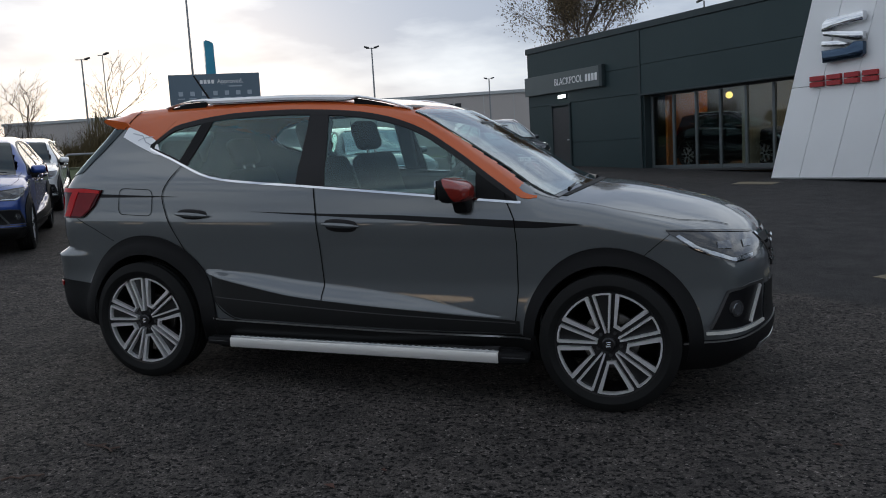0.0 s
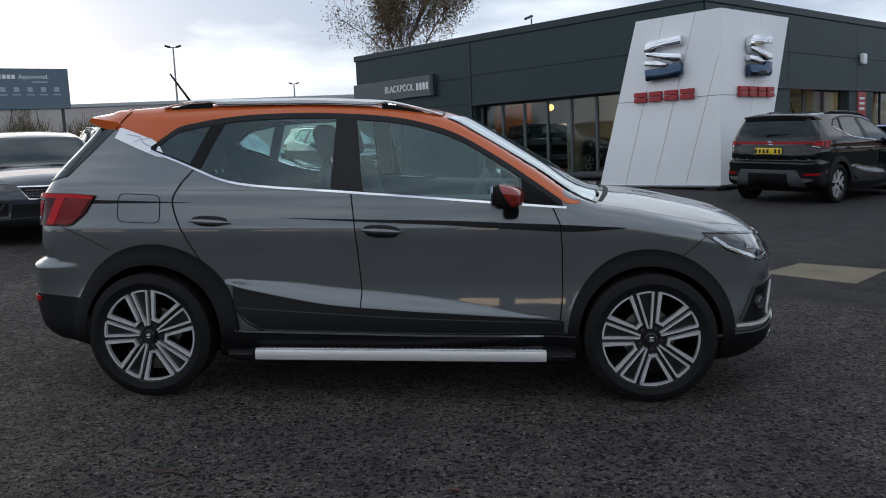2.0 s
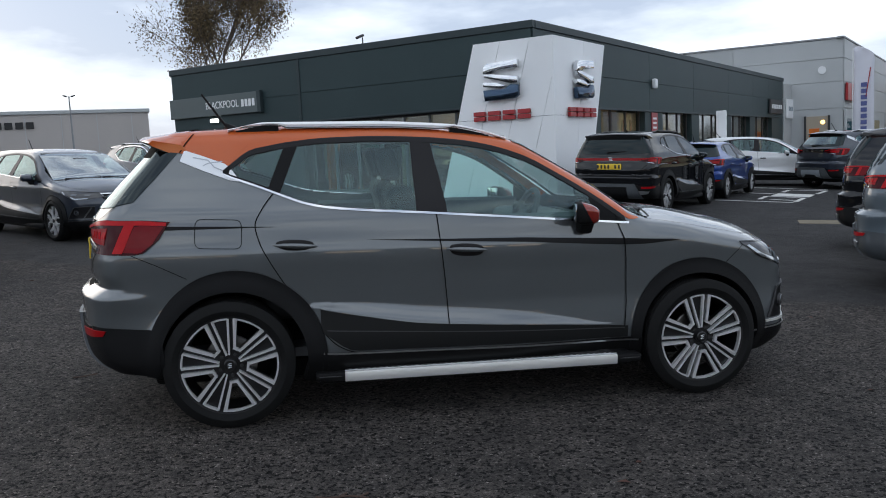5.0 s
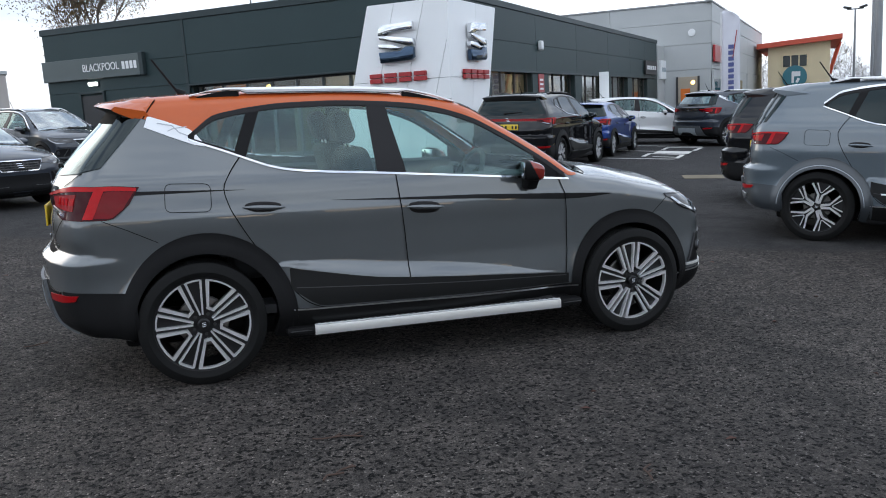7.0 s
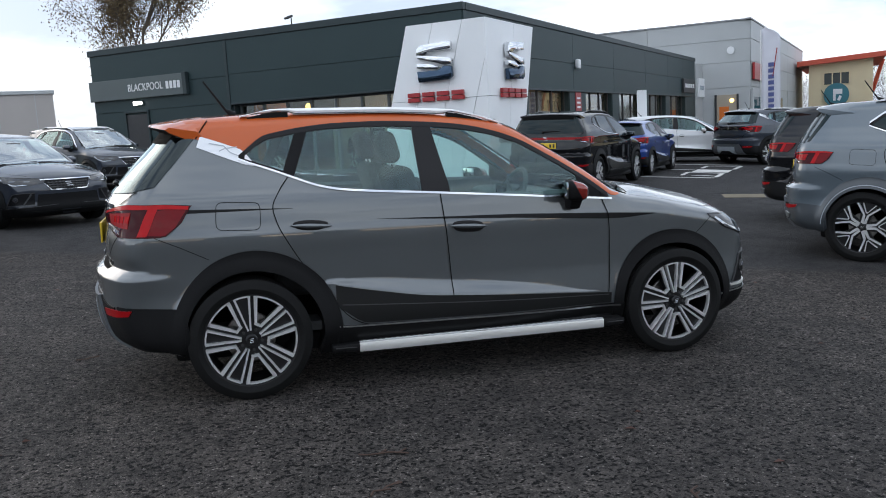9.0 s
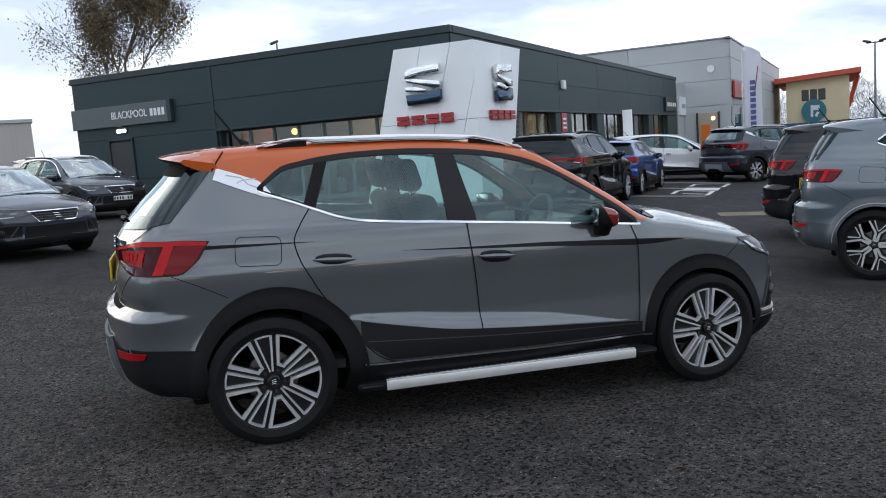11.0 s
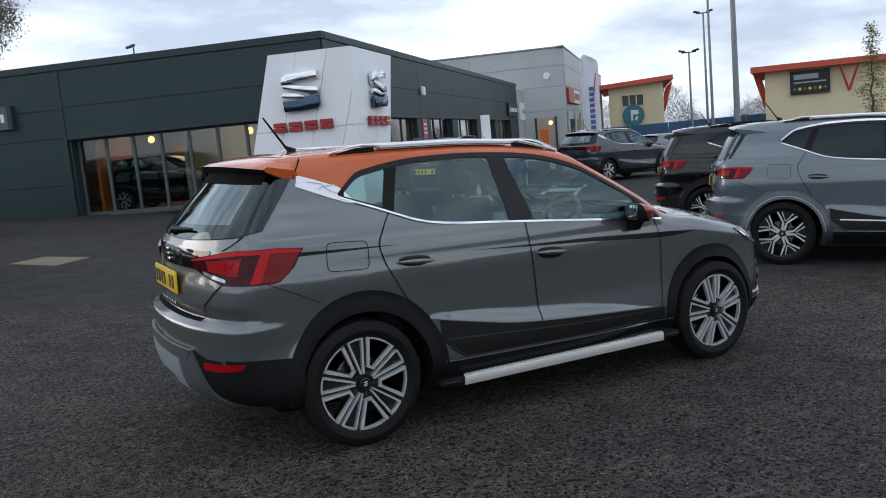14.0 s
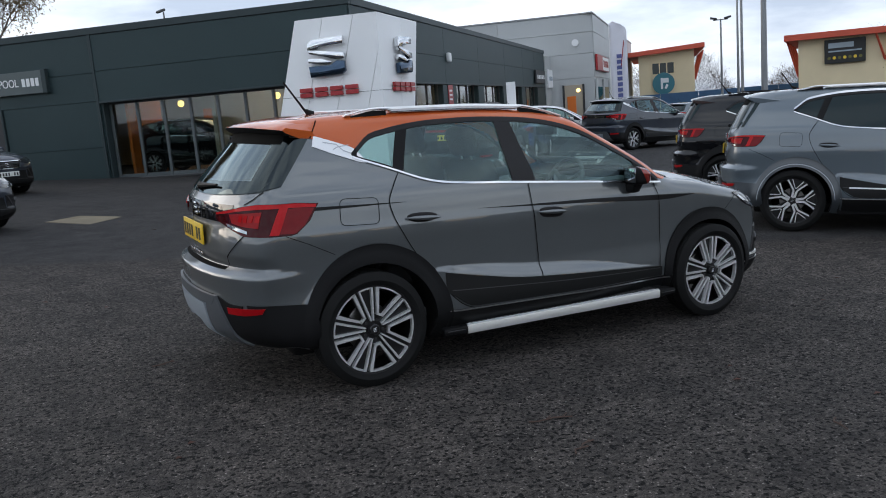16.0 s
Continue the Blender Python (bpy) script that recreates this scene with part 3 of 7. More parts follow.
def shell(f, low, high, view="side", sgn=-1, n=24, m=8, off=0.002, thick=0.0, scale=(1, 1, 1)):
    """A sheet lying on the solid between two edges drawn in a flat view, raised by off and, if thick, with turned-in rims.
    view side: (x, z); rear and nose: (y, z); top: (x, y); a number: the view's bearing in degrees, (across, z)."""
    lo, hi = resample(low, n), resample(high, n)
    t = np.linspace(0, 1, m)[None, :, None]
    uv = (lo[:, None] * (1 - t) + hi[:, None] * t).reshape(-1, 2)
    u, v = uv.T
    one = np.ones_like(u)
    if view == "side":
        start, way = np.stack([u, sgn * 1.3 * one, v], 1), np.array([0, -sgn, 0.0])
    elif view == "rear":
        start, way = np.stack([-1.2 * one, u, v], 1), np.array([1.0, 0, 0])
    elif view == "nose":
        start, way = np.stack([3.8 * one, u, v], 1), np.array([-1.0, 0, 0])
    elif view == "top":
        start, way = np.stack([u, v, 1.9 * one], 1), np.array([0, 0, -1.0])
    else:
        b = radians(view)
        out, across = np.array([math.cos(b), math.sin(b), 0]), np.array([-math.sin(b), math.cos(b), 0])
        mid = np.array([1.28, 0, 0])
        start, way = mid + 2.9 * out + u[:, None] * across + v[:, None] * np.array([0, 0, 1.0]), -out
    p, g = meet(f, start, way, 3.2 if not isinstance(view, str) else 2.2)
    top = p + off * g
    verts = top
    faces = [(i * m + j, (i + 1) * m + j, (i + 1) * m + j + 1, i * m + j + 1) for i in range(n - 1) for j in range(m - 1)]
    if thick:
        rim = [i * m for i in range(n)] + [(n - 1) * m + j for j in range(1, m)] + [i * m + m - 1 for i in range(n - 2, -1, -1)] + [j for j in range(m - 2, 0, -1)]
        k = len(verts)
        verts = np.concatenate([verts, (p + (off - thick) * g)[rim]])
        c = len(rim)
        faces += [(rim[a], k + a, k + (a + 1) % c, rim[(a + 1) % c]) for a in range(c)]
    # outward winding
    a, b, c = verts[list(faces[len(faces) // 3])[:3]]
    normal = np.cross(b - a, c - a)
    if normal @ g[faces[len(faces) // 3][0] if faces[len(faces) // 3][0] < len(g) else 0] < 0:
        faces = [q[::-1] for q in faces]
    return verts * np.array(scale), faces


def ribbon(pts, width):
    """Two edges, width apart, along a line in a flat view."""
    p = np.array(pts, float)
    d = np.gradient(p, axis=0)
    nrm = np.stack([-d[:, 1], d[:, 0]], 1) / np.maximum(np.linalg.norm(d, axis=1, keepdims=True), 1e-9)
    return p - nrm * width / 2, p + nrm * width / 2


def arc(cx, cz, r, a0, a1, n=28, sx=1.0):
    a = np.radians(np.linspace(a0, a1, n))
    return np.stack([cx + sx * r * np.cos(a), cz + r * np.sin(a)], 1)


def along(f, x0, x1, n=24, lift=0.0):
    x = np.linspace(x0, x1, n)
    return np.stack([x, f(x) + lift], 1)


def tyre_mesh(radius, width, rim):
    w = width / 2
    prof = [(rim, -w * 0.80), (rim + 0.012, -w * 0.92), (rim + 0.4 * (radius - rim), -w * 1.0), (radius - 0.03, -w * 0.95), (radius - 0.008, -w * 0.82)]
    tread = []
    for k in range(5):
        a, b = -w * 0.8 + k * w * 0.32, -w * 0.8 + (k + 1) * w * 0.32
        tread += [(radius, a + 0.004), (radius, b - 0.006), (radius - 0.006, b - 0.004), (radius - 0.006, b + 0.002)]
    prof += tread + [(radius - 0.008, w * 0.82), (radius - 0.03, w * 0.95), (rim + 0.4 * (radius - rim), w), (rim + 0.012, w * 0.92), (rim, w * 0.8)]
    v, f = lathe(prof, 64)
    return mesh_of("tyre", v, [q[::-1] for q in f], [RUBBER], sharp=30)


def bar2(bm, a, b, wa, wb, y0, y1):
    """A flat bar from a to b in x and z, wa and wb wide, from y0 (face) back to y1."""
    a, b = Vector((a[0], 0, a[1])), Vector((b[0], 0, b[1]))
    d = (b - a).normalized()
    s = Vector((-d.z, 0, d.x))
    q = [a - s * wa / 2, b - s * wb / 2, b + s * wb / 2, a + s * wa / 2]
    front = [bm.verts.new((p.x, y0, p.z)) for p in q]
    back = [bm.verts.new((p.x, y1, p.z)) for p in q]
    bm.faces.new(front)
    bm.faces.new(back[::-1])
    for i in range(4):
        bm.faces.new((front[i], back[i], back[(i + 1) % 4], front[(i + 1) % 4]))


def polar(r, deg):
    return (r * math.cos(radians(deg)), r * math.sin(radians(deg)))


def wheel_meshes(radius, width, rim, style):
    """The shared meshes of one kind of wheel; its face looks to -y."""
    w = width / 2
    lip = lathe([(rim * 0.86, w * 0.5), (rim * 0.93, -w * 0.2), (rim - 0.012, -w * 0.72), (rim - 0.006, -w * 0.80), (rim + 0.006, -w * 0.82), (rim + 0.008, -w * 0.70), (rim + 0.002, w * 0.8)], 64)
    out = {"tyre": tyre_mesh(radius, width, rim), "rim": mesh_of("rim", lip[0], [q[::-1] for q in lip[1]], [RIM_DARK])}
    R, y0, y1 = rim - 0.008, -w * 0.80, -w * 0.55

    def spoke(bm, name="spoke"):
        bmesh.ops.recalc_face_normals(bm, faces=bm.faces)
        me = bpy.data.meshes.new(name)
        bm.to_mesh(me)
        bm.free()
        me.materials.append(MACHINED)
        return me

    bm = bmesh.new()
    if style == "loops":
        a = 126
        for sg in (-1, 1):
            bar2(bm, polar(R * 0.37, a + sg * 9.5), polar(R * 0.985, a + sg * 18.3), 0.012, 0.0195, y0, y1)
        bar2(bm, polar(R * 0.375, a - 14.0), polar(R * 0.375, a + 14.0), 0.012, 0.012, y0, y1)
        for j in range(-3, 3):
            bar2(bm, polar(R * 0.978, a + j * 6.8), polar(R * 0.978, a + (j + 1) * 6.8), 0.009, 0.009, y0, y1)
        wide = spoke(bm)
        bm = bmesh.new()
        for sg in (-1, 1):
            bar2(bm, polar(R * 0.22, 90 + sg * 7), polar(R * 0.985, 90 + sg * 9.4), 0.0085, 0.0115, y0, y1)
        for j in (-1, 0):
            bar2(bm, polar(R * 0.980, 90 + j * 9), polar(R * 0.980, 90 + (j + 1) * 9), 0.009, 0.009, y0, y1)
        out["spoke"] = [(m, 72 * k) for m in (wide, spoke(bm)) for k in range(5)]
    else:
        for sg in (-1, 1):
            bar2(bm, polar(R * 0.17, 90 + sg * 17), polar(R * 0.50, 90 + sg * 8.5), 0.025, 0.020, y0, y1)
            bar2(bm, polar(R * 0.50, 90 + sg * 8.5), polar(R * 0.985, 90 + sg * 25), 0.017, 0.017, y0, y1)
            bar2(bm, polar(R * 0.62, 90 + sg * 4), polar(R * 0.985, 90 + sg * 14), 0.007, 0.010, y0, y1)
        bar2(bm, polar(R * 0.17, 107), polar(R * 0.17, 73), 0.010, 0.010, y0 + 0.002, y1)
        bar2(bm, polar(R * 0.60, 86), polar(R * 0.60, 94), 0.010, 0.010, y0 + 0.002, y1)
        wide = spoke(bm)
        out["spoke"] = [(wide, 72 * k) for k in range(5)]
    # dark carriers behind the bright faces: one star-shaped plate
    arms, half = 5, 28 if style == "loops" else 24
    loop = []
    for k in range(arms):
        mid = 90 + 360 / arms * k
        loop += [polar(R * 0.30, mid - 180 / arms), polar(R * 0.99, mid - half * 0.72), polar(R * 0.99, mid), polar(R * 0.99, mid + half * 0.72)]
    n_v = len(loop)
    v = [(x, y1 - 0.003, z) for x, z in loop] + [(x, y1 + 0.03, z) for x, z in loop] + [(0, y1 - 0.003, 0), (0, y1 + 0.03, 0)]
    fq = []
    for k in range(n_v):
        j = (k + 1) % n_v
        fq += [(k, j, n_v * 2), (j + n_v, k + n_v, n_v * 2 + 1), (k, k + n_v, j + n_v, j)]
    out["wheel_web"] = mesh_of("wheel_web", v, fq, [RIM_DARK], smooth=False)
    cap = lathe([(0.0005, y0 - 0.006), (0.026, y0 - 0.006), (0.031, y0 - 0.002), (0.031, y1), (0.062, y1 + 0.002), (0.066, y1 + 0.02)], 32)
    out["centre_cap"] = mesh_of("centre_cap", cap[0], [q[::-1] for q in cap[1]], [RIM_DARK])
    ring = lathe([(0.021, y0 - 0.0065), (0.021, y0 - 0.009), (0.0275, y0 - 0.009), (0.0275, y0 - 0.0055)], 32)
    bm = bmesh.new()
    for dz, dx in ((0.009, 0.002), (0, 0), (-0.009, -0.002)):
        add_box(bm, (dx, y0 - 0.008, dz), (0.022, 0.004, 0.0055), bevel=0.0012)
    me = bpy.data.meshes.new("cap_emblem")
    bm.to_mesh(me)
    bm.free()
    me.materials.append(CHROME)
    out["cap_emblem"] = me
    bm = add_rod(bmesh.new(), (0, y1 - 0.012, 0.056), (0, y1 + 0.01, 0.056), 0.009, sides=6)
    me = bpy.data.meshes.new("bolt")
    bm.to_mesh(me)
    bm.free()
    me.materials.append(STEEL_DARK)
    out["bolt"] = [(me, 36 + 72 * k) for k in range(5 if style == "loops" else 0)]
    dsc = lathe([(0.05, 0.0), (0.13, 0.0), (0.135, 0.004), (0.135, 0.018), (0.05, 0.02)], 40)
    out["brake_disc"] = mesh_of("brake_disc", dsc[0], [q[::-1] for q in dsc[1]], [DISC])
    return out


WHEELS = {}


def add_wheel(parent, x, y, z, radius, rim, width, style, spin):
    key = (radius, rim, width, style)
    if key not in WHEELS:
        WHEELS[key] = wheel_meshes(radius, width, rim, style)
    s = 1 if y < 0 else -1
    wheel = empty("wheel", pose(x, y, z, 0, 0, 0 if s == 1 else 180))
    wheel.parent = parent
    for kind, made in WHEELS[key].items():
        for me, turn in made if isinstance(made, list) else [(made, 0)]:
            ob = new(kind, me)
            ob.parent = wheel
            ob.matrix_basis = Matrix.Rotation(radians(spin - turn), 4, "Y")
    return wheel


BODY_CACHE = {}


def rounded(corners, r, n=5):
    """A closed outline with its corners rounded off."""
    c = np.array(corners, float)
    out = []
    for k in range(len(c)):
        a, b, d = c[k - 1], c[k], c[(k + 1) % len(c)]
        p, q = b + (a - b) / np.linalg.norm(a - b) * r, b + (d - b) / np.linalg.norm(d - b) * r
        out += [(1 - t) ** 2 * p + 2 * t * (1 - t) * b + t * t * q for t in np.linspace(0, 1, n)]
    return out + out[:1]


def body_mesh(name, step, paint_mat, roof_mat, scale, square):
    """The painted body with its window openings; slots: paint, roof colour, black underside."""
    key = (step, square)
    if key not in BODY_CACHE:
        BODY_CACHE[key] = net(lambda x, y, z: solid(x, y, z, True, square), (-0.95, -1.0, 0.14), (3.45, 1.0, 1.62), step)
    p, q = BODY_CACHE[key]
    c = p[q].mean(1)
    x, y, z = c.T
    a = np.abs(y)
    xr = x + SIDE_SHIFT
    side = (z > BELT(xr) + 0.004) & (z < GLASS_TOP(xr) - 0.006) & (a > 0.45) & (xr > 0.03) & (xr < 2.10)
    xs = x + 0.25 * y * y
    screen = (xs > 1.66) & (xs < 2.34) & (a < 0.545 + 0.120 * ramp01((1.45 - z) / 0.4)) & (z > 1.03) & (z > GLASS_TOP(np.clip(x, 0, 2.18)) * 0 + 1.05)
    screen &= z > ROOF(xs) - CROWN(xs) * y * y - 0.03
    rear = (z > 1.15) & (z < 1.375) & (a < 0.64 - 0.52 * (z - 1.13)) & (x < 0.2)
    keep = ~(side | screen | rear)
    mats = np.zeros(len(q), int)
    roof = (z > 1.40) | ((x > 0.0) & (x < 2.2) & (z > GLASS_TOP(np.clip(x, 0, 2.18)))) & (z > 1.035)
    roof |= (x <= 0.0) & (z > 1.325 - 0.33 * x)
    roof &= (x < 2.14) & ~((x > 1.9) & (z < 1.045))
    mats[roof] = 1
    mats[z < 0.22] = 2
    well = ((np.hypot(x - 0.025, z - 0.335) < 0.39) | (np.hypot(x - WB, z - 0.335) < 0.374)) & (z > 0.1)
    mats[well] = 2
    me = mesh_of(name, p * np.array(scale), q[keep][:, ::-1], [paint_mat, roof_mat, BLACK_PLASTIC], mats[keep], sharp=50)
    e = 0.004
    g = np.stack([solid(*(p + e * d).T, True, square) - solid(*(p - e * d).T, True, square) for d in np.eye(3)], 1) / np.array(scale)
    g /= np.maximum(np.linalg.norm(g, axis=1, keepdims=True), 1e-9)
    me.normals_split_custom_set_from_vertices([tuple(n) for n in g.tolist()])
    return me


SHELLS = {}


def build_car(m, label, paint_mat, scale=(1, 1, 1), square=0.0, wheel=(0.325, 0.250, 0.205), style="loops", step=0.04, roof_mat=None, hero=False,
              plate=None, nose_plate=None, rails=True, rail_mat=None, decal=False, tail_bar=False, sides=(-1, 1), clear=False, bright=False, clad_mat=None):
    """A parked car with its parts; x forward from the rear axle. hero: the one the camera circles; clear: see-through windows and a cabin; bright: silver window frame and sill lines."""
    clear = clear or hero
    if not hero:
        scale = (scale[0], scale[1] * 1.06, scale[2])
    clad_mat = clad_mat or BLACK_PLASTIC
    roof_mat = roof_mat or paint_mat
    rail_mat = rail_mat or RAIL
    car = tagged(empty("car", m), label, "car")
    f = lambda x, y, z: solid(x, y, z, False, square)
    sc = np.array(scale, float)
    part("body", body_mesh("body", step, paint_mat, roof_mat, scale, square), None, car)

    def lay(name, mat, low, high, view="side", sgn=-1, n=20, m_=6, off=0.003, thick=0.0, under=None, note=""):
        low, high = np.array(low, float), np.array(high, float)
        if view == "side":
            low, high = [np.stack([e[:, 0] - SIDE_SHIFT * ramp01((e[:, 1] - 0.55) / 0.3), e[:, 1]], 1) for e in (low, high)]
        key = (low.tobytes(), high.tobytes(), view, sgn, n, m_, off, thick, square)
        if key not in SHELLS:
            SHELLS[key] = shell(f, low, high, view, sgn, n, m_, off, thick)
        v, q = SHELLS[key][0] * sc, SHELLS[key][1]
        return part(name, mesh_of(name, v, q, [mat], sharp=40), None, under or car, note)

    def block(name, mat, c, s, bevel=0.0, rot=None, under=None, seg=2, note=""):
        mm = Matrix.Translation(Vector(np.array(c) * sc)) @ (rot or Matrix())
        return part(name, box_bm((0, 0, 0), s, mm, bevel, seg), mat, under or car, note)

    glass = GLASS if clear else PRIVACY
    for s in sides:
        # side glass and its frame
        lay("quarter_window", glass, along(BELT, 0.036, 0.235, 12, 0.010), along(GLASS_TOP, 0.045, 0.330, 12, -0.014), "side", s, 12, 6, 0.001)
        lay("rear_door_window", glass, along(BELT, 0.285, 0.985, 20, 0.008), along(GLASS_TOP, 0.393, 0.985, 20, -0.016), "side", s, 20, 6, 0.001)
        lay("front_door_window", glass, along(BELT, 1.145, 1.955, 24, 0.008), along(GLASS_TOP, 1.092, 1.945, 24, -0.016), "side", s, 24, 6, 0.001)
        lay("door_frame", PILLAR_BLACK, along(GLASS_TOP, 0.02, 2.14, 60, -0.024), along(GLASS_TOP, 0.02, 2.14, 60, 0.004), "side", s, 60, 3, 0.005, 0.012)
        lay("pillar_trim", PILLAR_BLACK, along(BELT, 0.985, 1.150, 4), along(GLASS_TOP, 0.985, 1.092, 4, -0.004), "side", s, 5, 8, 0.005, 0.015)
        lay("pillar_trim", BLACK_PLASTIC, along(BELT, 0.232, 0.290, 4), along(GLASS_TOP, 0.326, 0.398, 4, -0.004), "side", s, 4, 8, 0.005, 0.012)
        lay("quarter_frame", BLACK_PLASTIC, along(BELT, 0.012, 0.040, 6, -0.003), along(GLASS_TOP, 0.012, 0.050, 6, 0.003), "side", s, 6, 5, 0.006, 0.012)
        lay("quarter_frame", BLACK_PLASTIC, along(BELT, 0.03, 0.26, 14, -0.002), along(BELT, 0.03, 0.26, 14, 0.014), "side", s, 14, 3, 0.005, 0.010)
        lay("mirror_corner", BLACK_PLASTIC, along(BELT, 1.950, 2.150, 8), along(GLASS_TOP, 1.940, 2.140, 8), "side", s, 8, 6, 0.004, 0.012)
        lay("belt_strip", CHROME, along(BELT, 0.012, 2.165, 70, -0.006), along(BELT, 0.012, 2.165, 70, 0.005), "side", s, 70, 3, 0.007, 0.010, note="polished waistline strip")
        if bright:
            lay("window_strip", CHROME, along(GLASS_TOP, 0.012, 2.10, 60, 0.000), along(GLASS_TOP, 0.012, 2.10, 60, 0.020), "side", s, 60, 3, 0.008, 0.010, note="polished strip over the side windows")
            lay("arch_line", GREY_BUMPER, arc(0.028, 0.335, 0.386, 2, 178, 30), arc(0.028, 0.335, 0.392, 2, 178, 30), "side", s, 30, 2, 0.0135, note="thin silver arch edge")
            lay("door_trim", SATIN, *ribbon([(0.55, 0.475), (1.1, 0.455), (2.12, 0.43)], 0.014), "side", s, 24, 2, 0.010, note="silver lower door strip")
        # roof side, drawn over the joint of the colours
        if roof_mat is not paint_mat:
            xs = np.linspace(0.02, 2.235, 70)
            upper = np.stack([xs, GLASS_TOP(np.minimum(xs, 2.18)) + np.interp(xs, [0.02, 1.5, 1.8, 2.0, 2.12, 2.235], [0.035, 0.035, 0.044, 0.048, 0.046, 0.024])], 1)
            lay("roof_side", roof_mat, np.stack([xs, GLASS_TOP(np.minimum(xs, 2.18)) + np.interp(xs, [2.1, 2.235], [0.0, 0.016])], 1), upper, "side", s, 70, 5, 0.0025, 0.004)
            lay("spoiler_gap", GAP_AND_SHADE, *ribbon([(-0.135, 1.478), (-0.169, 1.434), (-0.201, 1.384)], 0.006), "side", s, 12, 2, 0.0065)
            lay("rear_pillar", roof_mat, [(-0.215, 1.388), (-0.10, 1.362), (0.030, 1.305)], [(-0.150, 1.474), (-0.02, 1.466), (0.14, 1.425)], "side", s, 20, 8, 0.0035, 0.006)
        if decal:
            lay("pillar_decal", STICKER, [(-0.200, 1.342), (-0.065, 1.286), (0.05, 1.243), (0.10, 1.236)], [(-0.178, 1.398), (-0.10, 1.372), (0.02, 1.328), (0.045, 1.31)], "side", s, 18, 5, 0.004, 0.003)
            lay("decal_print", STICKER_GREY, *ribbon([(-0.135, 1.360), (-0.06, 1.345), (-0.03, 1.310), (0.03, 1.285)], 0.006), "side", s, 16, 2, 0.0055)
            lay("decal_print", STICKER_GREY, *ribbon([(-0.085, 1.318), (-0.06, 1.330), (-0.02, 1.335), (0.01, 1.338)], 0.005), "side", s, 14, 2, 0.0055)
        # panel gaps
        gap = [(0.262, 1.178), (0.205, 1.104), (0.166, 1.02), (0.185, 0.935), (0.245, 0.815), (0.32, 0.68), (0.405, 0.555), (0.47, 0.472), (0.55, 0.395), (0.64, 0.360), (0.72, 0.352)]
        gx = curve([(i / (len(gap) - 1), p[0]) for i, p in enumerate(gap)])
        gz = curve([(i / (len(gap) - 1), p[1]) for i, p in enumerate(gap)])
        t = np.linspace(0, 1, 50)
        lay("door_gap", GAP_AND_SHADE, *ribbon(np.stack([gx(t), gz(t)], 1), 0.0052), "side", s, 60, 3, 0.0045)
        lay("door_gap", GAP_AND_SHADE, *ribbon([(1.088, 1.06), (1.104, 0.914), (1.118, 0.74), (1.121, 0.564), (1.114, 0.36)], 0.0052), "side", s, 60, 3, 0.0045)
        lay("door_gap", GAP_AND_SHADE, *ribbon([(2.085, 1.03), (2.094, 0.985), (2.134, 0.893), (2.143, 0.778), (2.133, 0.545), (2.115, 0.345)], 0.0052), "side", s, 60, 3, 0.0045)
        lay("bonnet_gap", GAP_AND_SHADE, *ribbon([(2.20, s * 0.715), (2.33, s * 0.690), (2.458, s * 0.705), (2.594, s * 0.712), (2.869, s * 0.665), (3.08, s * 0.50)], 0.0045), "top", s, 40, 2, 0.0025)
        lay("bumper_gap", GAP_AND_SHADE, *ribbon([(2.855, 0.838), (2.79, 0.785), (2.73, 0.735)], 0.0035), "side", s, 10, 2, 0.002)
        lay("bumper_gap", GAP_AND_SHADE, *ribbon([(-0.432, 0.891), (-0.313, 0.838), (-0.177, 0.767)], 0.0035), "side", s, 12, 2, 0.002)
        if s == -1:
            lay("fuel_flap_gap", THIN_GAP, *ribbon(rounded([(-0.122, 1.060), (0.101, 1.051), (0.097, 0.908), (-0.129, 0.917)], 0.035), 0.0036), "side", s, 90, 2, 0.0026)
        # graphic stripe
        if hero:
            xs = np.linspace(0.72, 2.46, 40)
            top = np.interp(xs, [0.72, 1.1, 1.55, 2.12, 2.46], [0.934, 0.925, 0.917, 0.892, 0.874])
            low = np.interp(xs, [0.72, 1.1, 1.55, 2.12, 2.26, 2.46], [0.933, 0.914, 0.894, 0.856, 0.855, 0.873])
            lay("side_stripe", STRIPE_BLACK, np.stack([xs, low], 1), np.stack([xs, top], 1), "side", s, 40, 3, 0.0024, note="black tapering side stripe")
            xs = np.linspace(-0.28, 0.27, 20)
            lay("side_stripe", STRIPE_BLACK, np.stack([xs, np.interp(xs, [-0.28, 0.12, 0.27], [1.009, 1.011, 1.011])], 1), np.stack([xs, np.interp(xs, [-0.28, 0.12, 0.27], [1.029, 1.018, 1.0125])], 1), "side", s, 20, 3, 0.0024)
        # the blade pressed into the doors, the shelf over the bumper
        xs = np.linspace(0.515, 2.10, 70)
        lay("door_blade", paint_mat, np.stack([xs, WEDGE_LOW(xs) - 0.006], 1), np.stack([xs, WEDGE_TOP(xs) + 0.014], 1), "side", s, 80 if hero else 30, 12 if hero else 6, 0.0022)
        # lower cladding and sill
        xs = np.linspace(0.46, 2.14, 40)
        lay("door_cladding", DOOR_PLASTIC if bright or clad_mat is BLACK_PLASTIC else clad_mat, np.stack([xs, np.interp(xs, [0.46, 0.60, 2.14], [0.475, 0.372, 0.345])], 1), np.stack([xs, WEDGE_LOW(xs) - 0.004], 1), "side", s, 40, 5, 0.006, 0.012)
        lay("cladding_crease", STEEL_DARK, *ribbon([(0.49, 0.480), (1.11, 0.444), (2.12, 0.396)], 0.005), "side", s, 30, 2, 0.0085)
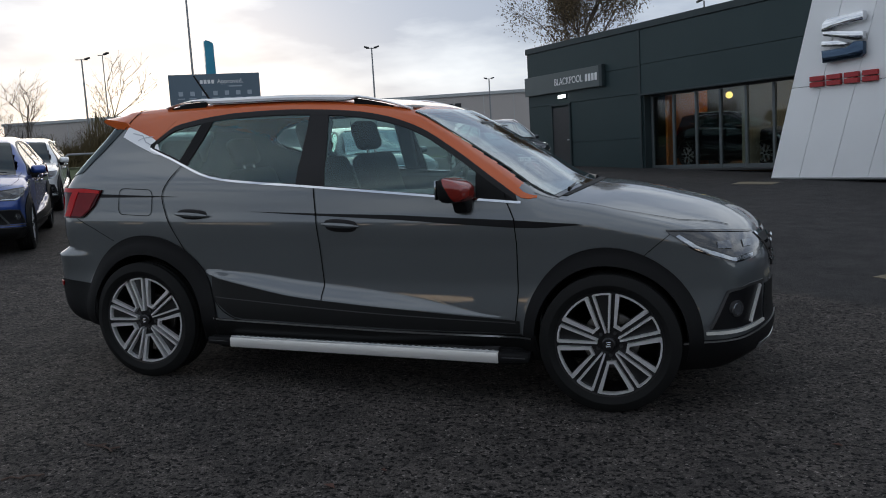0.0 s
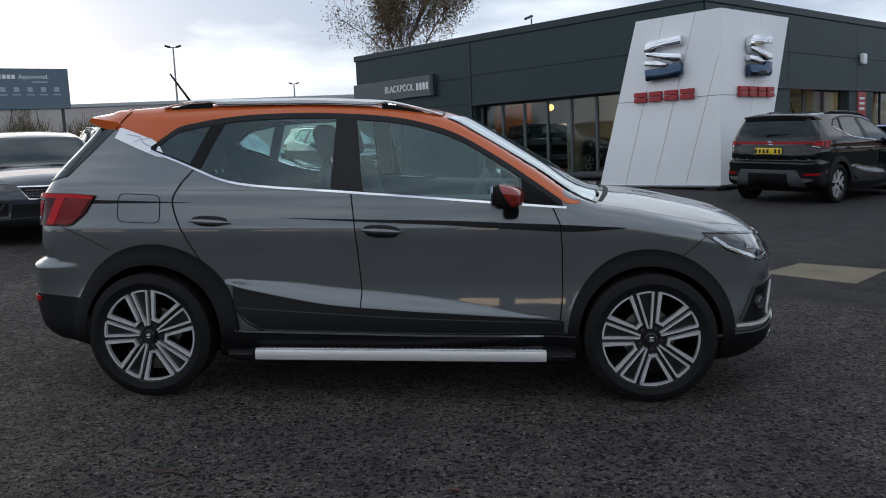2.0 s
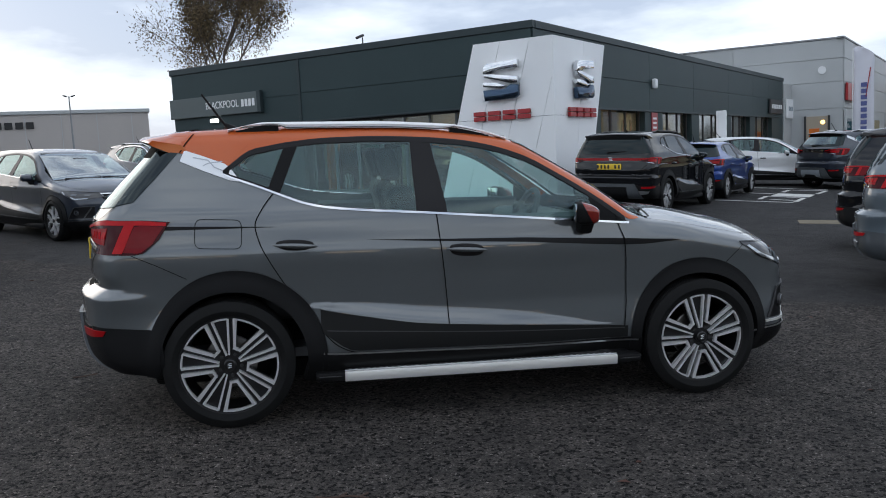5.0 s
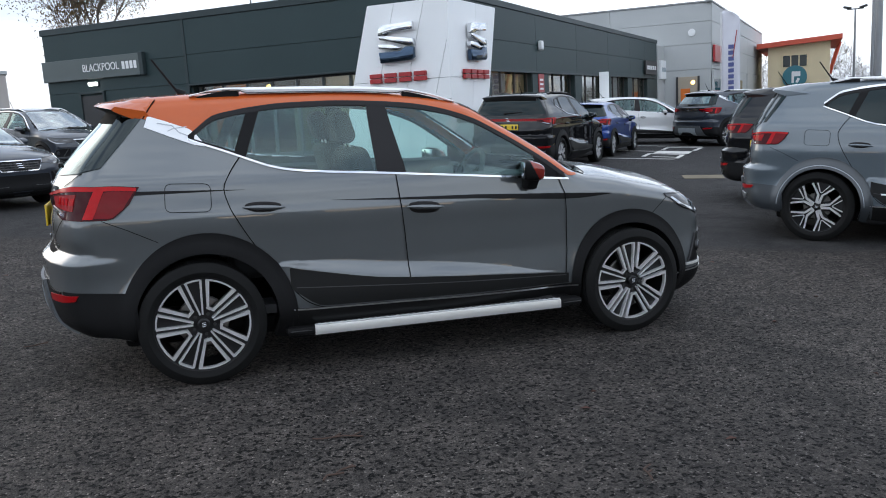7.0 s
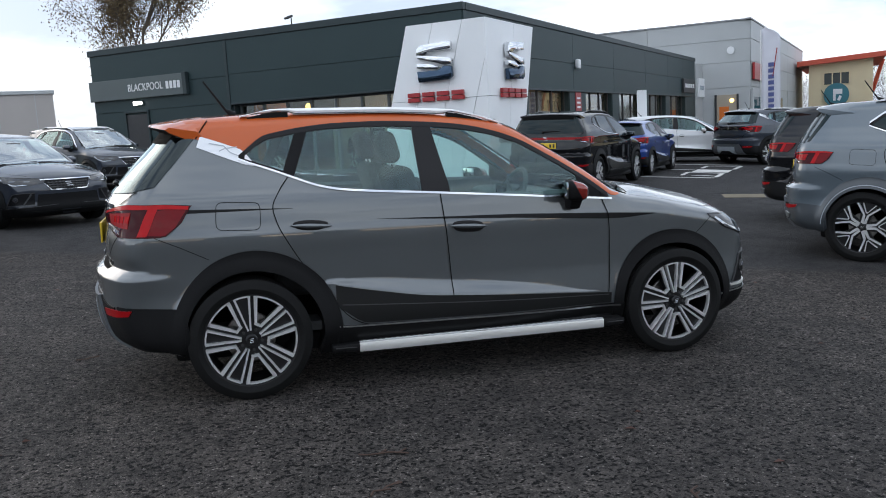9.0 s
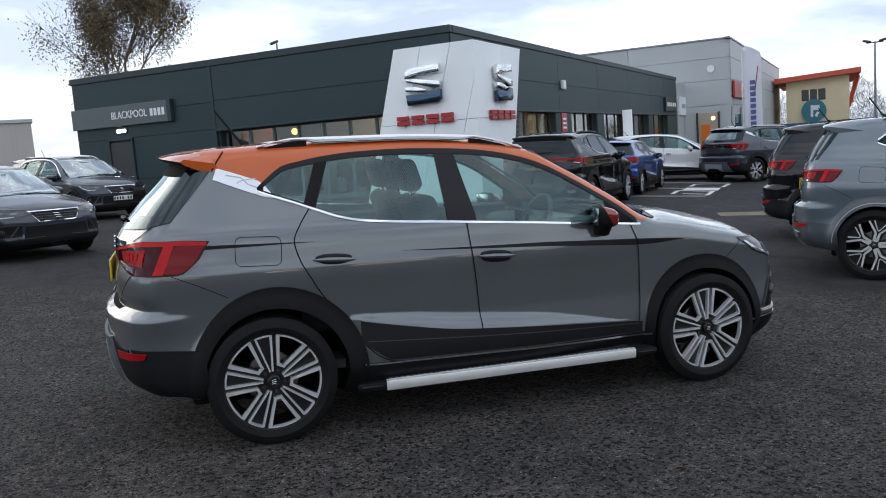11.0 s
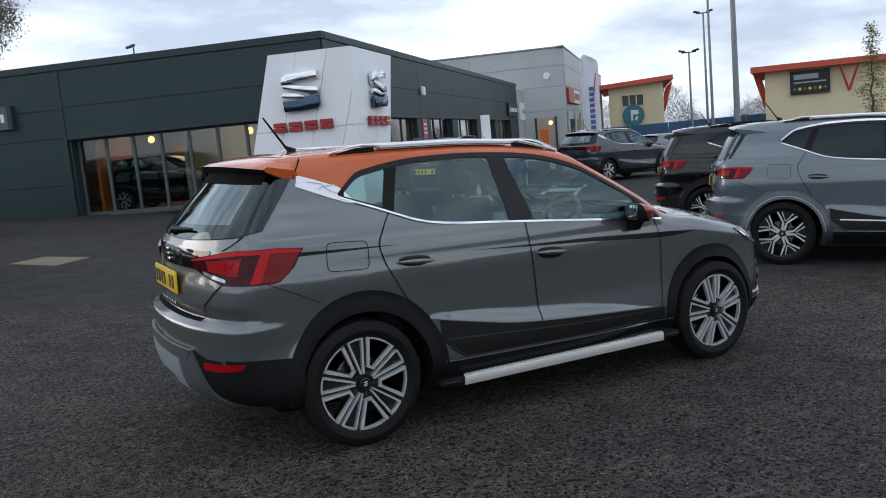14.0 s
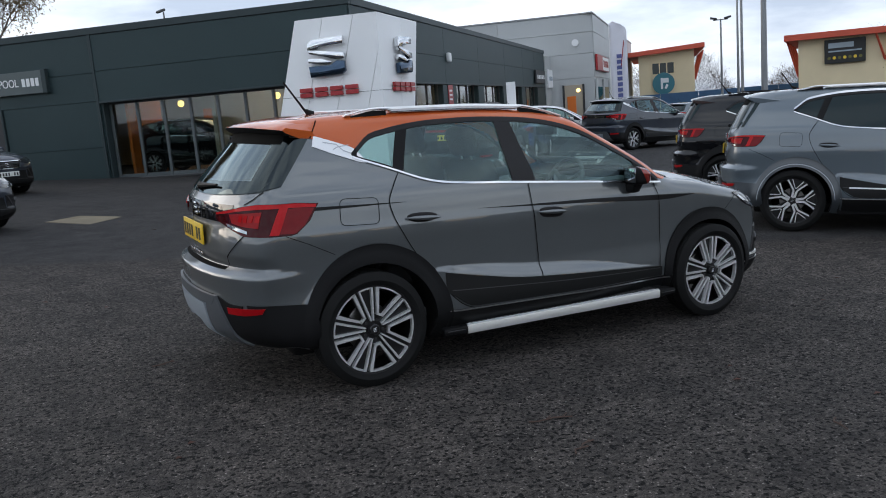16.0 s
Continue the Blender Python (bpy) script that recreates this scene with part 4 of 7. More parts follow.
        lay("sill", DOOR_PLASTIC, [(0.36, 0.225), (1.2, 0.215), (2.24, 0.205)], [(0.40, 0.368), (1.2, 0.352), (2.22, 0.340)], "side", s, 30, 6, 0.010, 0.02)
        lay("sill_crease", SATIN if hero or bright else STEEL_DARK, *ribbon([(0.47, 0.362), (1.11, 0.351), (2.20, 0.330)], 0.008), "side", s, 30, 2, 0.0125, note="thin grey sill line")
        # wheel arches
        lay("rear_arch", clad_mat, arc(0.028, 0.335, 0.362, -19, 187, 46), arc(0.045, 0.335, 0.468, -17, 186, 46, 0.95), "side", s, 46, 5, 0.012, 0.03)
        lay("front_arch", clad_mat, arc(WB, 0.335, 0.352, -14, 199, 46), arc(WB + 0.005, 0.335, 0.437, -14, 197, 46, 0.94), "side", s, 46, 5, 0.012, 0.03)
        # lamps
        if tail_bar:
            lay("tail_lamp", LAMP_RED, [(-0.62, 0.955), (-0.44, 0.965), (-0.27, 0.99)], [(-0.62, 1.04), (-0.44, 1.045), (-0.26, 1.038)], "side", s, 14, 5, 0.010, 0.02)
        bear = 180 + s * -42
        def corner(pts):
            b = radians(bear)
            return [(-(x - 1.28) * math.sin(b) + s * y * math.cos(b), z) for x, y, z in pts]

        lay("bumper_shelf", paint_mat, corner([(-0.76, 0.30, 0.640), (-0.70, 0.60, 0.640), (-0.56, 0.80, 0.640), (-0.34, 0.87, 0.640)]), corner([(-0.71, 0.30, 0.740), (-0.65, 0.60, 0.740), (-0.52, 0.80, 0.740), (-0.34, 0.87, 0.740)]), bear, s, 50 if hero else 16, 16 if hero else 6, 0.0025)
        lay("rear_bumper_corner", clad_mat, corner([(-0.54, 0.45, 0.302), (-0.47, 0.70, 0.300), (-0.36, 0.80, 0.298)]), corner([(-0.70, 0.50, 0.515), (-0.62, 0.72, 0.515), (-0.50, 0.83, 0.515)]), bear, s, 18, 8, 0.0075)
        shrink = 0.74 if square > 0 else 1.0
        def lamp_pts(pts):
            return corner([((-0.45 if square > 0 else -0.470) + (x + 0.45) * shrink, 0.83 + (y - 0.83) * shrink, 0.985 + (z - 0.985) * shrink) for x, y, z in pts])

        lamp = lay("tail_lamp", LAMP_DARK_RED, lamp_pts([(-0.680, 0.392, 0.975), (-0.643, 0.529, 0.932), (-0.602, 0.654, 0.894), (-0.439, 0.854, 0.892), (-0.353, 0.848, 0.962), (-0.289, 0.827, 1.045)]), lamp_pts([(-0.680, 0.392, 1.012), (-0.600, 0.640, 1.048), (-0.558, 0.748, 1.060), (-0.42, 0.83, 1.060), (-0.285, 0.827, 1.050)]), bear, s, 26, 8, 0.012, 0.025)
        blade = lambda mat, lo, hi, n, m_, off: lay("lamp_blade", mat, lamp_pts(lo), lamp_pts(hi), bear, s, n, m_, off, 0.004, under=lamp)
        blade(LAMP_BRIGHT, [(-0.675, 0.41, 1.000), (-0.595, 0.65, 1.030), (-0.555, 0.748, 1.038), (-0.42, 0.83, 1.036), (-0.300, 0.827, 1.030)], [(-0.672, 0.41, 1.010), (-0.595, 0.65, 1.046), (-0.555, 0.748, 1.057), (-0.42, 0.83, 1.057), (-0.300, 0.827, 1.046)], 20, 3, 0.017)
        blade(LAMP_MID, [(-0.505, 0.826, 0.905), (-0.44, 0.852, 0.900), (-0.385, 0.852, 0.945)], [(-0.455, 0.822, 1.030), (-0.42, 0.83, 1.034), (-0.315, 0.832, 1.028)], 8, 8, 0.0155)
        blade(LAMP_BRIGHT, [(-0.538, 0.805, 0.900), (-0.505, 0.826, 0.900)], [(-0.492, 0.810, 1.040), (-0.455, 0.823, 1.040)], 4, 8, 0.018)
        blade(LAMP_RED, [(-0.630, 0.56, 0.960), (-0.597, 0.66, 0.945), (-0.56, 0.75, 0.940)], [(-0.640, 0.54, 1.008), (-0.600, 0.65, 1.016), (-0.545, 0.76, 1.024)], 10, 4, 0.0145)
        for k in range(4):
            e = 0.017 * k
            blade(LAMP_BRIGHT, [(-0.612 + e, 0.615 + 2.1 * e, 0.972), (-0.604 + e, 0.640 + 2.1 * e, 0.970)], [(-0.606 + e, 0.625 + 2.1 * e, 1.004), (-0.598 + e, 0.650 + 2.1 * e, 1.006)], 3, 3, 0.0165)
        lay("reversing_lamp", LAMP_CLEAR, lamp_pts([(-0.643, 0.53, 0.938), (-0.615, 0.61, 0.920), (-0.585, 0.68, 0.908)]), lamp_pts([(-0.648, 0.515, 0.956), (-0.615, 0.61, 0.940), (-0.585, 0.68, 0.924)]), bear, s, 8, 3, 0.016, 0.004, under=lamp)
        lay("screen_corner", GLASS_EDGE if hero else PRIVACY, corner([(-0.500, 0.680, 1.128), (-0.415, 0.712, 1.146) if square == 0 else (-0.470, 0.690, 1.134)]), corner([(-0.345, 0.540, 1.400), (-0.228, 0.600, 1.385) if square == 0 else (-0.310, 0.557, 1.396)]), bear, s, 5, 12, 0.004, 0.004, note="wrap-round edge of the rear glass")
        fb = s * 45
        def nose_corner(pts):
            b = radians(fb)
            return [(-(x - 1.28) * math.sin(b) + s * y * math.cos(b), z) for x, y, z in pts]

        front = lay("head_lamp", LAMP_HOUSING, nose_corner([(2.851, 0.813, 0.836), (2.976, 0.823, 0.758), (3.107, 0.721, 0.694), (3.197, 0.542, 0.702), (3.235, 0.36, 0.732)]), nose_corner([(2.851, 0.813, 0.842), (2.985, 0.712, 0.832), (3.10, 0.57, 0.815), (3.188, 0.393, 0.797), (3.225, 0.33, 0.76)]), fb, s, 20, 7, 0.005, 0.02)
        lay("running_light", LAMP_CLEAR, nose_corner([(2.89, 0.82, 0.820), (2.985, 0.815, 0.760), (3.107, 0.720, 0.702), (3.18, 0.57, 0.708)]), nose_corner([(2.90, 0.81, 0.826), (2.985, 0.805, 0.774), (3.107, 0.715, 0.716), (3.18, 0.565, 0.720)]), fb, s, 18, 3, 0.010, 0.004, under=front)
        for p0, p1, q0, q1 in (((3.03, 0.745, 0.764), (3.075, 0.68, 0.757), (3.02, 0.72, 0.790), (3.07, 0.65, 0.788)), ((3.13, 0.595, 0.752), (3.165, 0.52, 0.750), (3.12, 0.565, 0.780), (3.155, 0.49, 0.776))):
            lay("projector", PROJECTOR, nose_corner([p0, p1]), nose_corner([q0, q1]), fb, s, 6, 5, 0.009, 0.004, under=front)
        lay("lamp_edge", GLOSS_BLACK, nose_corner([(2.845, 0.813, 0.842), (2.985, 0.712, 0.832), (3.10, 0.57, 0.815), (3.188, 0.393, 0.797)]), nose_corner([(2.845, 0.813, 0.848), (2.985, 0.712, 0.840), (3.10, 0.57, 0.824), (3.188, 0.393, 0.806)]), fb, s, 18, 3, 0.008, 0.006, under=front)
        lay("fog_recess", STRIPE_BLACK, nose_corner([(3.03, 0.800, 0.400), (3.15, 0.70, 0.402), (3.25, 0.52, 0.405)]), nose_corner([(3.10, 0.755, 0.575), (3.19, 0.66, 0.588), (3.26, 0.52, 0.585)]), fb, s, 12, 6, 0.004, 0.01)
        lay("recess_frame", STEEL_DARK, *ribbon(nose_corner([(3.03, 0.800, 0.405), (3.10, 0.755, 0.572), (3.19, 0.66, 0.588), (3.26, 0.52, 0.585)]), 0.012), fb, s, 24, 2, 0.010, 0.008)
        lay("bumper_fin", BOARD_ALU if hero else STEEL_DARK, *ribbon(nose_corner([(3.185, 0.640, 0.412), (3.245, 0.560, 0.570)]), 0.020), fb, s, 8, 3, 0.012, 0.008)
        lay("bumper_blade", BOARD_ALU if hero else STEEL_DARK, *ribbon(nose_corner([(3.02, 0.810, 0.384), (3.15, 0.705, 0.388), (3.26, 0.52, 0.396)]), 0.013), fb, s, 16, 3, 0.012, 0.010)
        lay("skirt_line", SATIN if hero else STEEL_DARK, *ribbon(nose_corner([(2.94, 0.858, 0.340), (3.12, 0.78, 0.350), (3.27, 0.50, 0.368), (3.31, 0.20, 0.385)]), 0.006), fb, s, 20, 3, 0.010, 0.008)
        fu = nose_corner([(3.125, 0.725, 0.490)])[0]
        fo, fa = np.array([math.cos(radians(fb)), math.sin(radians(fb)), 0]), np.array([-math.sin(radians(fb)), math.cos(radians(fb)), 0])
        fp = meet(f, [np.array([1.28, 0, 0]) + 2.9 * fo + fu[0] * fa + np.array([0, 0, fu[1]])], -fo, 3.2)[0][0]
        part("fog_lamp", add_rod(bmesh.new(), Vector((fp - 0.02 * fo) * sc), Vector((fp + 0.014 * fo) * sc), 0.040, 0.036, 20), STEEL_DARK, car)
        part("fog_lens", add_rod(bmesh.new(), Vector((fp + 0.012 * fo) * sc), Vector((fp + 0.018 * fo) * sc), 0.029, 0.026, 20), PROJECTOR, car)
        lay("rear_bumper_corner", clad_mat, [(-0.62, 0.302), (-0.46, 0.298), (-0.30, 0.265)], [(-0.66, 0.538), (-0.552, 0.535), (-0.324, 0.515)], "side", s, 14, 8, 0.007, 0.015)
        lay("rear_reflector", LAMP_RED, corner([(-0.715, 0.570, 0.478), (-0.67, 0.69, 0.480), (-0.61, 0.785, 0.494)]), corner([(-0.717, 0.560, 0.512), (-0.67, 0.69, 0.518), (-0.595, 0.795, 0.522)]), bear, s, 12, 4, 0.013, 0.010)
        # handles
        for hx, hz in ((0.345, 0.915), (1.226, 0.866)):
            hp, hg = meet(f, [(hx, s * 1.3, hz)], np.array([0, -s, 0.0]))
            hy = float(hp[0][1])
            def lozenge(length, deep, tall, lift, out_by):
                bm = bmesh.new()
                bmesh.ops.create_uvsphere(bm, u_segments=28, v_segments=14, radius=1.0)
                for v in bm.verts:
                    k = 1.0 - 0.45 * abs(v.co.x) ** 3
                    flat = math.copysign(abs(v.co.x) ** 0.8, v.co.x)
                    v.co = Vector((flat * length / 2, v.co.y * deep / 2 - s * 0.06 * abs(v.co.x) ** 3 * 0.2, v.co.z * tall / 2 * k))
                bm.transform(Matrix.Translation(Vector(np.array((hx, hy + s * out_by, hz + lift)) * sc)) @ Matrix.Rotation(radians(3), 4, "Y"))
                return bm

            grip = part("door_handle", lozenge(0.222, 0.028, 0.027, 0.002, 0.026), paint_mat, car)
            # raised black lozenge paints the shade of the hollow behind the grip
            part("handle_cup", lozenge(0.240, 0.012, 0.066, -0.002, 0.000), PILLAR_BLACK, grip)
        # mirror
        mx, my, mz = 1.862, s * 0.878, 1.046
        def mirror_form(grow, keep):
            bm = box_bm((0, 0, 0), (0.128 + grow, 0.200 + grow, 0.128 + grow), None, 0.044, 4)
            for v in bm.verts:
                k = min(1.0, max(0.0, (v.co.x + 0.058) / 0.115))
                v.co.z = v.co.z * (1.0 - 0.30 * k) - 0.012 * k
                v.co.y = v.co.y * (1.0 - 0.22 * k) + 0.10 * v.co.z * s
            if keep:
                bmesh.ops.bisect_plane(bm, geom=list(bm.verts) + list(bm.edges) + list(bm.faces), plane_co=(0.004, 0, 0), plane_no=(-1, 0, -0.55), clear_outer=True)
            bm.transform(Matrix.Translation(Vector(np.array((mx, my, mz)) * sc)) @ Matrix.Rotation(radians(s * 16), 4, "Z"))
            return bm

        shell_ob = part("door_mirror", mirror_form(0.0, False), BLACK_PLASTIC if hero else paint_mat, car)
        if hero:
            part("mirror_cap", mirror_form(0.006, True), MIRROR_RED, shell_ob, "glossy dark red cap")
        block("mirror_glass", MIRROR, (mx - 0.062, my - s * 0.002, mz + 0.002), (0.010, 0.150, 0.092), 0.004, Matrix.Rotation(radians(s * 14), 4, "Z"), under=shell_ob)
        bm = box_bm((0, 0, 0), (0.075, 0.115, 0.075), None, 0.018, 2)
        for v in bm.verts:
            if v.co.z < 0:
                v.co.y -= s * 0.03
        bm.transform(Matrix.Translation(Vector(np.array((mx + 0.012, s * 0.830, mz - 0.080)) * sc)))
        part("mirror_foot", bm, BLACK_PLASTIC, shell_ob)
        # roof rail
        if rails:
            ry = s * 0.515
            rx = np.linspace(0.02, 1.52, 36)
            base = meet(f, np.stack([rx, np.full_like(rx, ry), np.full_like(rx, 1.9)], 1), np.array([0, 0, -1.0]))[0][:, 2]
            rz = np.maximum(base + 0.002, base + (0.030 * np.minimum(1, np.minimum((rx - 0.02) / 0.16, (1.52 - rx) / 0.28))))
            sec = [(-0.016, 0.0), (-0.020, 0.6), (-0.010, 1.0), (0.010, 1.0), (0.020, 0.6), (0.016, 0.0)]
            lift = np.interp(rx, [0.02, 0.10, 0.27, 0.32, 1.16, 1.22, 1.40, 1.52], [0.0, 0.022, 0.026, 0.006, 0.006, 0.026, 0.012, 0.0])
            v = np.array([(x, ry + a, (g + h) * (1 - b) + (z + 0.010) * b) for x, z, g, h in zip(rx, rz, base, lift) for a, b in sec]) * sc
            q = [(i * 6 + j, i * 6 + (j + 1) % 6, (i + 1) * 6 + (j + 1) % 6, (i + 1) * 6 + j) for i in range(35) for j in range(6)] + [tuple(range(5, -1, -1)), tuple(range(35 * 6, 36 * 6))]
            rail = part("roof_rail", mesh_of("roof_rail", v, q, [rail_mat]), None, car)
            gv = np.array([(x, ry + s * (0.0195 + e), (g + h) * 0.82 + (z + 0.010) * 0.18 + k) for x, z, g, h in list(zip(rx, rz, base, lift))[4:-4] for e, k in ((0.0, -0.003), (0.0015, -0.003), (0.0015, 0.001), (0.0, 0.001))]) * sc
            gq = [(i * 4 + j, i * 4 + (j + 1) % 4, i * 4 + 4 + (j + 1) % 4, i * 4 + 4 + j) for i in range(27) for j in range(4)]
            part("rail_groove", mesh_of("rail_groove", gv, gq, [STEEL_DARK], smooth=False), None, rail)
            for a, b in ((0.06, 0.28), (1.20, 1.42)):
                v2 = []
                xx = np.linspace(a, b, 8)
                zz = np.interp(xx, rx, rz)
                bb = np.interp(xx, rx, base)
                for x, z0, z1 in zip(xx, bb, zz):
                    v2 += [(x, ry - 0.012, z0 - 0.01), (x, ry + 0.012, z0 - 0.01), (x, ry + 0.012, z1 - 0.008), (x, ry - 0.012, z1 - 0.008)]
                q2 = [(i * 4 + j, i * 4 + (j + 1) % 4, i * 4 + 4 + (j + 1) % 4, i * 4 + 4 + j) for i in range(7) for j in range(4)] + [(3, 2, 1, 0), (28, 29, 30, 31)]
                part("rail_foot", mesh_of("rail_foot", np.array(v2) * sc, q2, [BLACK_PLASTIC], sharp=30), None, rail)
    # windscreen, rear screen
    ys = np.linspace(-0.60, 0.60, 25)
    lay("windscreen", SCREEN_GLASS if clear else PRIVACY, np.stack([2.375 - 0.25 * ys**2, ys * 1.09], 1), np.stack([1.635 - 0.25 * ys**2, ys * 0.90], 1), "top", -1, 25, 14, 0.0055)
    for s in (-1, 1):
        t = np.linspace(0, 1, 12)
        edge_x, edge_y = 2.27 - 0.72 * t, s * (0.662 - 0.112 * t)
        lay("screen_border", PILLAR_BLACK, np.stack([edge_x, edge_y - s * 0.045], 1), np.stack([edge_x, edge_y], 1), "top", s, 16, 3, 0.003)
    lay("screen_border", GLOSS_BLACK, np.stack([2.40 - 0.25 * ys**2, ys * 1.10], 1), np.stack([2.32 - 0.25 * ys**2, ys * 1.085], 1), "top", -1, 25, 4, 0.004, 0.004)
    lay("scuttle", BLACK_PLASTIC, np.stack([2.432 - 0.25 * ys**2, ys * 1.02], 1), np.stack([2.385 - 0.25 * ys**2, ys * 1.05], 1), "top", -1, 25, 4, 0.003, 0.006)
    for wy, wl in ((-0.50, 0.55), (0.06, 0.50)):
        p0 = meet(f, [(2.395 - 0.25 * wy**2, wy, 1.9), (2.345 - 0.25 * (wy + wl) ** 2, wy + wl, 1.9)], np.array([0, 0, -1.0]))[0] + np.array([0, 0, 0.010])
        part("wiper", add_rod(bmesh.new(), Vector(p0[0] * sc), Vector(p0[1] * sc), 0.008, 0.005, 6), PILLAR_BLACK, car)
    ys = np.linspace(-0.690, 0.690, 33)
    lay("rear_screen", REAR_GLASS if clear else PRIVACY, np.stack([ys, 1.105 + 0.06 * ys**2], 1), np.stack([ys * 0.800, 1.405 - 0.02 * ys**2], 1), "rear", -1, 33, 12, 0.003)
    lay("screen_border", GLASS_EDGE if hero else PRIVACY, np.stack([ys, 1.092 + 0.06 * ys**2], 1), np.stack([ys, 1.165 + 0.03 * ys**2], 1), "rear", -1, 33, 3, 0.005)
    for s in (-1, 1):
        lay("screen_border", GLASS_EDGE if hero else PRIVACY, [(s * 0.600, 1.115), (s * 0.700, 1.124)], [(s * 0.47, 1.405), (s * 0.560, 1.405)], "rear", s, 6, 12, 0.0045)
    # black strip under the lip, darkened for the shade the spoiler throws
    yb = np.linspace(-0.555, 0.555, 25)
    lay("spoiler_base", GAP_AND_SHADE, np.stack([yb, 1.365 - 0.02 * yb**2], 1), np.stack([yb * 0.97, 1.440 - 0.06 * yb**2], 1), "rear", -1, 25, 6, 0.006)
    # spoiler
    sy = np.linspace(-0.600, 0.600, 25)
    if square == 0:
        lip_x, lip_z = -0.485 + 0.36 * np.abs(sy) ** 2.2, 1.472 - 0.07 * sy**2
    else:
        lip_x, lip_z = -0.66 * square - 0.50 * (1 - square) + 0.22 * np.abs(sy) ** 2.2, 1.468 - 0.07 * sy**2
    root = np.stack([lip_x + 0.34 if square > 0 else np.full(25, -0.180), sy, lip_z], 1)
    root[:, 2] = meet(f, np.stack([root[:, 0], sy, np.full(25, 1.9)], 1), np.array([0, 0, -1.0]))[0][:, 2] + 0.004
    under_x = lip_x + 0.16
    rows = [root, np.stack([lip_x + 0.16, sy, (root[:, 2] * 0.5 + lip_z * 0.5) + 0.006], 1), np.stack([lip_x + 0.02, sy, lip_z + 0.003], 1), np.stack([lip_x, sy, lip_z - 0.010], 1), np.stack([lip_x + 0.02, sy, lip_z - 0.026], 1), np.stack([under_x, sy, lip_z - 0.085], 1), np.stack([under_x + 0.10, sy, lip_z - 0.10], 1)]
    v = np.concatenate(rows) * sc
    q = [(i * 25 + j, i * 25 + j + 1, (i + 1) * 25 + j + 1, (i + 1) * 25 + j) for i in range(6) for j in range(24)]
    me = mesh_of("spoiler", v, q + [tuple(i * 25 for i in range(7)), tuple(i * 25 + 24 for i in range(6, -1, -1))], [roof_mat, BLACK_PLASTIC], [1 if i >= 3 else 0 for i in range(6) for _ in range(24)] + [0, 0], sharp=40)
    part("spoiler", me, None, car)
    # tailgate
    ys = np.linspace(-0.55, 0.55, 15)
    lay("tailgate_strip", GLOSS_BLACK, np.stack([ys, 0.960 + 0.0 * ys], 1), np.stack([ys * 1.02, 1.055 + 0.0 * ys], 1), "rear", -1, 15, 5, 0.004, 0.004, note="gloss black tailgate strip")
    if tail_bar:
        lay("light_bar", LAMP_RED, np.stack([ys * 1.3, 0.985 + 0 * ys], 1), np.stack([ys * 1.3, 1.03 + 0 * ys], 1), "rear", -1, 21, 4, 0.010, 0.01)
    for (y0, z0), (y1, z1) in (((-0.50, 0.745), (0.50, 0.745)),):
        yy = np.linspace(y0, y1, 20)
        lay("tailgate_gap", GAP_AND_SHADE, np.stack([yy, 0.704 + 0 * yy], 1), np.stack([yy, 0.718 + 0 * yy], 1), "rear", -1, 20, 2, 0.003)
    for s in (-1, 1):
        lay("tailgate_gap", GAP_AND_SHADE, *ribbon([(s * 0.50, 0.715), (s * 0.512, 0.775), (s * 0.60, 0.850), (s * 0.660, 0.900)], 0.006), "rear", s, 12, 2, 0.003)
        lay("tailgate_gap", GAP_AND_SHADE, *ribbon([(s * 0.64, 1.058), (s * 0.68, 1.085), (s * 0.705, 1.122)], 0.006), "rear", s, 12, 2, 0.003)
    bx = float(TAIL(1.005))
    for dy, dz in ((0.012, 0.026), (0, 0), (-0.012, -0.026)):
        block("tail_emblem", CHROME, (bx - 0.010, dy, 1.008 + dz), (0.012, 0.072, 0.017), 0.004)
    nx = float(NOSE(0.78))
    if plate:
        px = float(TAIL(0.875)) - 0.004
        holder = block("number_plate", YELLOW_PLATE, (px - 0.008, 0.02, 0.875), (0.010, 0.52, 0.115), 0.002, note="yellow rear plate")
        for k in range(7):
            if k != 4:
                block("plate_mark", INK, (px - 0.0145, 0.02 + 0.215 - 0.068 * k, 0.872), (0.002, 0.040, 0.070), 0.0, under=holder)
    if hero:
        for k in range(5):
            block("model_mark", CHROME, (float(TAIL(0.775)) - 0.006, 0.14 - 0.070 * k, 0.752), (0.006, 0.044, 0.028), 0.003)
    if nose_plate:
        px = float(NOSE(0.50)) + 0.006
        holder = block("number_plate", WHITE_PLATE, (px + 0.008, 0, 0.50), (0.010, 0.52, 0.111), 0.002, note="white front plate")
        for k in range(7):
            if k != 4:
                block("plate_mark", INK, (px + 0.0145, -0.215 + 0.068 * k, 0.497), (0.002, 0.040, 0.070), 0.0, under=holder)
    # nose
    ys = np.linspace(-0.36, 0.36, 15)
    grille = lay("grille", BLACK_PLASTIC, np.stack([ys * 0.72, 0.63 + 0 * ys], 1), np.stack([ys, 0.775 + 0 * ys], 1), "nose", -1, 15, 6, 0.004, 0.006)
    lay("grille_frame", CHROME, *ribbon([(-0.27, 0.625), (-0.385, 0.785), (0.385, 0.785), (0.27, 0.625), (-0.27, 0.625)], 0.016), "nose", -1, 60, 2, 0.010, 0.008, under=grille)
    for zz in (0.665, 0.70, 0.735):
        yy = np.linspace(-0.30, 0.30, 12)
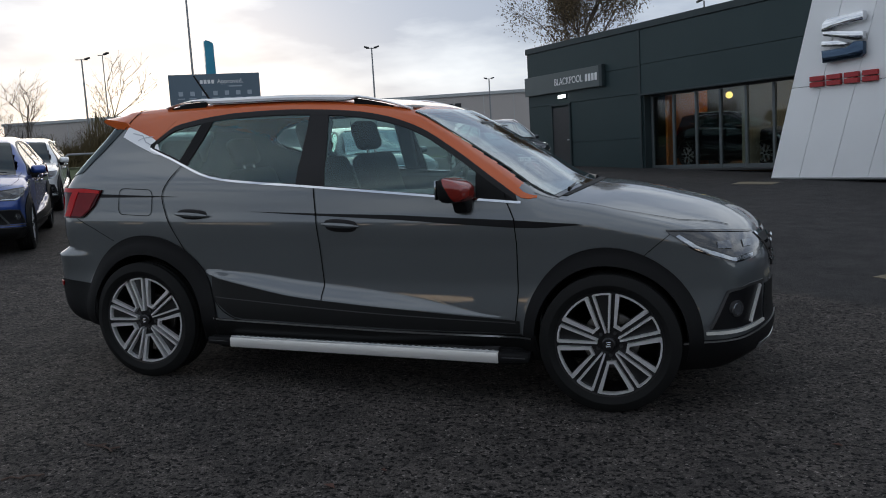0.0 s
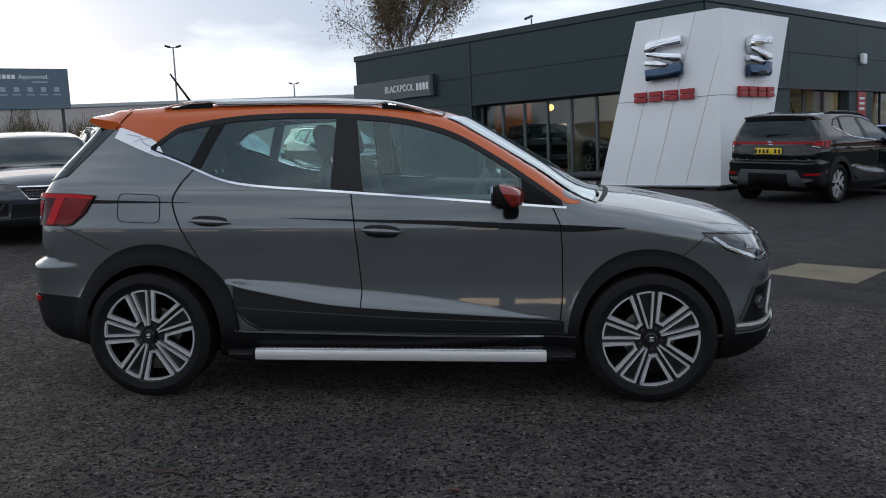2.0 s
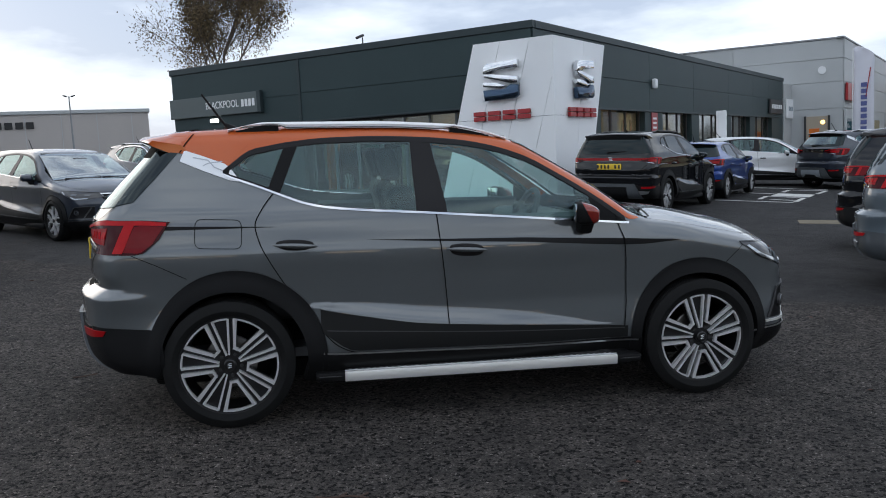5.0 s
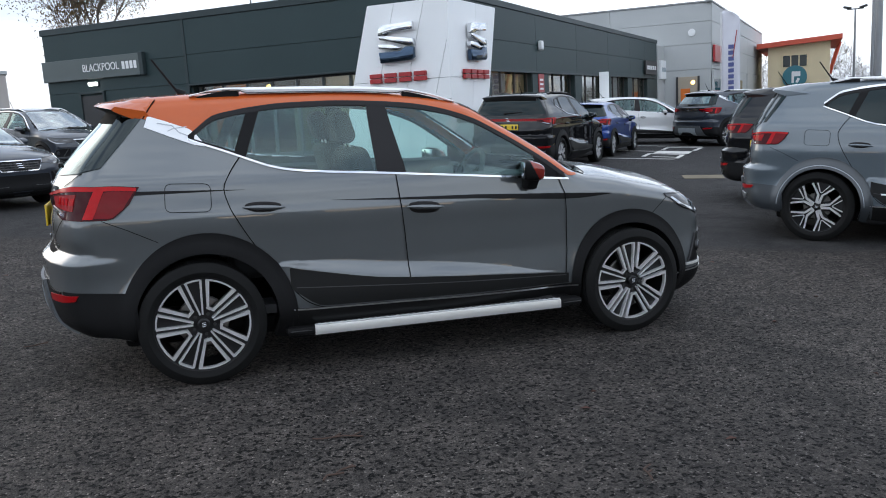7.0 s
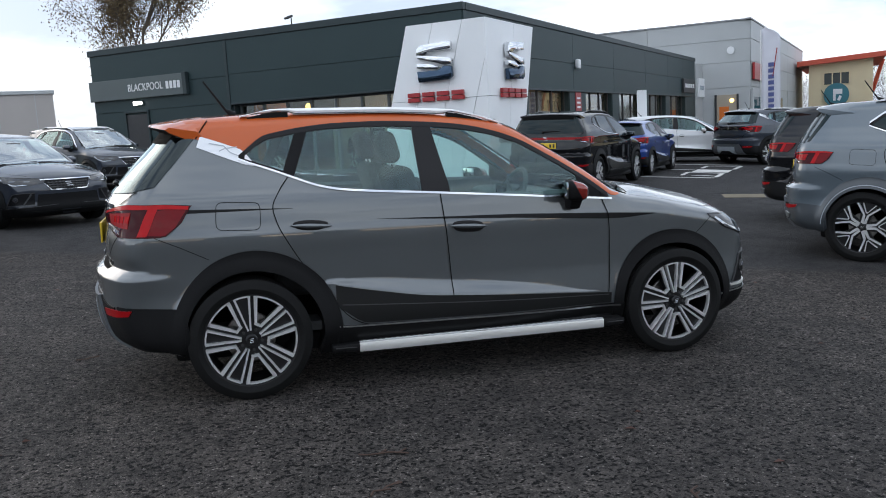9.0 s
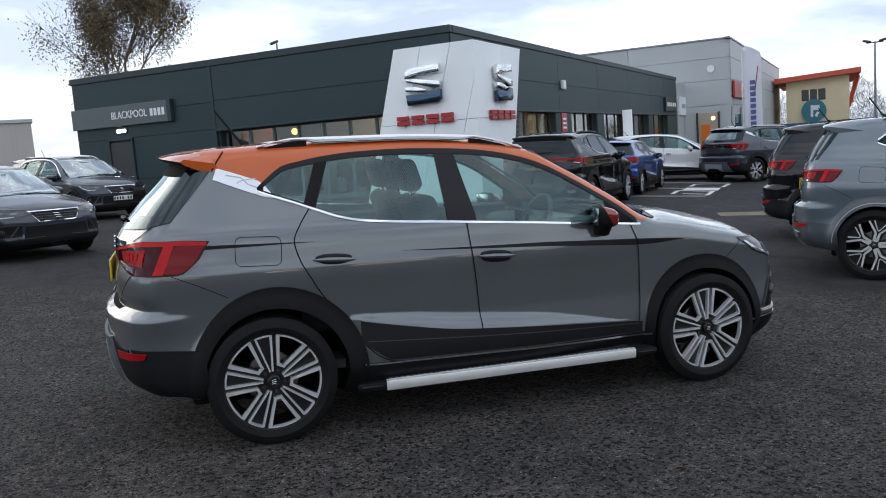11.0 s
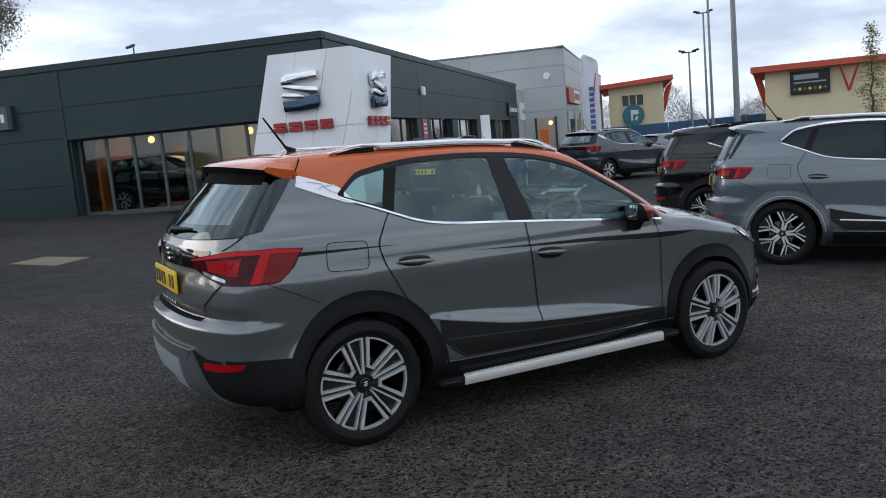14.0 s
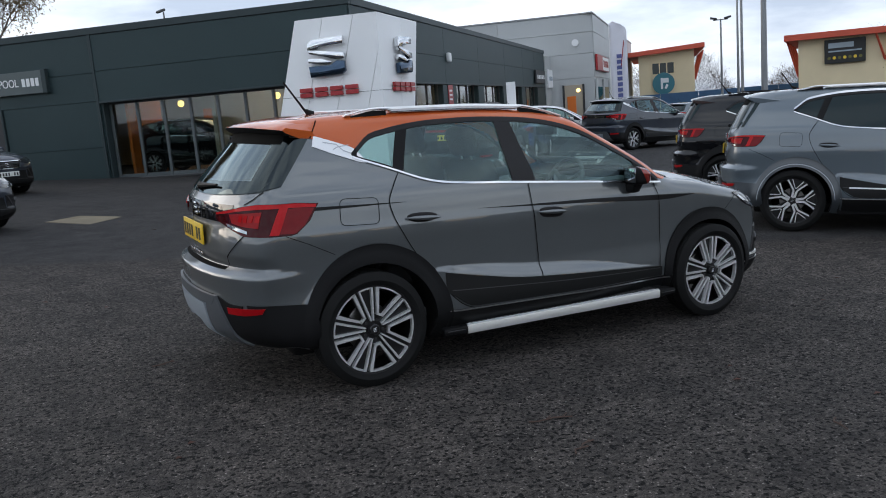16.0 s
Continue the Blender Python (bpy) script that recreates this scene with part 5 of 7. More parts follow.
        lay("grille_bar", GLOSS_BLACK, np.stack([yy, zz - 0.006 + 0 * yy], 1), np.stack([yy, zz + 0.006 + 0 * yy], 1), "nose", -1, 12, 2, 0.012, 0.008, under=grille)
    if m.translation.x < 0:
        spots = [(k * 0.055 + math.copysign(0.014, k), zz) for zz in (0.648, 0.683, 0.718, 0.752) for k in range(-5, 6) if k]
        for (yc, zz), p0 in zip(spots, meet(f, [(3.8, y, z) for y, z in spots], np.array([-1.0, 0, 0]))[0]):
            block("grille_stud", STEEL_DARK, (p0[0] + 0.010, yc, zz), (0.012, 0.030, 0.008), 0.002, under=grille)
    for dy, dz in ((-0.016, 0.032), (0, 0), (0.016, -0.032)):
        block("nose_emblem", CHROME, (float(NOSE(0.705)) + 0.008, dy, 0.705 + dz), (0.012, 0.096, 0.021), 0.004, under=grille)
    ys = np.linspace(-0.45, 0.45, 15)
    lay("lower_grille", BLACK_PLASTIC, np.stack([ys * 1.1, 0.30 + 0 * ys], 1), np.stack([ys, 0.56 + 0 * ys], 1), "nose", -1, 15, 8, 0.004, 0.006)
    lay("front_splitter", SATIN if hero else BLACK_PLASTIC, np.stack([ys * 1.2, 0.262 + 0.03 * (ys * 1.2) ** 2], 1), np.stack([ys * 1.2, 0.287 + 0.03 * (ys * 1.2) ** 2], 1), "nose", -1, 25, 3, 0.010, 0.012)
    for s in sides:
        b = radians(s * 45)
        skirt = lambda pts: [(-(x - 1.28) * math.sin(b) + s * y * math.cos(b), z) for x, y, z in pts]
        lay("front_skirt", clad_mat, skirt([(2.93, 0.85, 0.195), (3.10, 0.78, 0.200), (3.24, 0.50, 0.215), (3.29, 0.15, 0.225)]), skirt([(2.93, 0.86, 0.345), (3.12, 0.78, 0.358), (3.27, 0.50, 0.380), (3.315, 0.15, 0.395)]), s * 45, s, 18, 6, 0.006, 0.012)
    # rear bumper
    ys = np.linspace(-0.68, 0.68, 33)
    ya = np.abs(ys)
    lay("bumper_shelf", paint_mat, np.stack([ys * 0.75, 0.640 + 0 * ys], 1), np.stack([ys * 0.75, 0.740 + 0 * ys], 1), "rear", -1, 49, 14, 0.0020)
    lay("rear_bumper_lower", BLACK_PLASTIC, np.stack([ys * 0.98, 0.298 + 0 * ys], 1), np.stack([ys, np.interp(ya, [0, 0.45, 0.50, 0.58, 0.68], [0.566, 0.568, 0.556, 0.532, 0.530])], 1), "rear", -1, 33, 8, 0.007, 0.01)
    lay("bumper_rim", RIM_PLASTIC, np.stack([ys * 0.62, 0.508 + 0 * ys], 1), np.stack([ys * 0.70, 0.566 + 0 * ys], 1), "rear", -1, 25, 4, 0.022, 0.02, note="dark grey bumper rim")
    for s in (-1, 1):
        lay("bumper_rim", RIM_PLASTIC, [(s * 0.335, 0.500), (s * 0.345, 0.40), (s * 0.355, 0.310)], [(s * 0.475, 0.564), (s * 0.545, 0.45), (s * 0.610, 0.300)], "rear", s, 10, 5, 0.020, 0.018)
    lay("bumper_trim", BLACK_PLASTIC if tail_bar else GREY_BUMPER, np.stack([ys * 0.50, np.interp(ya, [0, 0.36, 0.42, 0.68], [0.392, 0.388, 0.350, 0.312])], 1), np.stack([ys * 0.475, 0.502 + 0 * ys], 1), "rear", -1, 33, 6, 0.024, 0.02, note="skid plate under the bumper" if tail_bar else "silver-grey skid plate")
    if not hero and square > 0:
        for s in (-1, 1):
            lay("bumper_chrome", SATIN, [(s * 0.46, 0.375), (s * 0.60, 0.372), (s * 0.70, 0.39)], [(s * 0.45, 0.440), (s * 0.60, 0.435), (s * 0.73, 0.43)], "rear", s, 8, 4, 0.018, 0.014, note="satin silver bumper insert")
    # rear wiper, aerial
    p0 = meet(f, [(-1.2, 0.06, 1.128), (-1.2, -0.28, 1.145)], np.array([1.0, 0, 0]))[0] + np.array([-0.022, 0, 0.006])
    bm = add_rod(bmesh.new(), Vector(p0[0] * sc), Vector(p0[1] * sc), 0.016, 0.006, 8)
    add_rod(bm, Vector((p0[0] + np.array([0.02, 0.0, -0.01])) * sc), Vector((p0[0] + np.array([-0.008, 0, 0.004])) * sc), 0.026, 0.022, 12)
    part("rear_wiper", bm, BLACK_PLASTIC, car)
    ax, az = -0.02, float(ROOF(-0.02))
    bm = add_rod(bmesh.new(), Vector((ax, 0, az + 0.01)) * 1, Vector((ax - 0.135, 0, az + 0.20)), 0.0075, 0.0055, 8)
    add_rod(bm, (ax + 0.03, 0, az - 0.005), (ax - 0.01, 0, az + 0.028), 0.030, 0.009, 12)
    bm.transform(Matrix.Diagonal((*scale, 1)))
    part("aerial", bm, BLACK_PLASTIC, car)
    # side steps
    if hero:
        for s in sides:
            bm = box_bm((1.310, s * 0.876, 0.240), (1.48, 0.020, 0.053), None, 0.006, 2)
            step_ob = part("side_step", bm, BOARD_ALU, car, "brushed aluminium side step")
            part("step_tread", box_bm((1.310, s * 0.812, 0.262), (1.47, 0.112, 0.012), None, 0.004), BLACK_PLASTIC, step_ob)
            part("step_lip", box_bm((1.310, s * 0.866, 0.269), (1.48, 0.014, 0.006), None, 0.002), SATIN, step_ob)
            for k in range(3):
                part("tread_rib", box_bm((1.310, s * (0.785 + 0.028 * k), 0.270), (1.45, 0.007, 0.005)), STEEL_DARK, step_ob)
            for k in range(46):
                part("tread_stud", box_bm((0.60 + 0.0315 * k, s * 0.853, 0.2695), (0.014, 0.008, 0.005), None, 0.0015), SATIN, step_ob)
            for e, x0 in ((-1, 0.500), (1, 2.120)):
                bm = box_bm((x0, s * 0.836, 0.240), (0.155, 0.096, 0.050), None, 0.012, 2)
                for v in bm.verts:
                    if (v.co.x - x0) * e > 0.02:
                        v.co.z = 0.238 + (v.co.z - 0.238) * 0.78
                        v.co.y -= s * 0.012
                end = part("step_end", bm, BLACK_PLASTIC, step_ob)
                part("end_groove", box_bm((x0, s * 0.880, 0.243), (0.12, 0.006, 0.005), None, 0.001), STEEL_DARK, end)
            for bx in (0.75, 1.85):
                part("step_bracket", box_bm((bx, s * 0.74, 0.222), (0.05, 0.22, 0.03)), STEEL_DARK, step_ob)
    # underside and wheels
    block("underbody", BLACK_PLASTIC, (1.25, 0, 0.235), (3.3 * sc[0], 1.25 * sc[1], 0.11), 0.03)
    block("floor_pan", BLACK_PLASTIC, (1.30, 0, 0.225), (1.72 * sc[0], 1.62 * sc[1], 0.09), 0.03)
    # housings in near-black: the shade inside the arches is put into their colour
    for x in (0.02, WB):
        block("wheel_housing", GAP_AND_SHADE, (x, 0, 0.48), (0.80 * sc[0], 1.06 * sc[1], 0.56), 0.05)
    radius, rim, width = wheel
    for x, spin in ((0.0, -10 if hero else 14), (WB * sc[0], -8 if hero else -21)):
        for s in (-1, 1):
            add_wheel(car, x, s * (0.862 * sc[1] * (1.0 if hero else 0.97) - width / 2), radius, radius, rim, width, style, spin)
    if clear:
        cabin(car, scale)
    return car


def seat(parent, x, y, back=0.60, wide=0.50, lean=-17):
    """A car seat with cushion, back and head restraint."""
    ob = empty("seat", pose(x, y, 0.52))
    ob.parent = parent
    part("cushion", box_bm((0.0, 0, 0.06), (0.52, wide, 0.16), None, 0.05, 3), SEAT_CLOTH, ob)
    r = Matrix.Translation((-0.24, 0, 0.10)) @ Matrix.Rotation(radians(lean), 4, "Y")
    part("backrest", box_bm((0, 0, back / 2), (0.13, wide, back), r, 0.055, 3), SEAT_CLOTH, ob)
    part("head_restraint", box_bm((0.0, 0, back + 0.12), (0.10, 0.27, 0.19), r, 0.045, 3), SEAT_CLOTH, ob)
    for k in (-0.06, 0.06):
        part("restraint_post", add_rod(bmesh.new(), r @ Vector((0, k, back - 0.03)), r @ Vector((0, k, back + 0.06)), 0.006), SATIN, ob)


def cabin(car, scale):
    before = {ob.name for ob in car.children}
    for s in (-1, 1):
        seat(car, 1.32, s * 0.36)
        seat(car, 0.42, s * 0.34, 0.52, 0.48, -20)
    part("rear_bench", box_bm((0.42, 0, 0.57), (0.50, 1.30, 0.14), None, 0.05, 3), SEAT_CLOTH, car)
    part("dashboard", box_bm((1.93, 0, 0.87), (0.42, 1.36, 0.22), None, 0.07, 3), CABIN, car)
    part("dash_screen", box_bm((1.75, 0.0, 0.96), (0.02, 0.24, 0.13), Matrix(), 0.005), GLOSS_BLACK, car)
    part("cabin_floor", box_bm((1.0, 0, 0.34), (2.4, 1.40, 0.05)), CABIN, car)
    part("parcel_shelf", box_bm((-0.12, 0, 1.00), (0.42, 1.08, 0.02)), CABIN, car)
    part("bulkhead", box_bm((2.2, 0, 0.66), (0.05, 1.36, 0.60)), CABIN, car)
    for s in (-1, 1):
        part("door_card", box_bm((1.22, s * 0.745, 0.80), (1.44, 0.05, 0.48), None, 0.02), CABIN, car)
        part("pillar_lining", box_bm((1.04, s * 0.645, 1.24), (0.10, 0.03, 0.36), Matrix.Translation((1.04, s * 0.645, 1.24)) @ Matrix.Rotation(radians(s * 28), 4, "X") @ Matrix.Translation((-1.04, -s * 0.645, -1.24)), 0.01), CABIN, car)
    part("headlining", box_bm((0.70, 0, 1.452), (1.65, 0.98, 0.02), None, 0.008), HEADLINER, car)
    c = Matrix.Translation((1.66, -0.36, 0.98)) @ Matrix.Rotation(radians(-64), 4, "Y")
    bm = bmesh.new()
    n = 40
    ring = [[bm.verts.new(c @ Vector(((0.18 + 0.016 * math.cos(b)) * math.cos(a), (0.18 + 0.016 * math.cos(b)) * math.sin(a), 0.016 * math.sin(b)))) for b in (k * math.pi / 4 for k in range(8))] for a in (i * 2 * math.pi / n for i in range(n))]
    for i in range(n):
        for k in range(8):
            bm.faces.new((ring[i][k], ring[(i + 1) % n][k], ring[(i + 1) % n][(k + 1) % 8], ring[i][(k + 1) % 8]))
    wheel = part("steering_wheel", bm, CABIN, car)
    bm = add_rod(bmesh.new(), c @ Vector((-0.17, 0, 0)), c @ Vector((0.0, 0, -0.02)), 0.014)
    for a in (60, -60, 180):
        add_rod(bm, c @ Vector((0, 0, -0.01)), c @ Vector((0.17 * math.cos(radians(a)), 0.17 * math.sin(radians(a)), 0)), 0.016)
    add_rod(bm, c @ Vector((0, 0, -0.02)), c @ Vector((0, 0, 0.02)), 0.065, 0.055, 20)
    part("wheel_spokes", bm, CABIN, wheel)
    part("cabin_mirror", box_bm((1.78, 0, 1.335), (0.03, 0.23, 0.065), None, 0.012, 2), CABIN, car)
    if tuple(scale) != (1, 1, 1):
        for ob in [c for c in car.children if c.name not in before]:
            ob.matrix_basis = Matrix.Diagonal((*scale, 1)) @ ob.matrix_basis

# ---- ground ----
def build_ground():
    marks = sorted(set([float(v) for v in range(-30, 51, 2)] + [-400, -300, -220, -160, -120, -90, -70, -55, -42, 60, 70, 85, 100, 130, 170, 230, 300, 400]))
    n = len(marks)
    v = [(x, y, lot_z(x, y)) for x in marks for y in marks]
    q = [(i * n + j, (i + 1) * n + j, (i + 1) * n + j + 1, i * n + j + 1) for i in range(n - 1) for j in range(n - 1)]
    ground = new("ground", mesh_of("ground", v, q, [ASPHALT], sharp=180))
    tagged(ground, "worn dark grey asphalt car park with pale stone chips", "ground", kind="structure")
    return ground


build_ground()

# ---- the orange-roofed car ----
HERO = build_car(on_lot(0, 0, 0), "graphite grey crossover car with orange roof and silver side steps", GREY_PAINT, step=0.017, roof_mat=ORANGE, hero=True, plate=True, decal=True)
HERO.name = "crossover_car"

# ---- dealership building ----
def axis_pose(p, ang):
    """x along the wall, y into the building, z up."""
    return Matrix.Translation((p[0], p[1], 0)) @ Matrix.Rotation(radians(ang), 4, "Z")


SHOP_ANG, SIDE_ANG = -42.0, 45.0
SEAM = (0.9, 21.2)                          # foot of the joint on the entrance front
FRONT = axis_pose(SEAM, SHOP_ANG)           # entrance front: x from -5.8 (end) to 8.0 (corner)
CORNER = FRONT @ Vector((8.0, 0, 0))
FLANK = axis_pose((CORNER.x, CORNER.y), SIDE_ANG)   # long side, x from 0 to 30
TOP_Z, HEAD_Z, ENTRY_Z = 4.66, 2.50, 2.57


def wall_piece(bm, x0, x1, z0, z1, y0, y1, m):
    add_box(bm, ((x0 + x1) / 2, (y0 + y1) / 2, (z0 + z1) / 2), (x1 - x0, y1 - y0, z1 - z0), m)


def clad(parent, m, cols, rows, mat, gap=0.012, proud=0.035, holes=()):
    """Cladding panels as pieces of a wall; cols and rows are the joints' places; holes: (x0, x1, z0, z1) left open."""
    for x0, x1 in zip(cols, cols[1:]):
        for z0, z1 in zip(rows, rows[1:]):
            cx, cz = (x0 + x1) / 2, (z0 + z1) / 2
            if any(a < cx < b and c < cz < d for a, b, c, d in holes):
                continue
            part("panel", box_bm((cx, -proud / 2, cz), (x1 - x0 - gap, proud, z1 - z0 - gap), m, 0.004), mat, parent)


wall = bmesh.new()
wall_piece(wall, -5.8, 0.06, -0.3, TOP_Z, 0.004, 0.30, FRONT)
wall_piece(wall, 0.06, 6.50, ENTRY_Z, TOP_Z, 0.004, 0.30, FRONT)
wall_piece(wall, 6.50, 8.0, -0.3, TOP_Z, 0.004, 0.30, FRONT)
WALL_FRONT = tagged(part("wall_front", wall, CLAD_DARK), "anthracite clad entrance wall with horizontal panel joints", "wall", kind="structure")
clad(WALL_FRONT, FRONT, [-5.8, 0.0], [2.60, 3.42, 4.50], CLAD_DARK)
clad(WALL_FRONT, FRONT, [0.0, 8.0], [ENTRY_Z, 3.46, 4.50], CLAD_DARK)
clad(WALL_FRONT, FRONT, [6.50, 8.0], [-0.2, 1.25, ENTRY_Z], CLAD_DARK)
part("joint_cover", box_bm((0.0, -0.045, 2.20), (0.10, 0.03, 4.62), FRONT, 0.006), CLAD_TRIM, WALL_FRONT)
part("head_trim", box_bm((3.28, -0.05, ENTRY_Z - 0.01), (6.44, 0.06, 0.06), FRONT, 0.008), CLAD_TRIM, WALL_FRONT)

flank = bmesh.new()
WINDOWS = [(1.2, 2.9), (4.3, 8.1), (9.9, 13.3), (14.3, 18.1), (19.2, 22.6), (23.6, 27.3)]
edges = [0.3] + [e for w in WINDOWS for e in w] + [30.0]
for k in range(0, len(edges), 2):
    wall_piece(flank, edges[k], edges[k + 1], -1.6, HEAD_Z, 0.004, 0.30, FLANK)
wall_piece(flank, 0.3, 30.0, HEAD_Z, TOP_Z, 0.004, 0.30, FLANK)
WALL_FLANK = tagged(part("wall_flank", flank, CLAD_DARK), "anthracite clad side wall above a row of shop windows", "wall", kind="structure")
clad(WALL_FLANK, FLANK, [0.0, 4.2, 8.6, 13.6, 18.7, 23.2, 26.6, 30.0], [HEAD_Z, 3.46, 4.50], CLAD_DARK)
for k in range(0, len(edges), 2):
    part("pier_panel", box_bm(((edges[k] + edges[k + 1]) / 2, -0.018, 0.6), (edges[k + 1] - edges[k] - 0.01, 0.035, 3.7), FLANK, 0.004), CLAD_DARK, WALL_FLANK)
part("head_trim", box_bm((15.0, -0.05, HEAD_Z - 0.01), (29.8, 0.06, 0.06), FLANK, 0.008), CLAD_TRIM, WALL_FLANK)

# parapet caps, roof, rear walls, ceiling
cap = box_bm((1.1, 0.10, 4.60), (13.92, 0.34, 0.20), FRONT, 0.012)
tagged(part("parapet_front", cap, CLAD_TRIM), "dark metal parapet capping along the roof edge", "parapet", kind="structure")
cap = box_bm((15.1, 0.10, 4.60), (30.0, 0.34, 0.20), FLANK, 0.012)
tagged(part("parapet_flank", cap, CLAD_TRIM), "dark metal parapet capping along the side roof edge", "parapet", kind="structure")
end_l, end_r = FRONT @ Vector((-5.8, 0.3, 0)), FLANK @ Vector((30.0, 0.3, 0))
corner_in = FRONT @ Vector((7.7, 0.3, 0))
back = end_l + (end_r - corner_in)


def slab(points, z0, z1):
    bm = bmesh.new()
    f0 = bm.faces.new([bm.verts.new((p.x, p.y, z0)) for p in points])
    got = bmesh.ops.extrude_face_region(bm, geom=[f0])
    bmesh.ops.translate(bm, vec=(0, 0, z1 - z0), verts=[v for v in got["geom"] if isinstance(v, bmesh.types.BMVert)])
    bmesh.ops.recalc_face_normals(bm, faces=bm.faces)
    return bm


tagged(part("roof", slab([end_l, corner_in, end_r, back], 4.36, 4.46), STEEL_DARK), "flat grey showroom roof", "roof", kind="structure")
tagged(part("ceiling", slab([end_l, corner_in, end_r, back], 3.02, 3.08), CEILING), "plain white showroom ceiling", "ceiling", kind="structure")
tagged(part("floor", slab([end_l, corner_in, end_r, back], -0.9, 0.30), SHOP_FLOOR), "pale tiled showroom floor", "floor", kind="structure")
BACKW = axis_pose((end_l.x, end_l.y), SIDE_ANG)
far = (back - end_l).length
bm = box_bm((far / 2, 0.10, 2.2), (far, 0.2, 4.9), BACKW)
tagged(part("wall_end", bm, CLAD_DARK), "anthracite clad end wall of the showroom", "wall", kind="structure")
inner = axis_pose(tuple((FRONT @ Vector((-5.5, 7.5, 0)))[:2]), SHOP_ANG)
tagged(part("wall_inside", box_bm((6.6, 0.1, 1.6), (13.0, 0.12, 2.9), inner), SHOP_WALL), "cream inside wall of the showroom", "wall", kind="structure")
tagged(part("wall_orange", box_bm((0.55, 1.35, 1.6), (0.10, 1.7, 2.7), FRONT), SHOP_ORANGE), "orange partition behind the entrance glass", "wall", kind="structure")
tagged(part("wall_orange", box_bm((0.9, 6.2, 1.3), (2.2, 0.10, 2.0), FRONT), SHOP_ORANGE), "orange display panel inside the showroom", "wall", kind="structure")

# entrance glazing
ENTRY = tagged(empty("glazed_entrance"), "grey framed glass folding entrance doors", "window", kind="structure")
for k in range(8):
    x = 0.18 + k * 0.88
    part("mullion", box_bm((x, 0.30, 1.41), (0.085, 0.09, 2.30), FRONT, 0.008), MULLION_GREY, ENTRY)
    if k < 7:
        pane = part("pane", box_bm((x + 0.44, 0.30, 1.43), (0.79, 0.012, 2.18), FRONT), SHOP_GLASS, ENTRY)
        pane.visible_shadow = False
        part("bottom_rail", box_bm((x + 0.44, 0.30, 0.34), (0.785, 0.07, 0.12), FRONT, 0.006), MULLION_GREY, ENTRY)
part("head_rail", box_bm((3.28, 0.30, 2.52), (6.4, 0.10, 0.08), FRONT, 0.006), STEEL_DARK, ENTRY)
part("reveal", box_bm((0.095, 0.17, 1.41), (0.06, 0.30, 2.30), FRONT, 0.004), CLAD_TRIM, ENTRY)
part("threshold", box_bm((3.28, 0.14, 0.27), (6.4, 0.42, 0.05), FRONT, 0.006), STEEL_DARK, ENTRY)
for k in range(5):
    x = 1.1 + k * 1.05
    lamp = tagged(empty("pendant_lamp"), "round warm pendant lamp hanging inside the showroom", "lamp", "showroom lamps")
    p = FRONT @ Vector((x, 2.6 + 0.5 * (k % 2), 2.42))
    lamp.matrix_basis = Matrix.Translation(p)
    globe = bmesh.new()
    bmesh.ops.create_uvsphere(globe, u_segments=20, v_segments=12, radius=0.105)
    part("bulb", globe, BULB, lamp)
    part("cord", add_rod(bmesh.new(), (0, 0, 0.07), (0, 0, 0.62), 0.008, sides=6), STEEL_DARK, lamp)
for k, (x, y) in enumerate(((2.0, 4.0), (6.0, 4.0), (12.0, 3.0), (18.0, 3.0), (24.0, 3.0))):
    data = bpy.data.lights.new("showroom_light", "AREA")
    data.energy, data.size, data.color = (40 if k < 2 else 26), 2.0, (1.0, 0.80, 0.55)
    lo = new("showroom_light", data)
    q = (FRONT if k < 2 else FLANK) @ Vector((x, y, 2.95))
    lo.matrix_world = Matrix.Translation(q)

# shop windows along the side
for k, (a, b) in enumerate(WINDOWS):
    win = tagged(empty("window_%d" % (k + 1)), "grey framed shop window in the dark side wall", "window", kind="structure")
    n = max(2, round((b - a) / 1.25))
    for i in range(n + 1):
        part("mullion", box_bm((a + (b - a) * i / n, 0.20, 0.7), (0.07, 0.08, 3.56), FLANK, 0.006), STEEL_DARK, win)
    for i in range(n):
        c = a + (b - a) * (i + 0.5) / n
        pane = part("pane", box_bm((c, 0.20, 0.75), ((b - a) / n - 0.08, 0.012, 3.4), FLANK), SHOP_GLASS, win)
        pane.visible_shadow = False
        part("bottom_rail", box_bm((c, 0.20, -0.35), ((b - a) / n - 0.08, 0.07, 0.10), FLANK, 0.006), STEEL_DARK, win)
tagged(part("wall_partition", box_bm((15.0, 4.6, 1.2), (29.5, 0.12, 3.4), FLANK), SHOP_WALL), "cream partition behind the shop windows", "wall", kind="structure")

# staff door, its lamp, name board
DOOR = tagged(empty("door_1"), "dark grey steel staff door in a metal frame", "door", kind="structure")
part("leaf", box_bm((-3.90, -0.030, 1.42), (0.92, 0.05, 2.12), FRONT, 0.006), STEEL_DARK, DOOR)
for x in (-4.40, -3.40):
    part("frame_post", box_bm((x, -0.045, 1.44), (0.07, 0.09, 2.20), FRONT, 0.006), CLAD_TRIM, DOOR)
part("frame_head", box_bm((-3.90, -0.045, 2.57), (1.07, 0.09, 0.07), FRONT, 0.006), CLAD_TRIM, DOOR)
part("handle", box_bm((-3.52, -0.075, 1.35), (0.13, 0.03, 0.025), FRONT, 0.008), SATIN, DOOR)
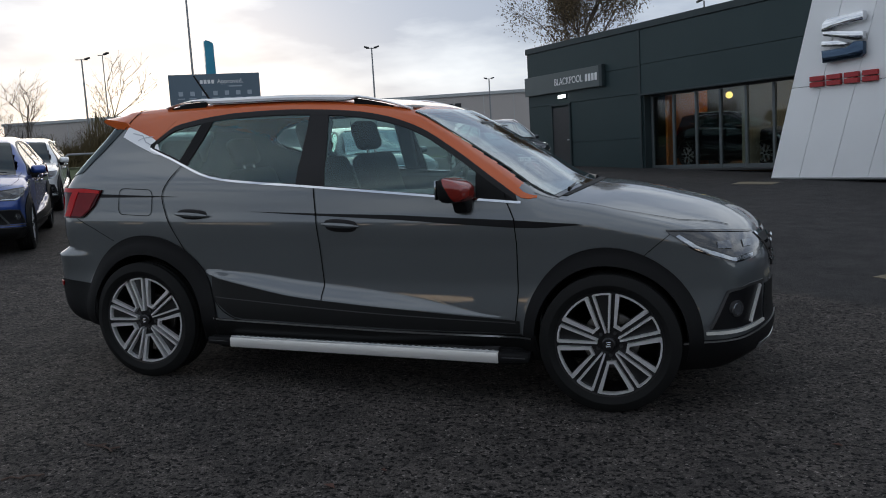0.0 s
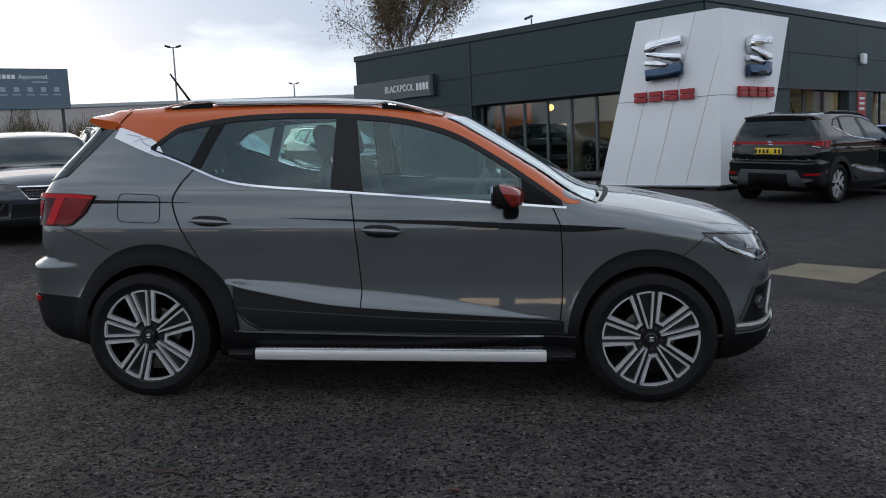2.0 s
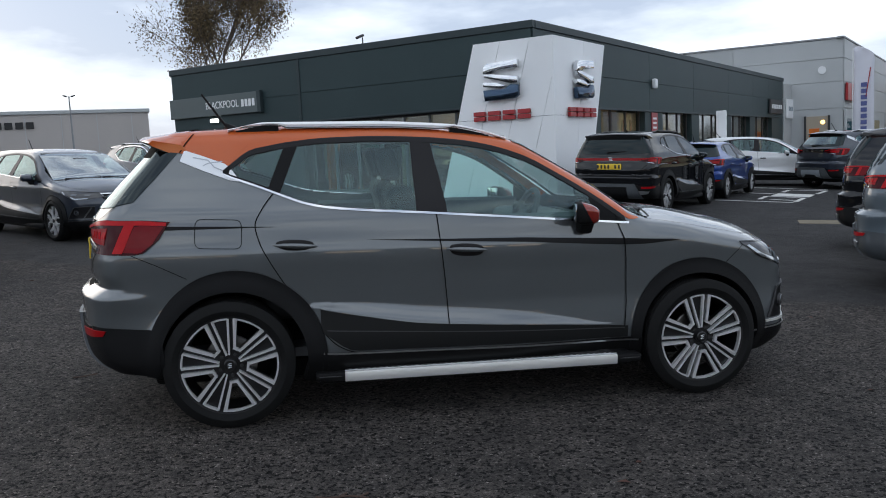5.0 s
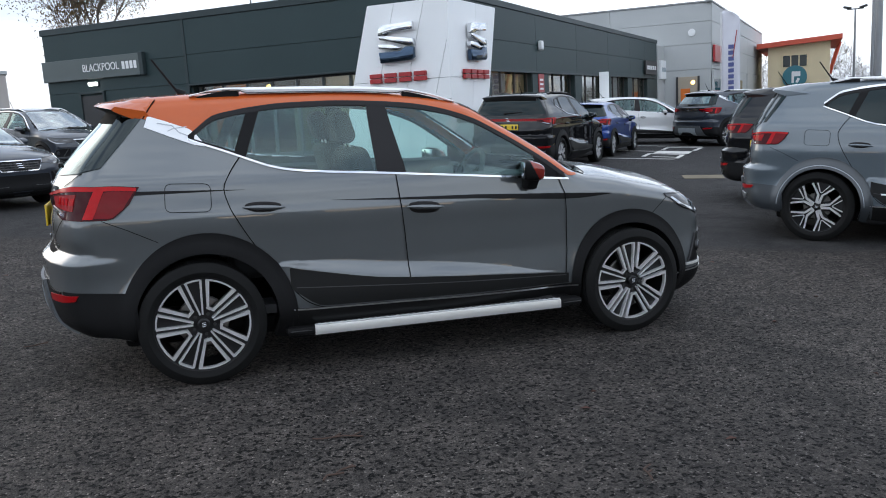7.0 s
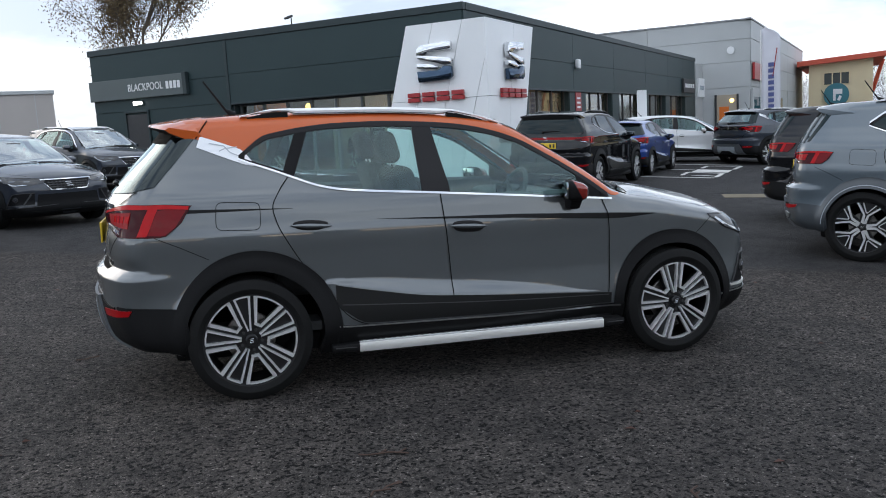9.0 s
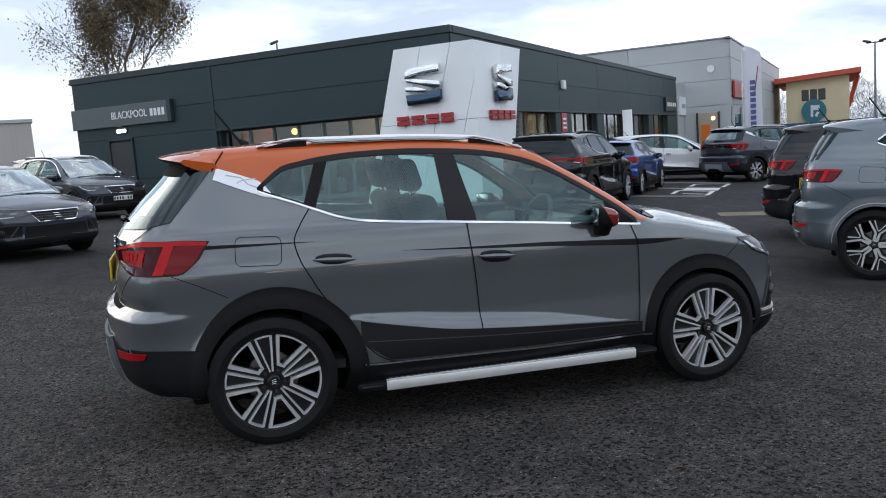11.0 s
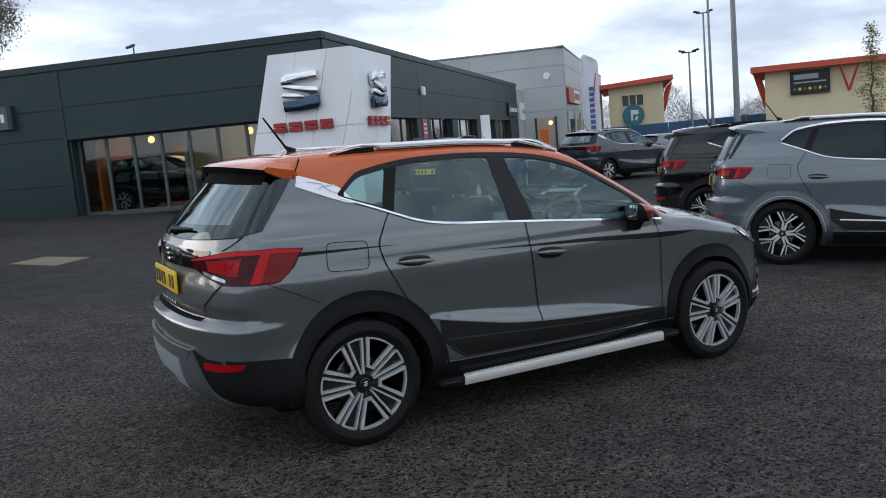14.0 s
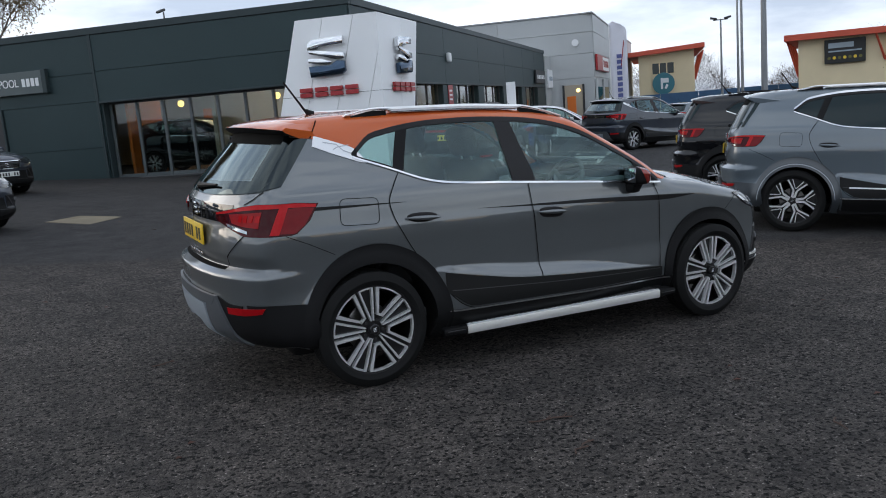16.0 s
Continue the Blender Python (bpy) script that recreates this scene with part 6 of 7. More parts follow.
for x0, x1 in ((-5.8, -4.45), (-3.35, 0.0)):
    for z0, z1 in ((-0.2, 1.25), (1.25, 2.60)):
        part("panel", box_bm(((x0 + x1) / 2, -0.018, (z0 + z1) / 2), (x1 - x0 - 0.012, 0.035, z1 - z0 - 0.012), FRONT, 0.004), CLAD_DARK, WALL_FRONT)
BULK = tagged(empty("bulkhead_lamp", Matrix.Translation(FRONT @ Vector((-3.75, -0.06, 2.84)))), "small white lit bulkhead lamp over the door", "lamp")
part("base", box_bm((0, 0, 0), (0.42, 0.08, 0.15), FRONT.to_3x3().to_4x4(), 0.02, 2), CLAD_TRIM, BULK)
part("diffuser", box_bm((0, -0.05, 0), (0.38, 0.04, 0.11), FRONT.to_3x3().to_4x4(), 0.015, 2), COOL_BULB, BULK)
NAME = tagged(empty("name_board"), "long grey name board with white lettering on the dark wall", "sign")
part("board", box_bm((-3.72, -0.10, 3.33), (4.25, 0.10, 0.66), FRONT, 0.008), SIGN_GREY, NAME)
part("board_end", box_bm((-1.62, -0.12, 3.33), (0.16, 0.15, 0.70), FRONT, 0.01), CLAD_TRIM, NAME)
flat = FRONT @ Matrix.Translation((-3.25, -0.156, 3.33)) @ Matrix.Rotation(radians(90), 4, "X")
lettering("lettering", "BLACKPOOL", 0.335, 0.006, flat @ Matrix.Translation((-0.06, 0, 0)) @ Matrix.Diagonal((0.80, 1.0, 1, 1)), WHITE_PRINT, NAME)
for k in range(4):
    part("word_bar", box_bm((-2.36 + 0.16 * k, -0.156, 3.33), (0.115, 0.012, 0.235), FRONT, 0.004), WHITE_PRINT, NAME)

# wall lamps, floodlight on the parapet, small signs
for x, z in ((8.9, 3.45),):
    ob = tagged(empty("wall_floodlight", Matrix.Translation(FLANK @ Vector((x, -0.12, z)))), "white floodlight fixed on the dark side wall", "lamp")
    part("housing", box_bm((0, 0, 0), (0.26, 0.16, 0.34), FLANK.to_3x3().to_4x4(), 0.05, 3), WHITE_PRINT, ob)
    part("bracket", box_bm((0, 0.08, 0), (0.10, 0.08, 0.12), FLANK.to_3x3().to_4x4(), 0.01), STEEL_DARK, ob)
ob = tagged(empty("roof_floodlight", Matrix.Translation(FRONT @ Vector((2.45, 0.12, 4.70)))), "small black floodlight on the parapet", "lamp")
part("stem", add_rod(bmesh.new(), (0, 0, 0), (0, 0, 0.20), 0.02), STEEL_DARK, ob)
part("head", box_bm((0, 0, 0.24), (0.22, 0.20, 0.07), Matrix.Rotation(radians(25), 4, "Z") @ Matrix.Rotation(radians(-22), 4, "Y"), 0.02), STEEL_DARK, ob)
ob = tagged(empty("red_notice"), "red and white notice on the pier", "sign")
part("board", box_bm((9.0, -0.05, 2.05), (0.62, 0.02, 0.80), FLANK, 0.004), SIGN_RED, ob)
for z in (2.24, 2.08, 1.92):
    part("print_bar", box_bm((9.0, -0.064, z), (0.36, 0.008, 0.07), FLANK), WHITE_PRINT, ob)
ob = tagged(empty("fascia_sign"), "dark projecting sign at the end of the wall", "sign")
part("board", box_bm((27.9, -0.12, 3.05), (3.0, 0.10, 0.75), FLANK, 0.01), STEEL_DARK, ob)
for k in range(5):
    part("print_bar", box_bm((26.9 + 0.5 * k, -0.176, 3.05), (0.34, 0.01, 0.22), FLANK), WHITE_PRINT, ob)

# ---- leaning white entrance tower ----
def clip_poly(poly, a, b, c):
    """The part of a flat outline where a x + b z <= c."""
    out = []
    for (x0, z0), (x1, z1) in zip(poly, poly[1:] + poly[:1]):
        d0, d1 = a * x0 + b * z0 - c, a * x1 + b * z1 - c
        if d0 <= 0:
            out.append((x0, z0))
        if d0 * d1 < 0:
            t = d0 / (d0 - d1)
            out.append((x0 + t * (x1 - x0), z0 + t * (z1 - z0)))
    return out


TOWER = tagged(empty("entrance_tower"), "white panelled leaning entrance tower with chrome emblem and red letters", "tower")
T_LEFT = axis_pose((5.07, 15.02), SHOP_ANG)
MID = T_LEFT @ Vector((2.13, 0, 0))
T_RIGHT = axis_pose((MID.x, MID.y), SIDE_ANG)
LEAN_L, BASE_Z, TIP_Z, JOINT_Z = 0.285, 0.14, 3.99, 2.13
left_face = [(-1.10, BASE_Z), (2.13, BASE_Z), (2.13, TIP_Z), (0.0, TIP_Z)]
right_face = [(0.0, BASE_Z), (1.88, BASE_Z), (3.05, TIP_Z), (0.0, TIP_Z)]


def tower_panels(outline, m, cuts, lean):
    bounds = [-9.0] + cuts + [9.0]
    for z0, z1 in ((0.0, JOINT_Z), (JOINT_Z, 9.0)):
        row = clip_poly(clip_poly(outline, 0, 1, z1 - 0.006), 0, -1, -(z0 + 0.006))
        for a, b in zip(bounds, bounds[1:]):
            poly = clip_poly(clip_poly(row, 1, -lean, b - 0.006), -1, lean, -(a + 0.006))
            if len(poly) > 2:
                part("panel", prism(poly, 0.05, m), CLAD_WHITE, TOWER)


tower_panels(left_face, T_LEFT, [-0.36 - BASE_Z * LEAN_L, 0.44 - BASE_Z * LEAN_L, 1.26 - BASE_Z * LEAN_L], LEAN_L)
tower_panels(right_face, T_RIGHT, [0.95], 0.20)
core = bmesh.new()
low = [T_LEFT @ Vector((-1.04, 0.055, BASE_Z - 0.06)), T_LEFT @ Vector((2.075, 0.055, BASE_Z - 0.06)), T_RIGHT @ Vector((1.82, 0.055, BASE_Z - 0.06)), T_LEFT @ Vector((-0.6, 1.5, BASE_Z - 0.06))]
high = [T_LEFT @ Vector((0.06, 0.055, TIP_Z - 0.03)), T_LEFT @ Vector((2.075, 0.055, TIP_Z - 0.03)), T_RIGHT @ Vector((2.98, 0.055, TIP_Z - 0.03)), T_LEFT @ Vector((0.5, 1.9, TIP_Z - 0.03))]
vb, vt = [core.verts.new(p) for p in low], [core.verts.new(p) for p in high]
core.faces.new(vb[::-1])
core.faces.new(vt)
for i in range(4):
    core.faces.new((vb[i], vb[(i + 1) % 4], vt[(i + 1) % 4], vt[i]))
part("core", core, GALV, TOWER)
foot = bmesh.new()
for x in (-0.7, 0.5, 1.8):
    add_box(foot, (x, 0.35, -0.05), (0.35, 0.4, 0.30), T_LEFT, 0.02)
part("footing", foot, CONCRETE, TOWER)
part("plinth_strip", box_bm((0.52, -0.012, BASE_Z - 0.012), (3.22, 0.03, 0.05), T_LEFT, 0.006), SATIN, TOWER)


def tower_sign(m, cx, cz, w, h, letters_z, lw):
    """A bold chrome mark of slanting strokes, navy at its foot, over a row of red bars."""
    strokes = (([(0.0, 0.70), (0.02, 0.87), (0.13, 0.96), (1.0, 1.0), (1.0, 0.80), (0.34, 0.76), (0.26, 0.70)], CHROME),
               ([(0.0, 0.69), (0.27, 0.68), (1.0, 0.57), (1.0, 0.42), (0.80, 0.40), (0.40, 0.52), (0.05, 0.60)], CHROME),
               ([(0.0, 0.49), (0.0, 0.37), (0.50, 0.31), (0.66, 0.36), (0.38, 0.46)], CHROME),
               ([(0.0, 0.28), (0.62, 0.28), (0.78, 0.38), (1.0, 0.36), (1.0, 0.10), (0.90, 0.03), (0.03, 0.0)], DARK_CHROME))
    for poly, mat in strokes:
        out = [(cx + (u - 0.5) * w, cz + (v - 0.5) * h) for u, v in poly]
        part("emblem_stroke", prism(out, 0.13, m @ Matrix.Translation((0, -0.17, 0)), 0.012), mat, TOWER)
    for k in range(4):
        x0 = cx - lw / 2 + lw * k / 4
        wd = lw / 4 * 0.80
        for dz in (-0.062, 0.062):
            part("red_bar", box_bm((x0 + wd / 2, -0.06, letters_z + dz), (wd, 0.08, 0.105), m, 0.008), SIGN_RED, TOWER)


tower_sign(T_LEFT, 0.79, 3.04, 0.94, 0.94, 2.21, 1.62)
tower_sign(T_RIGHT, 1.47, 3.02, 0.98, 0.96, 2.21, 1.62)

# ---- grey retail building beyond ----
GREY_C = (31.6, 36.6)
G_LEFT, G_RIGHT = axis_pose(GREY_C, SHOP_ANG), axis_pose(GREY_C, SIDE_ANG)
GREY = tagged(empty("retail_building"), "light grey clad retail shed with shop doors", "building")
bm = box_bm((-9.2, 0.15, 2.6), (18.0, 0.29, 8.4), G_LEFT)
part("wall", bm, CLAD_GREY, GREY)
part("wall", box_bm((17.15, 0.15, 2.6), (34.3, 0.29, 8.4), G_RIGHT), CLAD_GREY, GREY)
pts = [G_LEFT @ Vector((-18, 0.1, 0)), G_LEFT @ Vector((-0.2, 0.2, 0)), G_RIGHT @ Vector((34.0, 0.2, 0)), G_RIGHT @ Vector((34.0, 18.0, 0))]
part("roof", slab(pts, 6.55, 6.70), CLAD_GREY, GREY)
part("roof_cap", box_bm((-9.0, 0.1, 6.83), (18.1, 0.36, 0.10), G_LEFT, 0.01), GALV, GREY)
part("roof_cap", box_bm((17.0, 0.1, 6.83), (34.6, 0.36, 0.10), G_RIGHT, 0.01), GALV, GREY)
for z0, z1 in ((-1.4, 2.9), (2.9, 4.4), (4.4, 5.7), (5.7, 6.78)):
    for x0, x1 in ((-18.0, -12.0), (-12.0, -6.0), (-6.0, 0.0)):
        part("panel", box_bm(((x0 + x1) / 2, -0.02, (z0 + z1) / 2), (x1 - x0 - 0.03, 0.04, z1 - z0 - 0.03), G_LEFT, 0.004), CLAD_GREY, GREY)
    for k in range(5):
        x0 = k * 6.86
        if z0 < 0 and k < 3:
            continue
        part("panel", box_bm((x0 + 3.43, -0.02, (z0 + z1) / 2), (6.83, 0.04, z1 - z0 - 0.03), G_RIGHT, 0.004), CLAD_GREY, GREY)
# cream and orange panels paint the warm light inside the doorway
door = part("shop_door", box_bm((-1.35, -0.06, 1.0), (1.25, 0.06, 3.0), G_LEFT, 0.01), SHOP_WALL, GREY, "shop doorway with its warm inside light painted on flat panels")
part("door_display", box_bm((-1.50, -0.095, 0.7), (0.55, 0.03, 2.2), G_LEFT, 0.01), SHOP_ORANGE, door)
part("door_frame", box_bm((-1.98, -0.10, 1.0), (0.12, 0.10, 3.05), G_LEFT, 0.01), STEEL_DARK, door)
part("door_frame", box_bm((-0.72, -0.10, 1.0), (0.12, 0.10, 3.05), G_LEFT, 0.01), STEEL_DARK, door)
part("door_lamp", add_rod(bmesh.new(), G_LEFT @ Vector((-1.05, -0.11, 2.15)), G_LEFT @ Vector((-1.05, -0.09, 2.15)), 0.12, 0.12, 14), BULB, door)
for k in range(4):
    part("shop_window", box_bm((2.2 + 4.2 * k, -0.06, 0.8), (3.4, 0.06, 3.0), G_RIGHT, 0.01), PRIVACY, GREY)
    part("pilaster", box_bm((0.25 + 4.2 * k, -0.08, 0.8), (0.45, 0.12, 4.0), G_RIGHT, 0.01), CLAD_GREY, GREY)
sign = part("shop_sign", box_bm((3.6, -0.16, 3.80), (7.0, 0.14, 1.0), G_RIGHT, 0.02), SIGN_RED, GREY, "red and white shop sign")
part("print_bar", box_bm((5.1, -0.24, 3.80), (3.8, 0.02, 0.86), G_RIGHT), WHITE_PRINT, sign)
for k in range(4):
    part("print_bar", box_bm((3.8 + 0.85 * k, -0.255, 3.80), (0.6, 0.02, 0.42), G_RIGHT), SIGN_RED, sign)
part("wall_lamp", add_rod(bmesh.new(), G_LEFT @ Vector((-1.1, -0.12, 5.1)), G_LEFT @ Vector((-1.1, 0, 5.1)), 0.22, 0.22, 16), WHITE_PRINT, GREY)
LOW = tagged(empty("link_building"), "pale grey low link block with a white sign", "building")
part("wall", box_bm((31.2, 2.0, 1.4), (2.4, 4.2, 6.0), FLANK, 0.02), CLAD_GREY, LOW)
part("sign_board", box_bm((31.3, -0.16, 3.0), (1.9, 0.10, 1.1), FLANK, 0.01), CLAD_WHITE, LOW)
for k in range(3):
    part("print_bar", box_bm((30.85 + 0.4 * k, -0.22, 3.0), (0.28, 0.01, 0.25), FLANK), FADED_PRINT, LOW)

# ---- cream buildings with red roofs ----
def cream_block(name, p, ang, length, depth, eave, rise, label):
    m = axis_pose(p, ang)
    g = lot_z(*p) - 0.6
    b = tagged(empty(name), label, "building")
    part("wall", box_bm((length / 2, depth / 2, (g + eave) / 2), (length, depth, eave - g), m, 0.02), YELLOW_WALL, b)
    prof = [(-0.9, eave - 0.1), (length + 0.9, eave + rise - 0.1), (length + 0.9, eave + rise + 0.32), (-0.9, eave + 0.32)]
    part("roof", prism(prof, depth + 1.8, m @ Matrix.Translation((0, -0.9, 0)), 0.0), RED_TRIM, b)
    part("fill", prism([(0.0, eave - 0.02), (length, eave - 0.02), (length, eave + rise - 0.05), (0.0, eave + 0.02)], depth - 0.02, m @ Matrix.Translation((0, 0.01, 0)), 0.0), YELLOW_WALL, b)
    return b, m


YEL1, m1 = cream_block("office_block", (51.5, 54.9), -43.0, 5.0, 16.0, 5.15, 0.35, "cream office block with a red overhanging roof")
win = part("window", box_bm((2.2, -0.03, 3.85), (2.0, 0.06, 0.95), m1, 0.02), PRIVACY, YEL1)
for x in (1.2, 1.87, 2.53, 3.2):
    part("window_bar", box_bm((x, -0.08, 3.85), (0.09, 0.05, 1.05), m1), YELLOW_WALL, win)
disc = part("round_sign", add_rod(bmesh.new(), m1 @ Vector((2.2, -0.25, 2.45)), m1 @ Vector((2.2, -0.02, 2.45)), 1.0, 1.0, 36), SIGN_TEAL, YEL1, "round teal sign with a white mark")
part("sign_mark", box_bm((2.05, -0.28, 2.45), (0.20, 0.03, 1.0), m1, 0.01), WHITE_PRINT, disc)
part("sign_mark", box_bm((2.40, -0.28, 2.72), (0.52, 0.03, 0.42), m1, 0.01), WHITE_PRINT, disc)
part("sign_mark", box_bm((2.45, -0.28, 2.15), (0.22, 0.03, 0.42), m1 @ Matrix.Translation((2.45, 0, 2.15)) @ Matrix.Rotation(radians(25), 4, "Y") @ Matrix.Translation((-2.45, 0, -2.15)), 0.01), WHITE_PRINT, disc)
for k in range(4):
    part("roof_strut", add_rod(bmesh.new(), m1 @ Vector((5.05, 0.8 + 3.2 * k, 2.6)), m1 @ Vector((5.8, 0.4 + 3.2 * k, 5.2)), 0.10, 0.10, 6), RED_TRIM, YEL1)

YEL2, m2 = cream_block("trade_building", (49.3, 35.6), -54.0, 16.0, 14.0, 4.55, -0.15, "cream trade building with a red roof edge and dark sign")
board = part("sign_board", box_bm((3.0, -0.20, 3.45), (2.6, 0.12, 1.65), m2, 0.02), INK, YEL2, "dark sign with a row of coloured dots")
part("print_bar", box_bm((2.75, -0.275, 3.85), (1.6, 0.02, 0.35), m2), FADED_PRINT, board)
part("print_bar", box_bm((3.0, -0.275, 3.45), (2.1, 0.02, 0.10), m2), FADED_PRINT, board)
for k in range(7):
    part("sign_dot", add_rod(bmesh.new(), m2 @ Vector((2.0 + 0.33 * k, -0.275, 3.0)), m2 @ Vector((2.0 + 0.33 * k, -0.26, 3.0)), 0.11, 0.11, 12), YELLOW_PLATE if k % 2 else LEAF_GREEN, board)
for k in range(4):
    part("roof_strut", add_rod(bmesh.new(), m2 @ Vector((-0.05, 1.5 + 3.2 * k, 1.9)), m2 @ Vector((-0.8, 1.0 + 3.2 * k, 4.6)), 0.10, 0.10, 6), RED_TRIM, YEL2)
    part("window", box_bm((-0.03, 2.6 + 3.2 * k, 3.2), (0.06, 1.4, 0.9), m2, 0.01), PRIVACY, YEL2)
part("roof_strut", add_rod(bmesh.new(), m2 @ Vector((5.5, -0.1, 2.6)), m2 @ Vector((4.9, -0.7, 4.4)), 0.08, 0.08, 6), RED_TRIM, YEL2)
part("roof_strut", add_rod(bmesh.new(), m2 @ Vector((5.5, -0.1, 2.6)), m2 @ Vector((6.1, -0.7, 4.4)), 0.08, 0.08, 6), RED_TRIM, YEL2)
FENCE = tagged(empty("hoarding"), "blue painted sheet hoarding", "fence")
mf = axis_pose((46.5, 51.5), -43)
for k in range(6):
    part("sheet", box_bm((1.6 + 3.2 * k, 0, 0.2), (3.16, 0.06, 2.6), mf, 0.01), BLUE_SHEET, FENCE)

# ---- posts, lamps, flags ----
def lamp_post(x, y, height, heads, label, r=0.09, heading=0.0):
    ob = tagged(empty("lamp_post", pose(x, y, lot_z(x, y), 0, 0, heading)), label, "lamp post")
    part("column", add_rod(bmesh.new(), (0, 0, -0.05), (0, 0, height), r, r * 0.55, 12), GALV, ob)
    part("base_plate", box_bm((0, 0, 0.02), (r * 4.5, r * 4.5, 0.04), None, 0.008), GALV, ob)
    if heads:
        part("crossbar", box_bm((0, 0, height - 0.05), (0.9, 0.06, 0.06), None, 0.01), STEEL_DARK, ob)
        for s in heads:
            part("lamp_head", box_bm((0, 0, 0), (0.44, 0.30, 0.12), Matrix.Translation((s * 0.42, 0.0, height + 0.05)) @ Matrix.Rotation(radians(-14 * s), 4, "Y"), 0.03, 2), STEEL_DARK, ob)
    return ob


lamp_post(19.1, 12.8, 9.5, (), "thick galvanised steel column beside the parked cars", 0.105)
lamp_post(32.0, 25.2, 11.0, (), "tall slim galvanised column", 0.085)
lamp_post(39.3, 33.4, 6.5, (-1, 1), "grey twin-headed car park lamp post", 0.09, -48)
lamp_post(43.0, 35.4, 9.4, (-1, 1), "tall twin-headed lighting column", 0.10, -48)
lamp_post(-24.4, 60.0, 8.7, (-1, 1), "twin-headed lamp post against the sky", 0.10, 20)
lamp_post(-43.6, 47.6, 8.0, (1,), "single-headed lamp post by the hedge", 0.10, 40)
lamp_post(-22.9, 92.0, 8.0, (-1, 1), "distant twin-headed lamp post", 0.12, 15)
lamp_post(-22.9, 32.4, 13.0, (), "tall slim dark flagpole", 0.07)
lamp_post(-60.0, 52.0, 8.0, (), "distant slim lighting column", 0.10)
lamp_post(-66.0, 50.0, 7.5, (), "distant slim lighting column", 0.10)
lamp_post(-46.3, 53.1, 9.0, (1,), "slim lighting column behind the trees", 0.07)


def feather_flag(x, y, height, width, drop, cloth, mark, label, heading):
    ob = tagged(empty("feather_flag", pose(x, y, lot_z(x, y), 0, 0, heading)), label, "flag")
    part("pole", add_rod(bmesh.new(), (0, 0, 0), (0, 0, height), 0.025, 0.015, 8), WHITE_PRINT, ob)
    n, m = 22, 7
    v = []
    for i in range(n):
        t = i / (n - 1)
        z = height - drop * t
        w = width * min(1.0, (t * 9 + 0.04) ** 0.55)
        for j in range(m):
            s = j / (m - 1)
            v.append((0.03 + w * s, 0.06 * math.sin(5 * t + 3 * s), z + 0.10 * s * (1 - t)))
    q = [(i * m + j, i * m + j + 1, (i + 1) * m + j + 1, (i + 1) * m + j) for i in range(n - 1) for j in range(m - 1)]
    me = mesh_of("cloth", v, q, [cloth])
    cl = part("cloth", me, None, ob)
    sol = cl.modifiers.new("thickness", "SOLIDIFY")
    sol.thickness = 0.006
    if mark:
        for k in range(8):
            z = height - drop * (0.93 - 0.072 * k)
            part("print_bar", box_bm((0.03 + width * 0.52, -0.085, z), (width * 0.30, 0.012, drop * 0.05), None, 0.004), FLAG_BLUE, ob)
        part("print_stroke", box_bm((0.03 + width * 0.72, -0.085, height - drop * 0.40), (width * 0.05, 0.012, drop * 0.34), Matrix.Translation((0.6, 0, height - drop * 0.4)) @ Matrix.Rotation(radians(8), 4, "Y") @ Matrix.Translation((-0.6, 0, -(height - drop * 0.4)))), SIGN_RED, ob)
    return ob


feather_flag(24.0, 25.9, 5.25, 0.78, 3.6, FLAG_WHITE, True, "white feather flag with dark blue print", -45)
fl = feather_flag(-30.8, 45.2, 8.2, 0.65, 2.5, FLAG_TEAL, False, "teal feather flag on a tall pole", 25)
WHITE_POST = tagged(empty("white_post", pose(15.1, 20.9, lot_z(15.1, 20.9))), "white upright marker post by the cars", "post")
part("panel", box_bm((0, 0, 1.25), (0.34, 0.06, 2.5), Matrix.Rotation(radians(-42), 4, "Z"), 0.01), CLAD_WHITE, WHITE_POST)

# ---- hoarding sign on the far side ----
BOARD = tagged(empty("roadside_sign"), "large slate blue roadside sign with pale lettering", "sign")
mb = Matrix.Translation((-14.93, 19.6, 0)) @ Matrix.Rotation(math.atan2(1.66, 2.57), 4, "Z")
part("board", box_bm((1.55, 0.06, 3.72), (3.1, 0.12, 1.30), mb, 0.01), SIGN_BLUE, BOARD)
for x in (0.25, 2.85):
    part("sign_post", box_bm((x, 0.16, 2.1), (0.10, 0.08, 3.4), mb, 0.01), STEEL_DARK, BOARD)
for k in range(4):
    part("word_bar", box_bm((1.10 + 0.13 * k, -0.006, 4.10), (0.095, 0.012, 0.13), mb), WHITE_PRINT, BOARD)
lettering("lettering", "Approved.", 0.21, 0.004, mb @ Matrix.Translation((2.08, -0.008, 4.10)) @ Matrix.Rotation(radians(90), 4, "X"), WHITE_PRINT, BOARD)
part("word_bar", box_bm((2.25, -0.006, 3.93), (0.45, 0.01, 0.05), mb), FADED_PRINT, BOARD)
for k in range(7):
    part("pictogram", box_bm((0.38 + 0.39 * k, -0.006, 3.70), (0.15, 0.01, 0.15), mb, 0.003), FADED_PRINT, BOARD)
    part("caption_bar", box_bm((0.38 + 0.39 * k, -0.006, 3.53), (0.24, 0.01, 0.035), mb), FADED_PRINT, BOARD)

# ---- beige shed on the skyline ----
SHED = tagged(empty("warehouse"), "long low beige warehouse with a dark roof edge", "building")
ms = axis_pose((-95.0, 88.0), 11.0)
part("wall", box_bm((40.0, 8.0, 4.6), (80.0, 16.0, 8.6), ms, 0.05), CLAD_BEIGE, SHED)
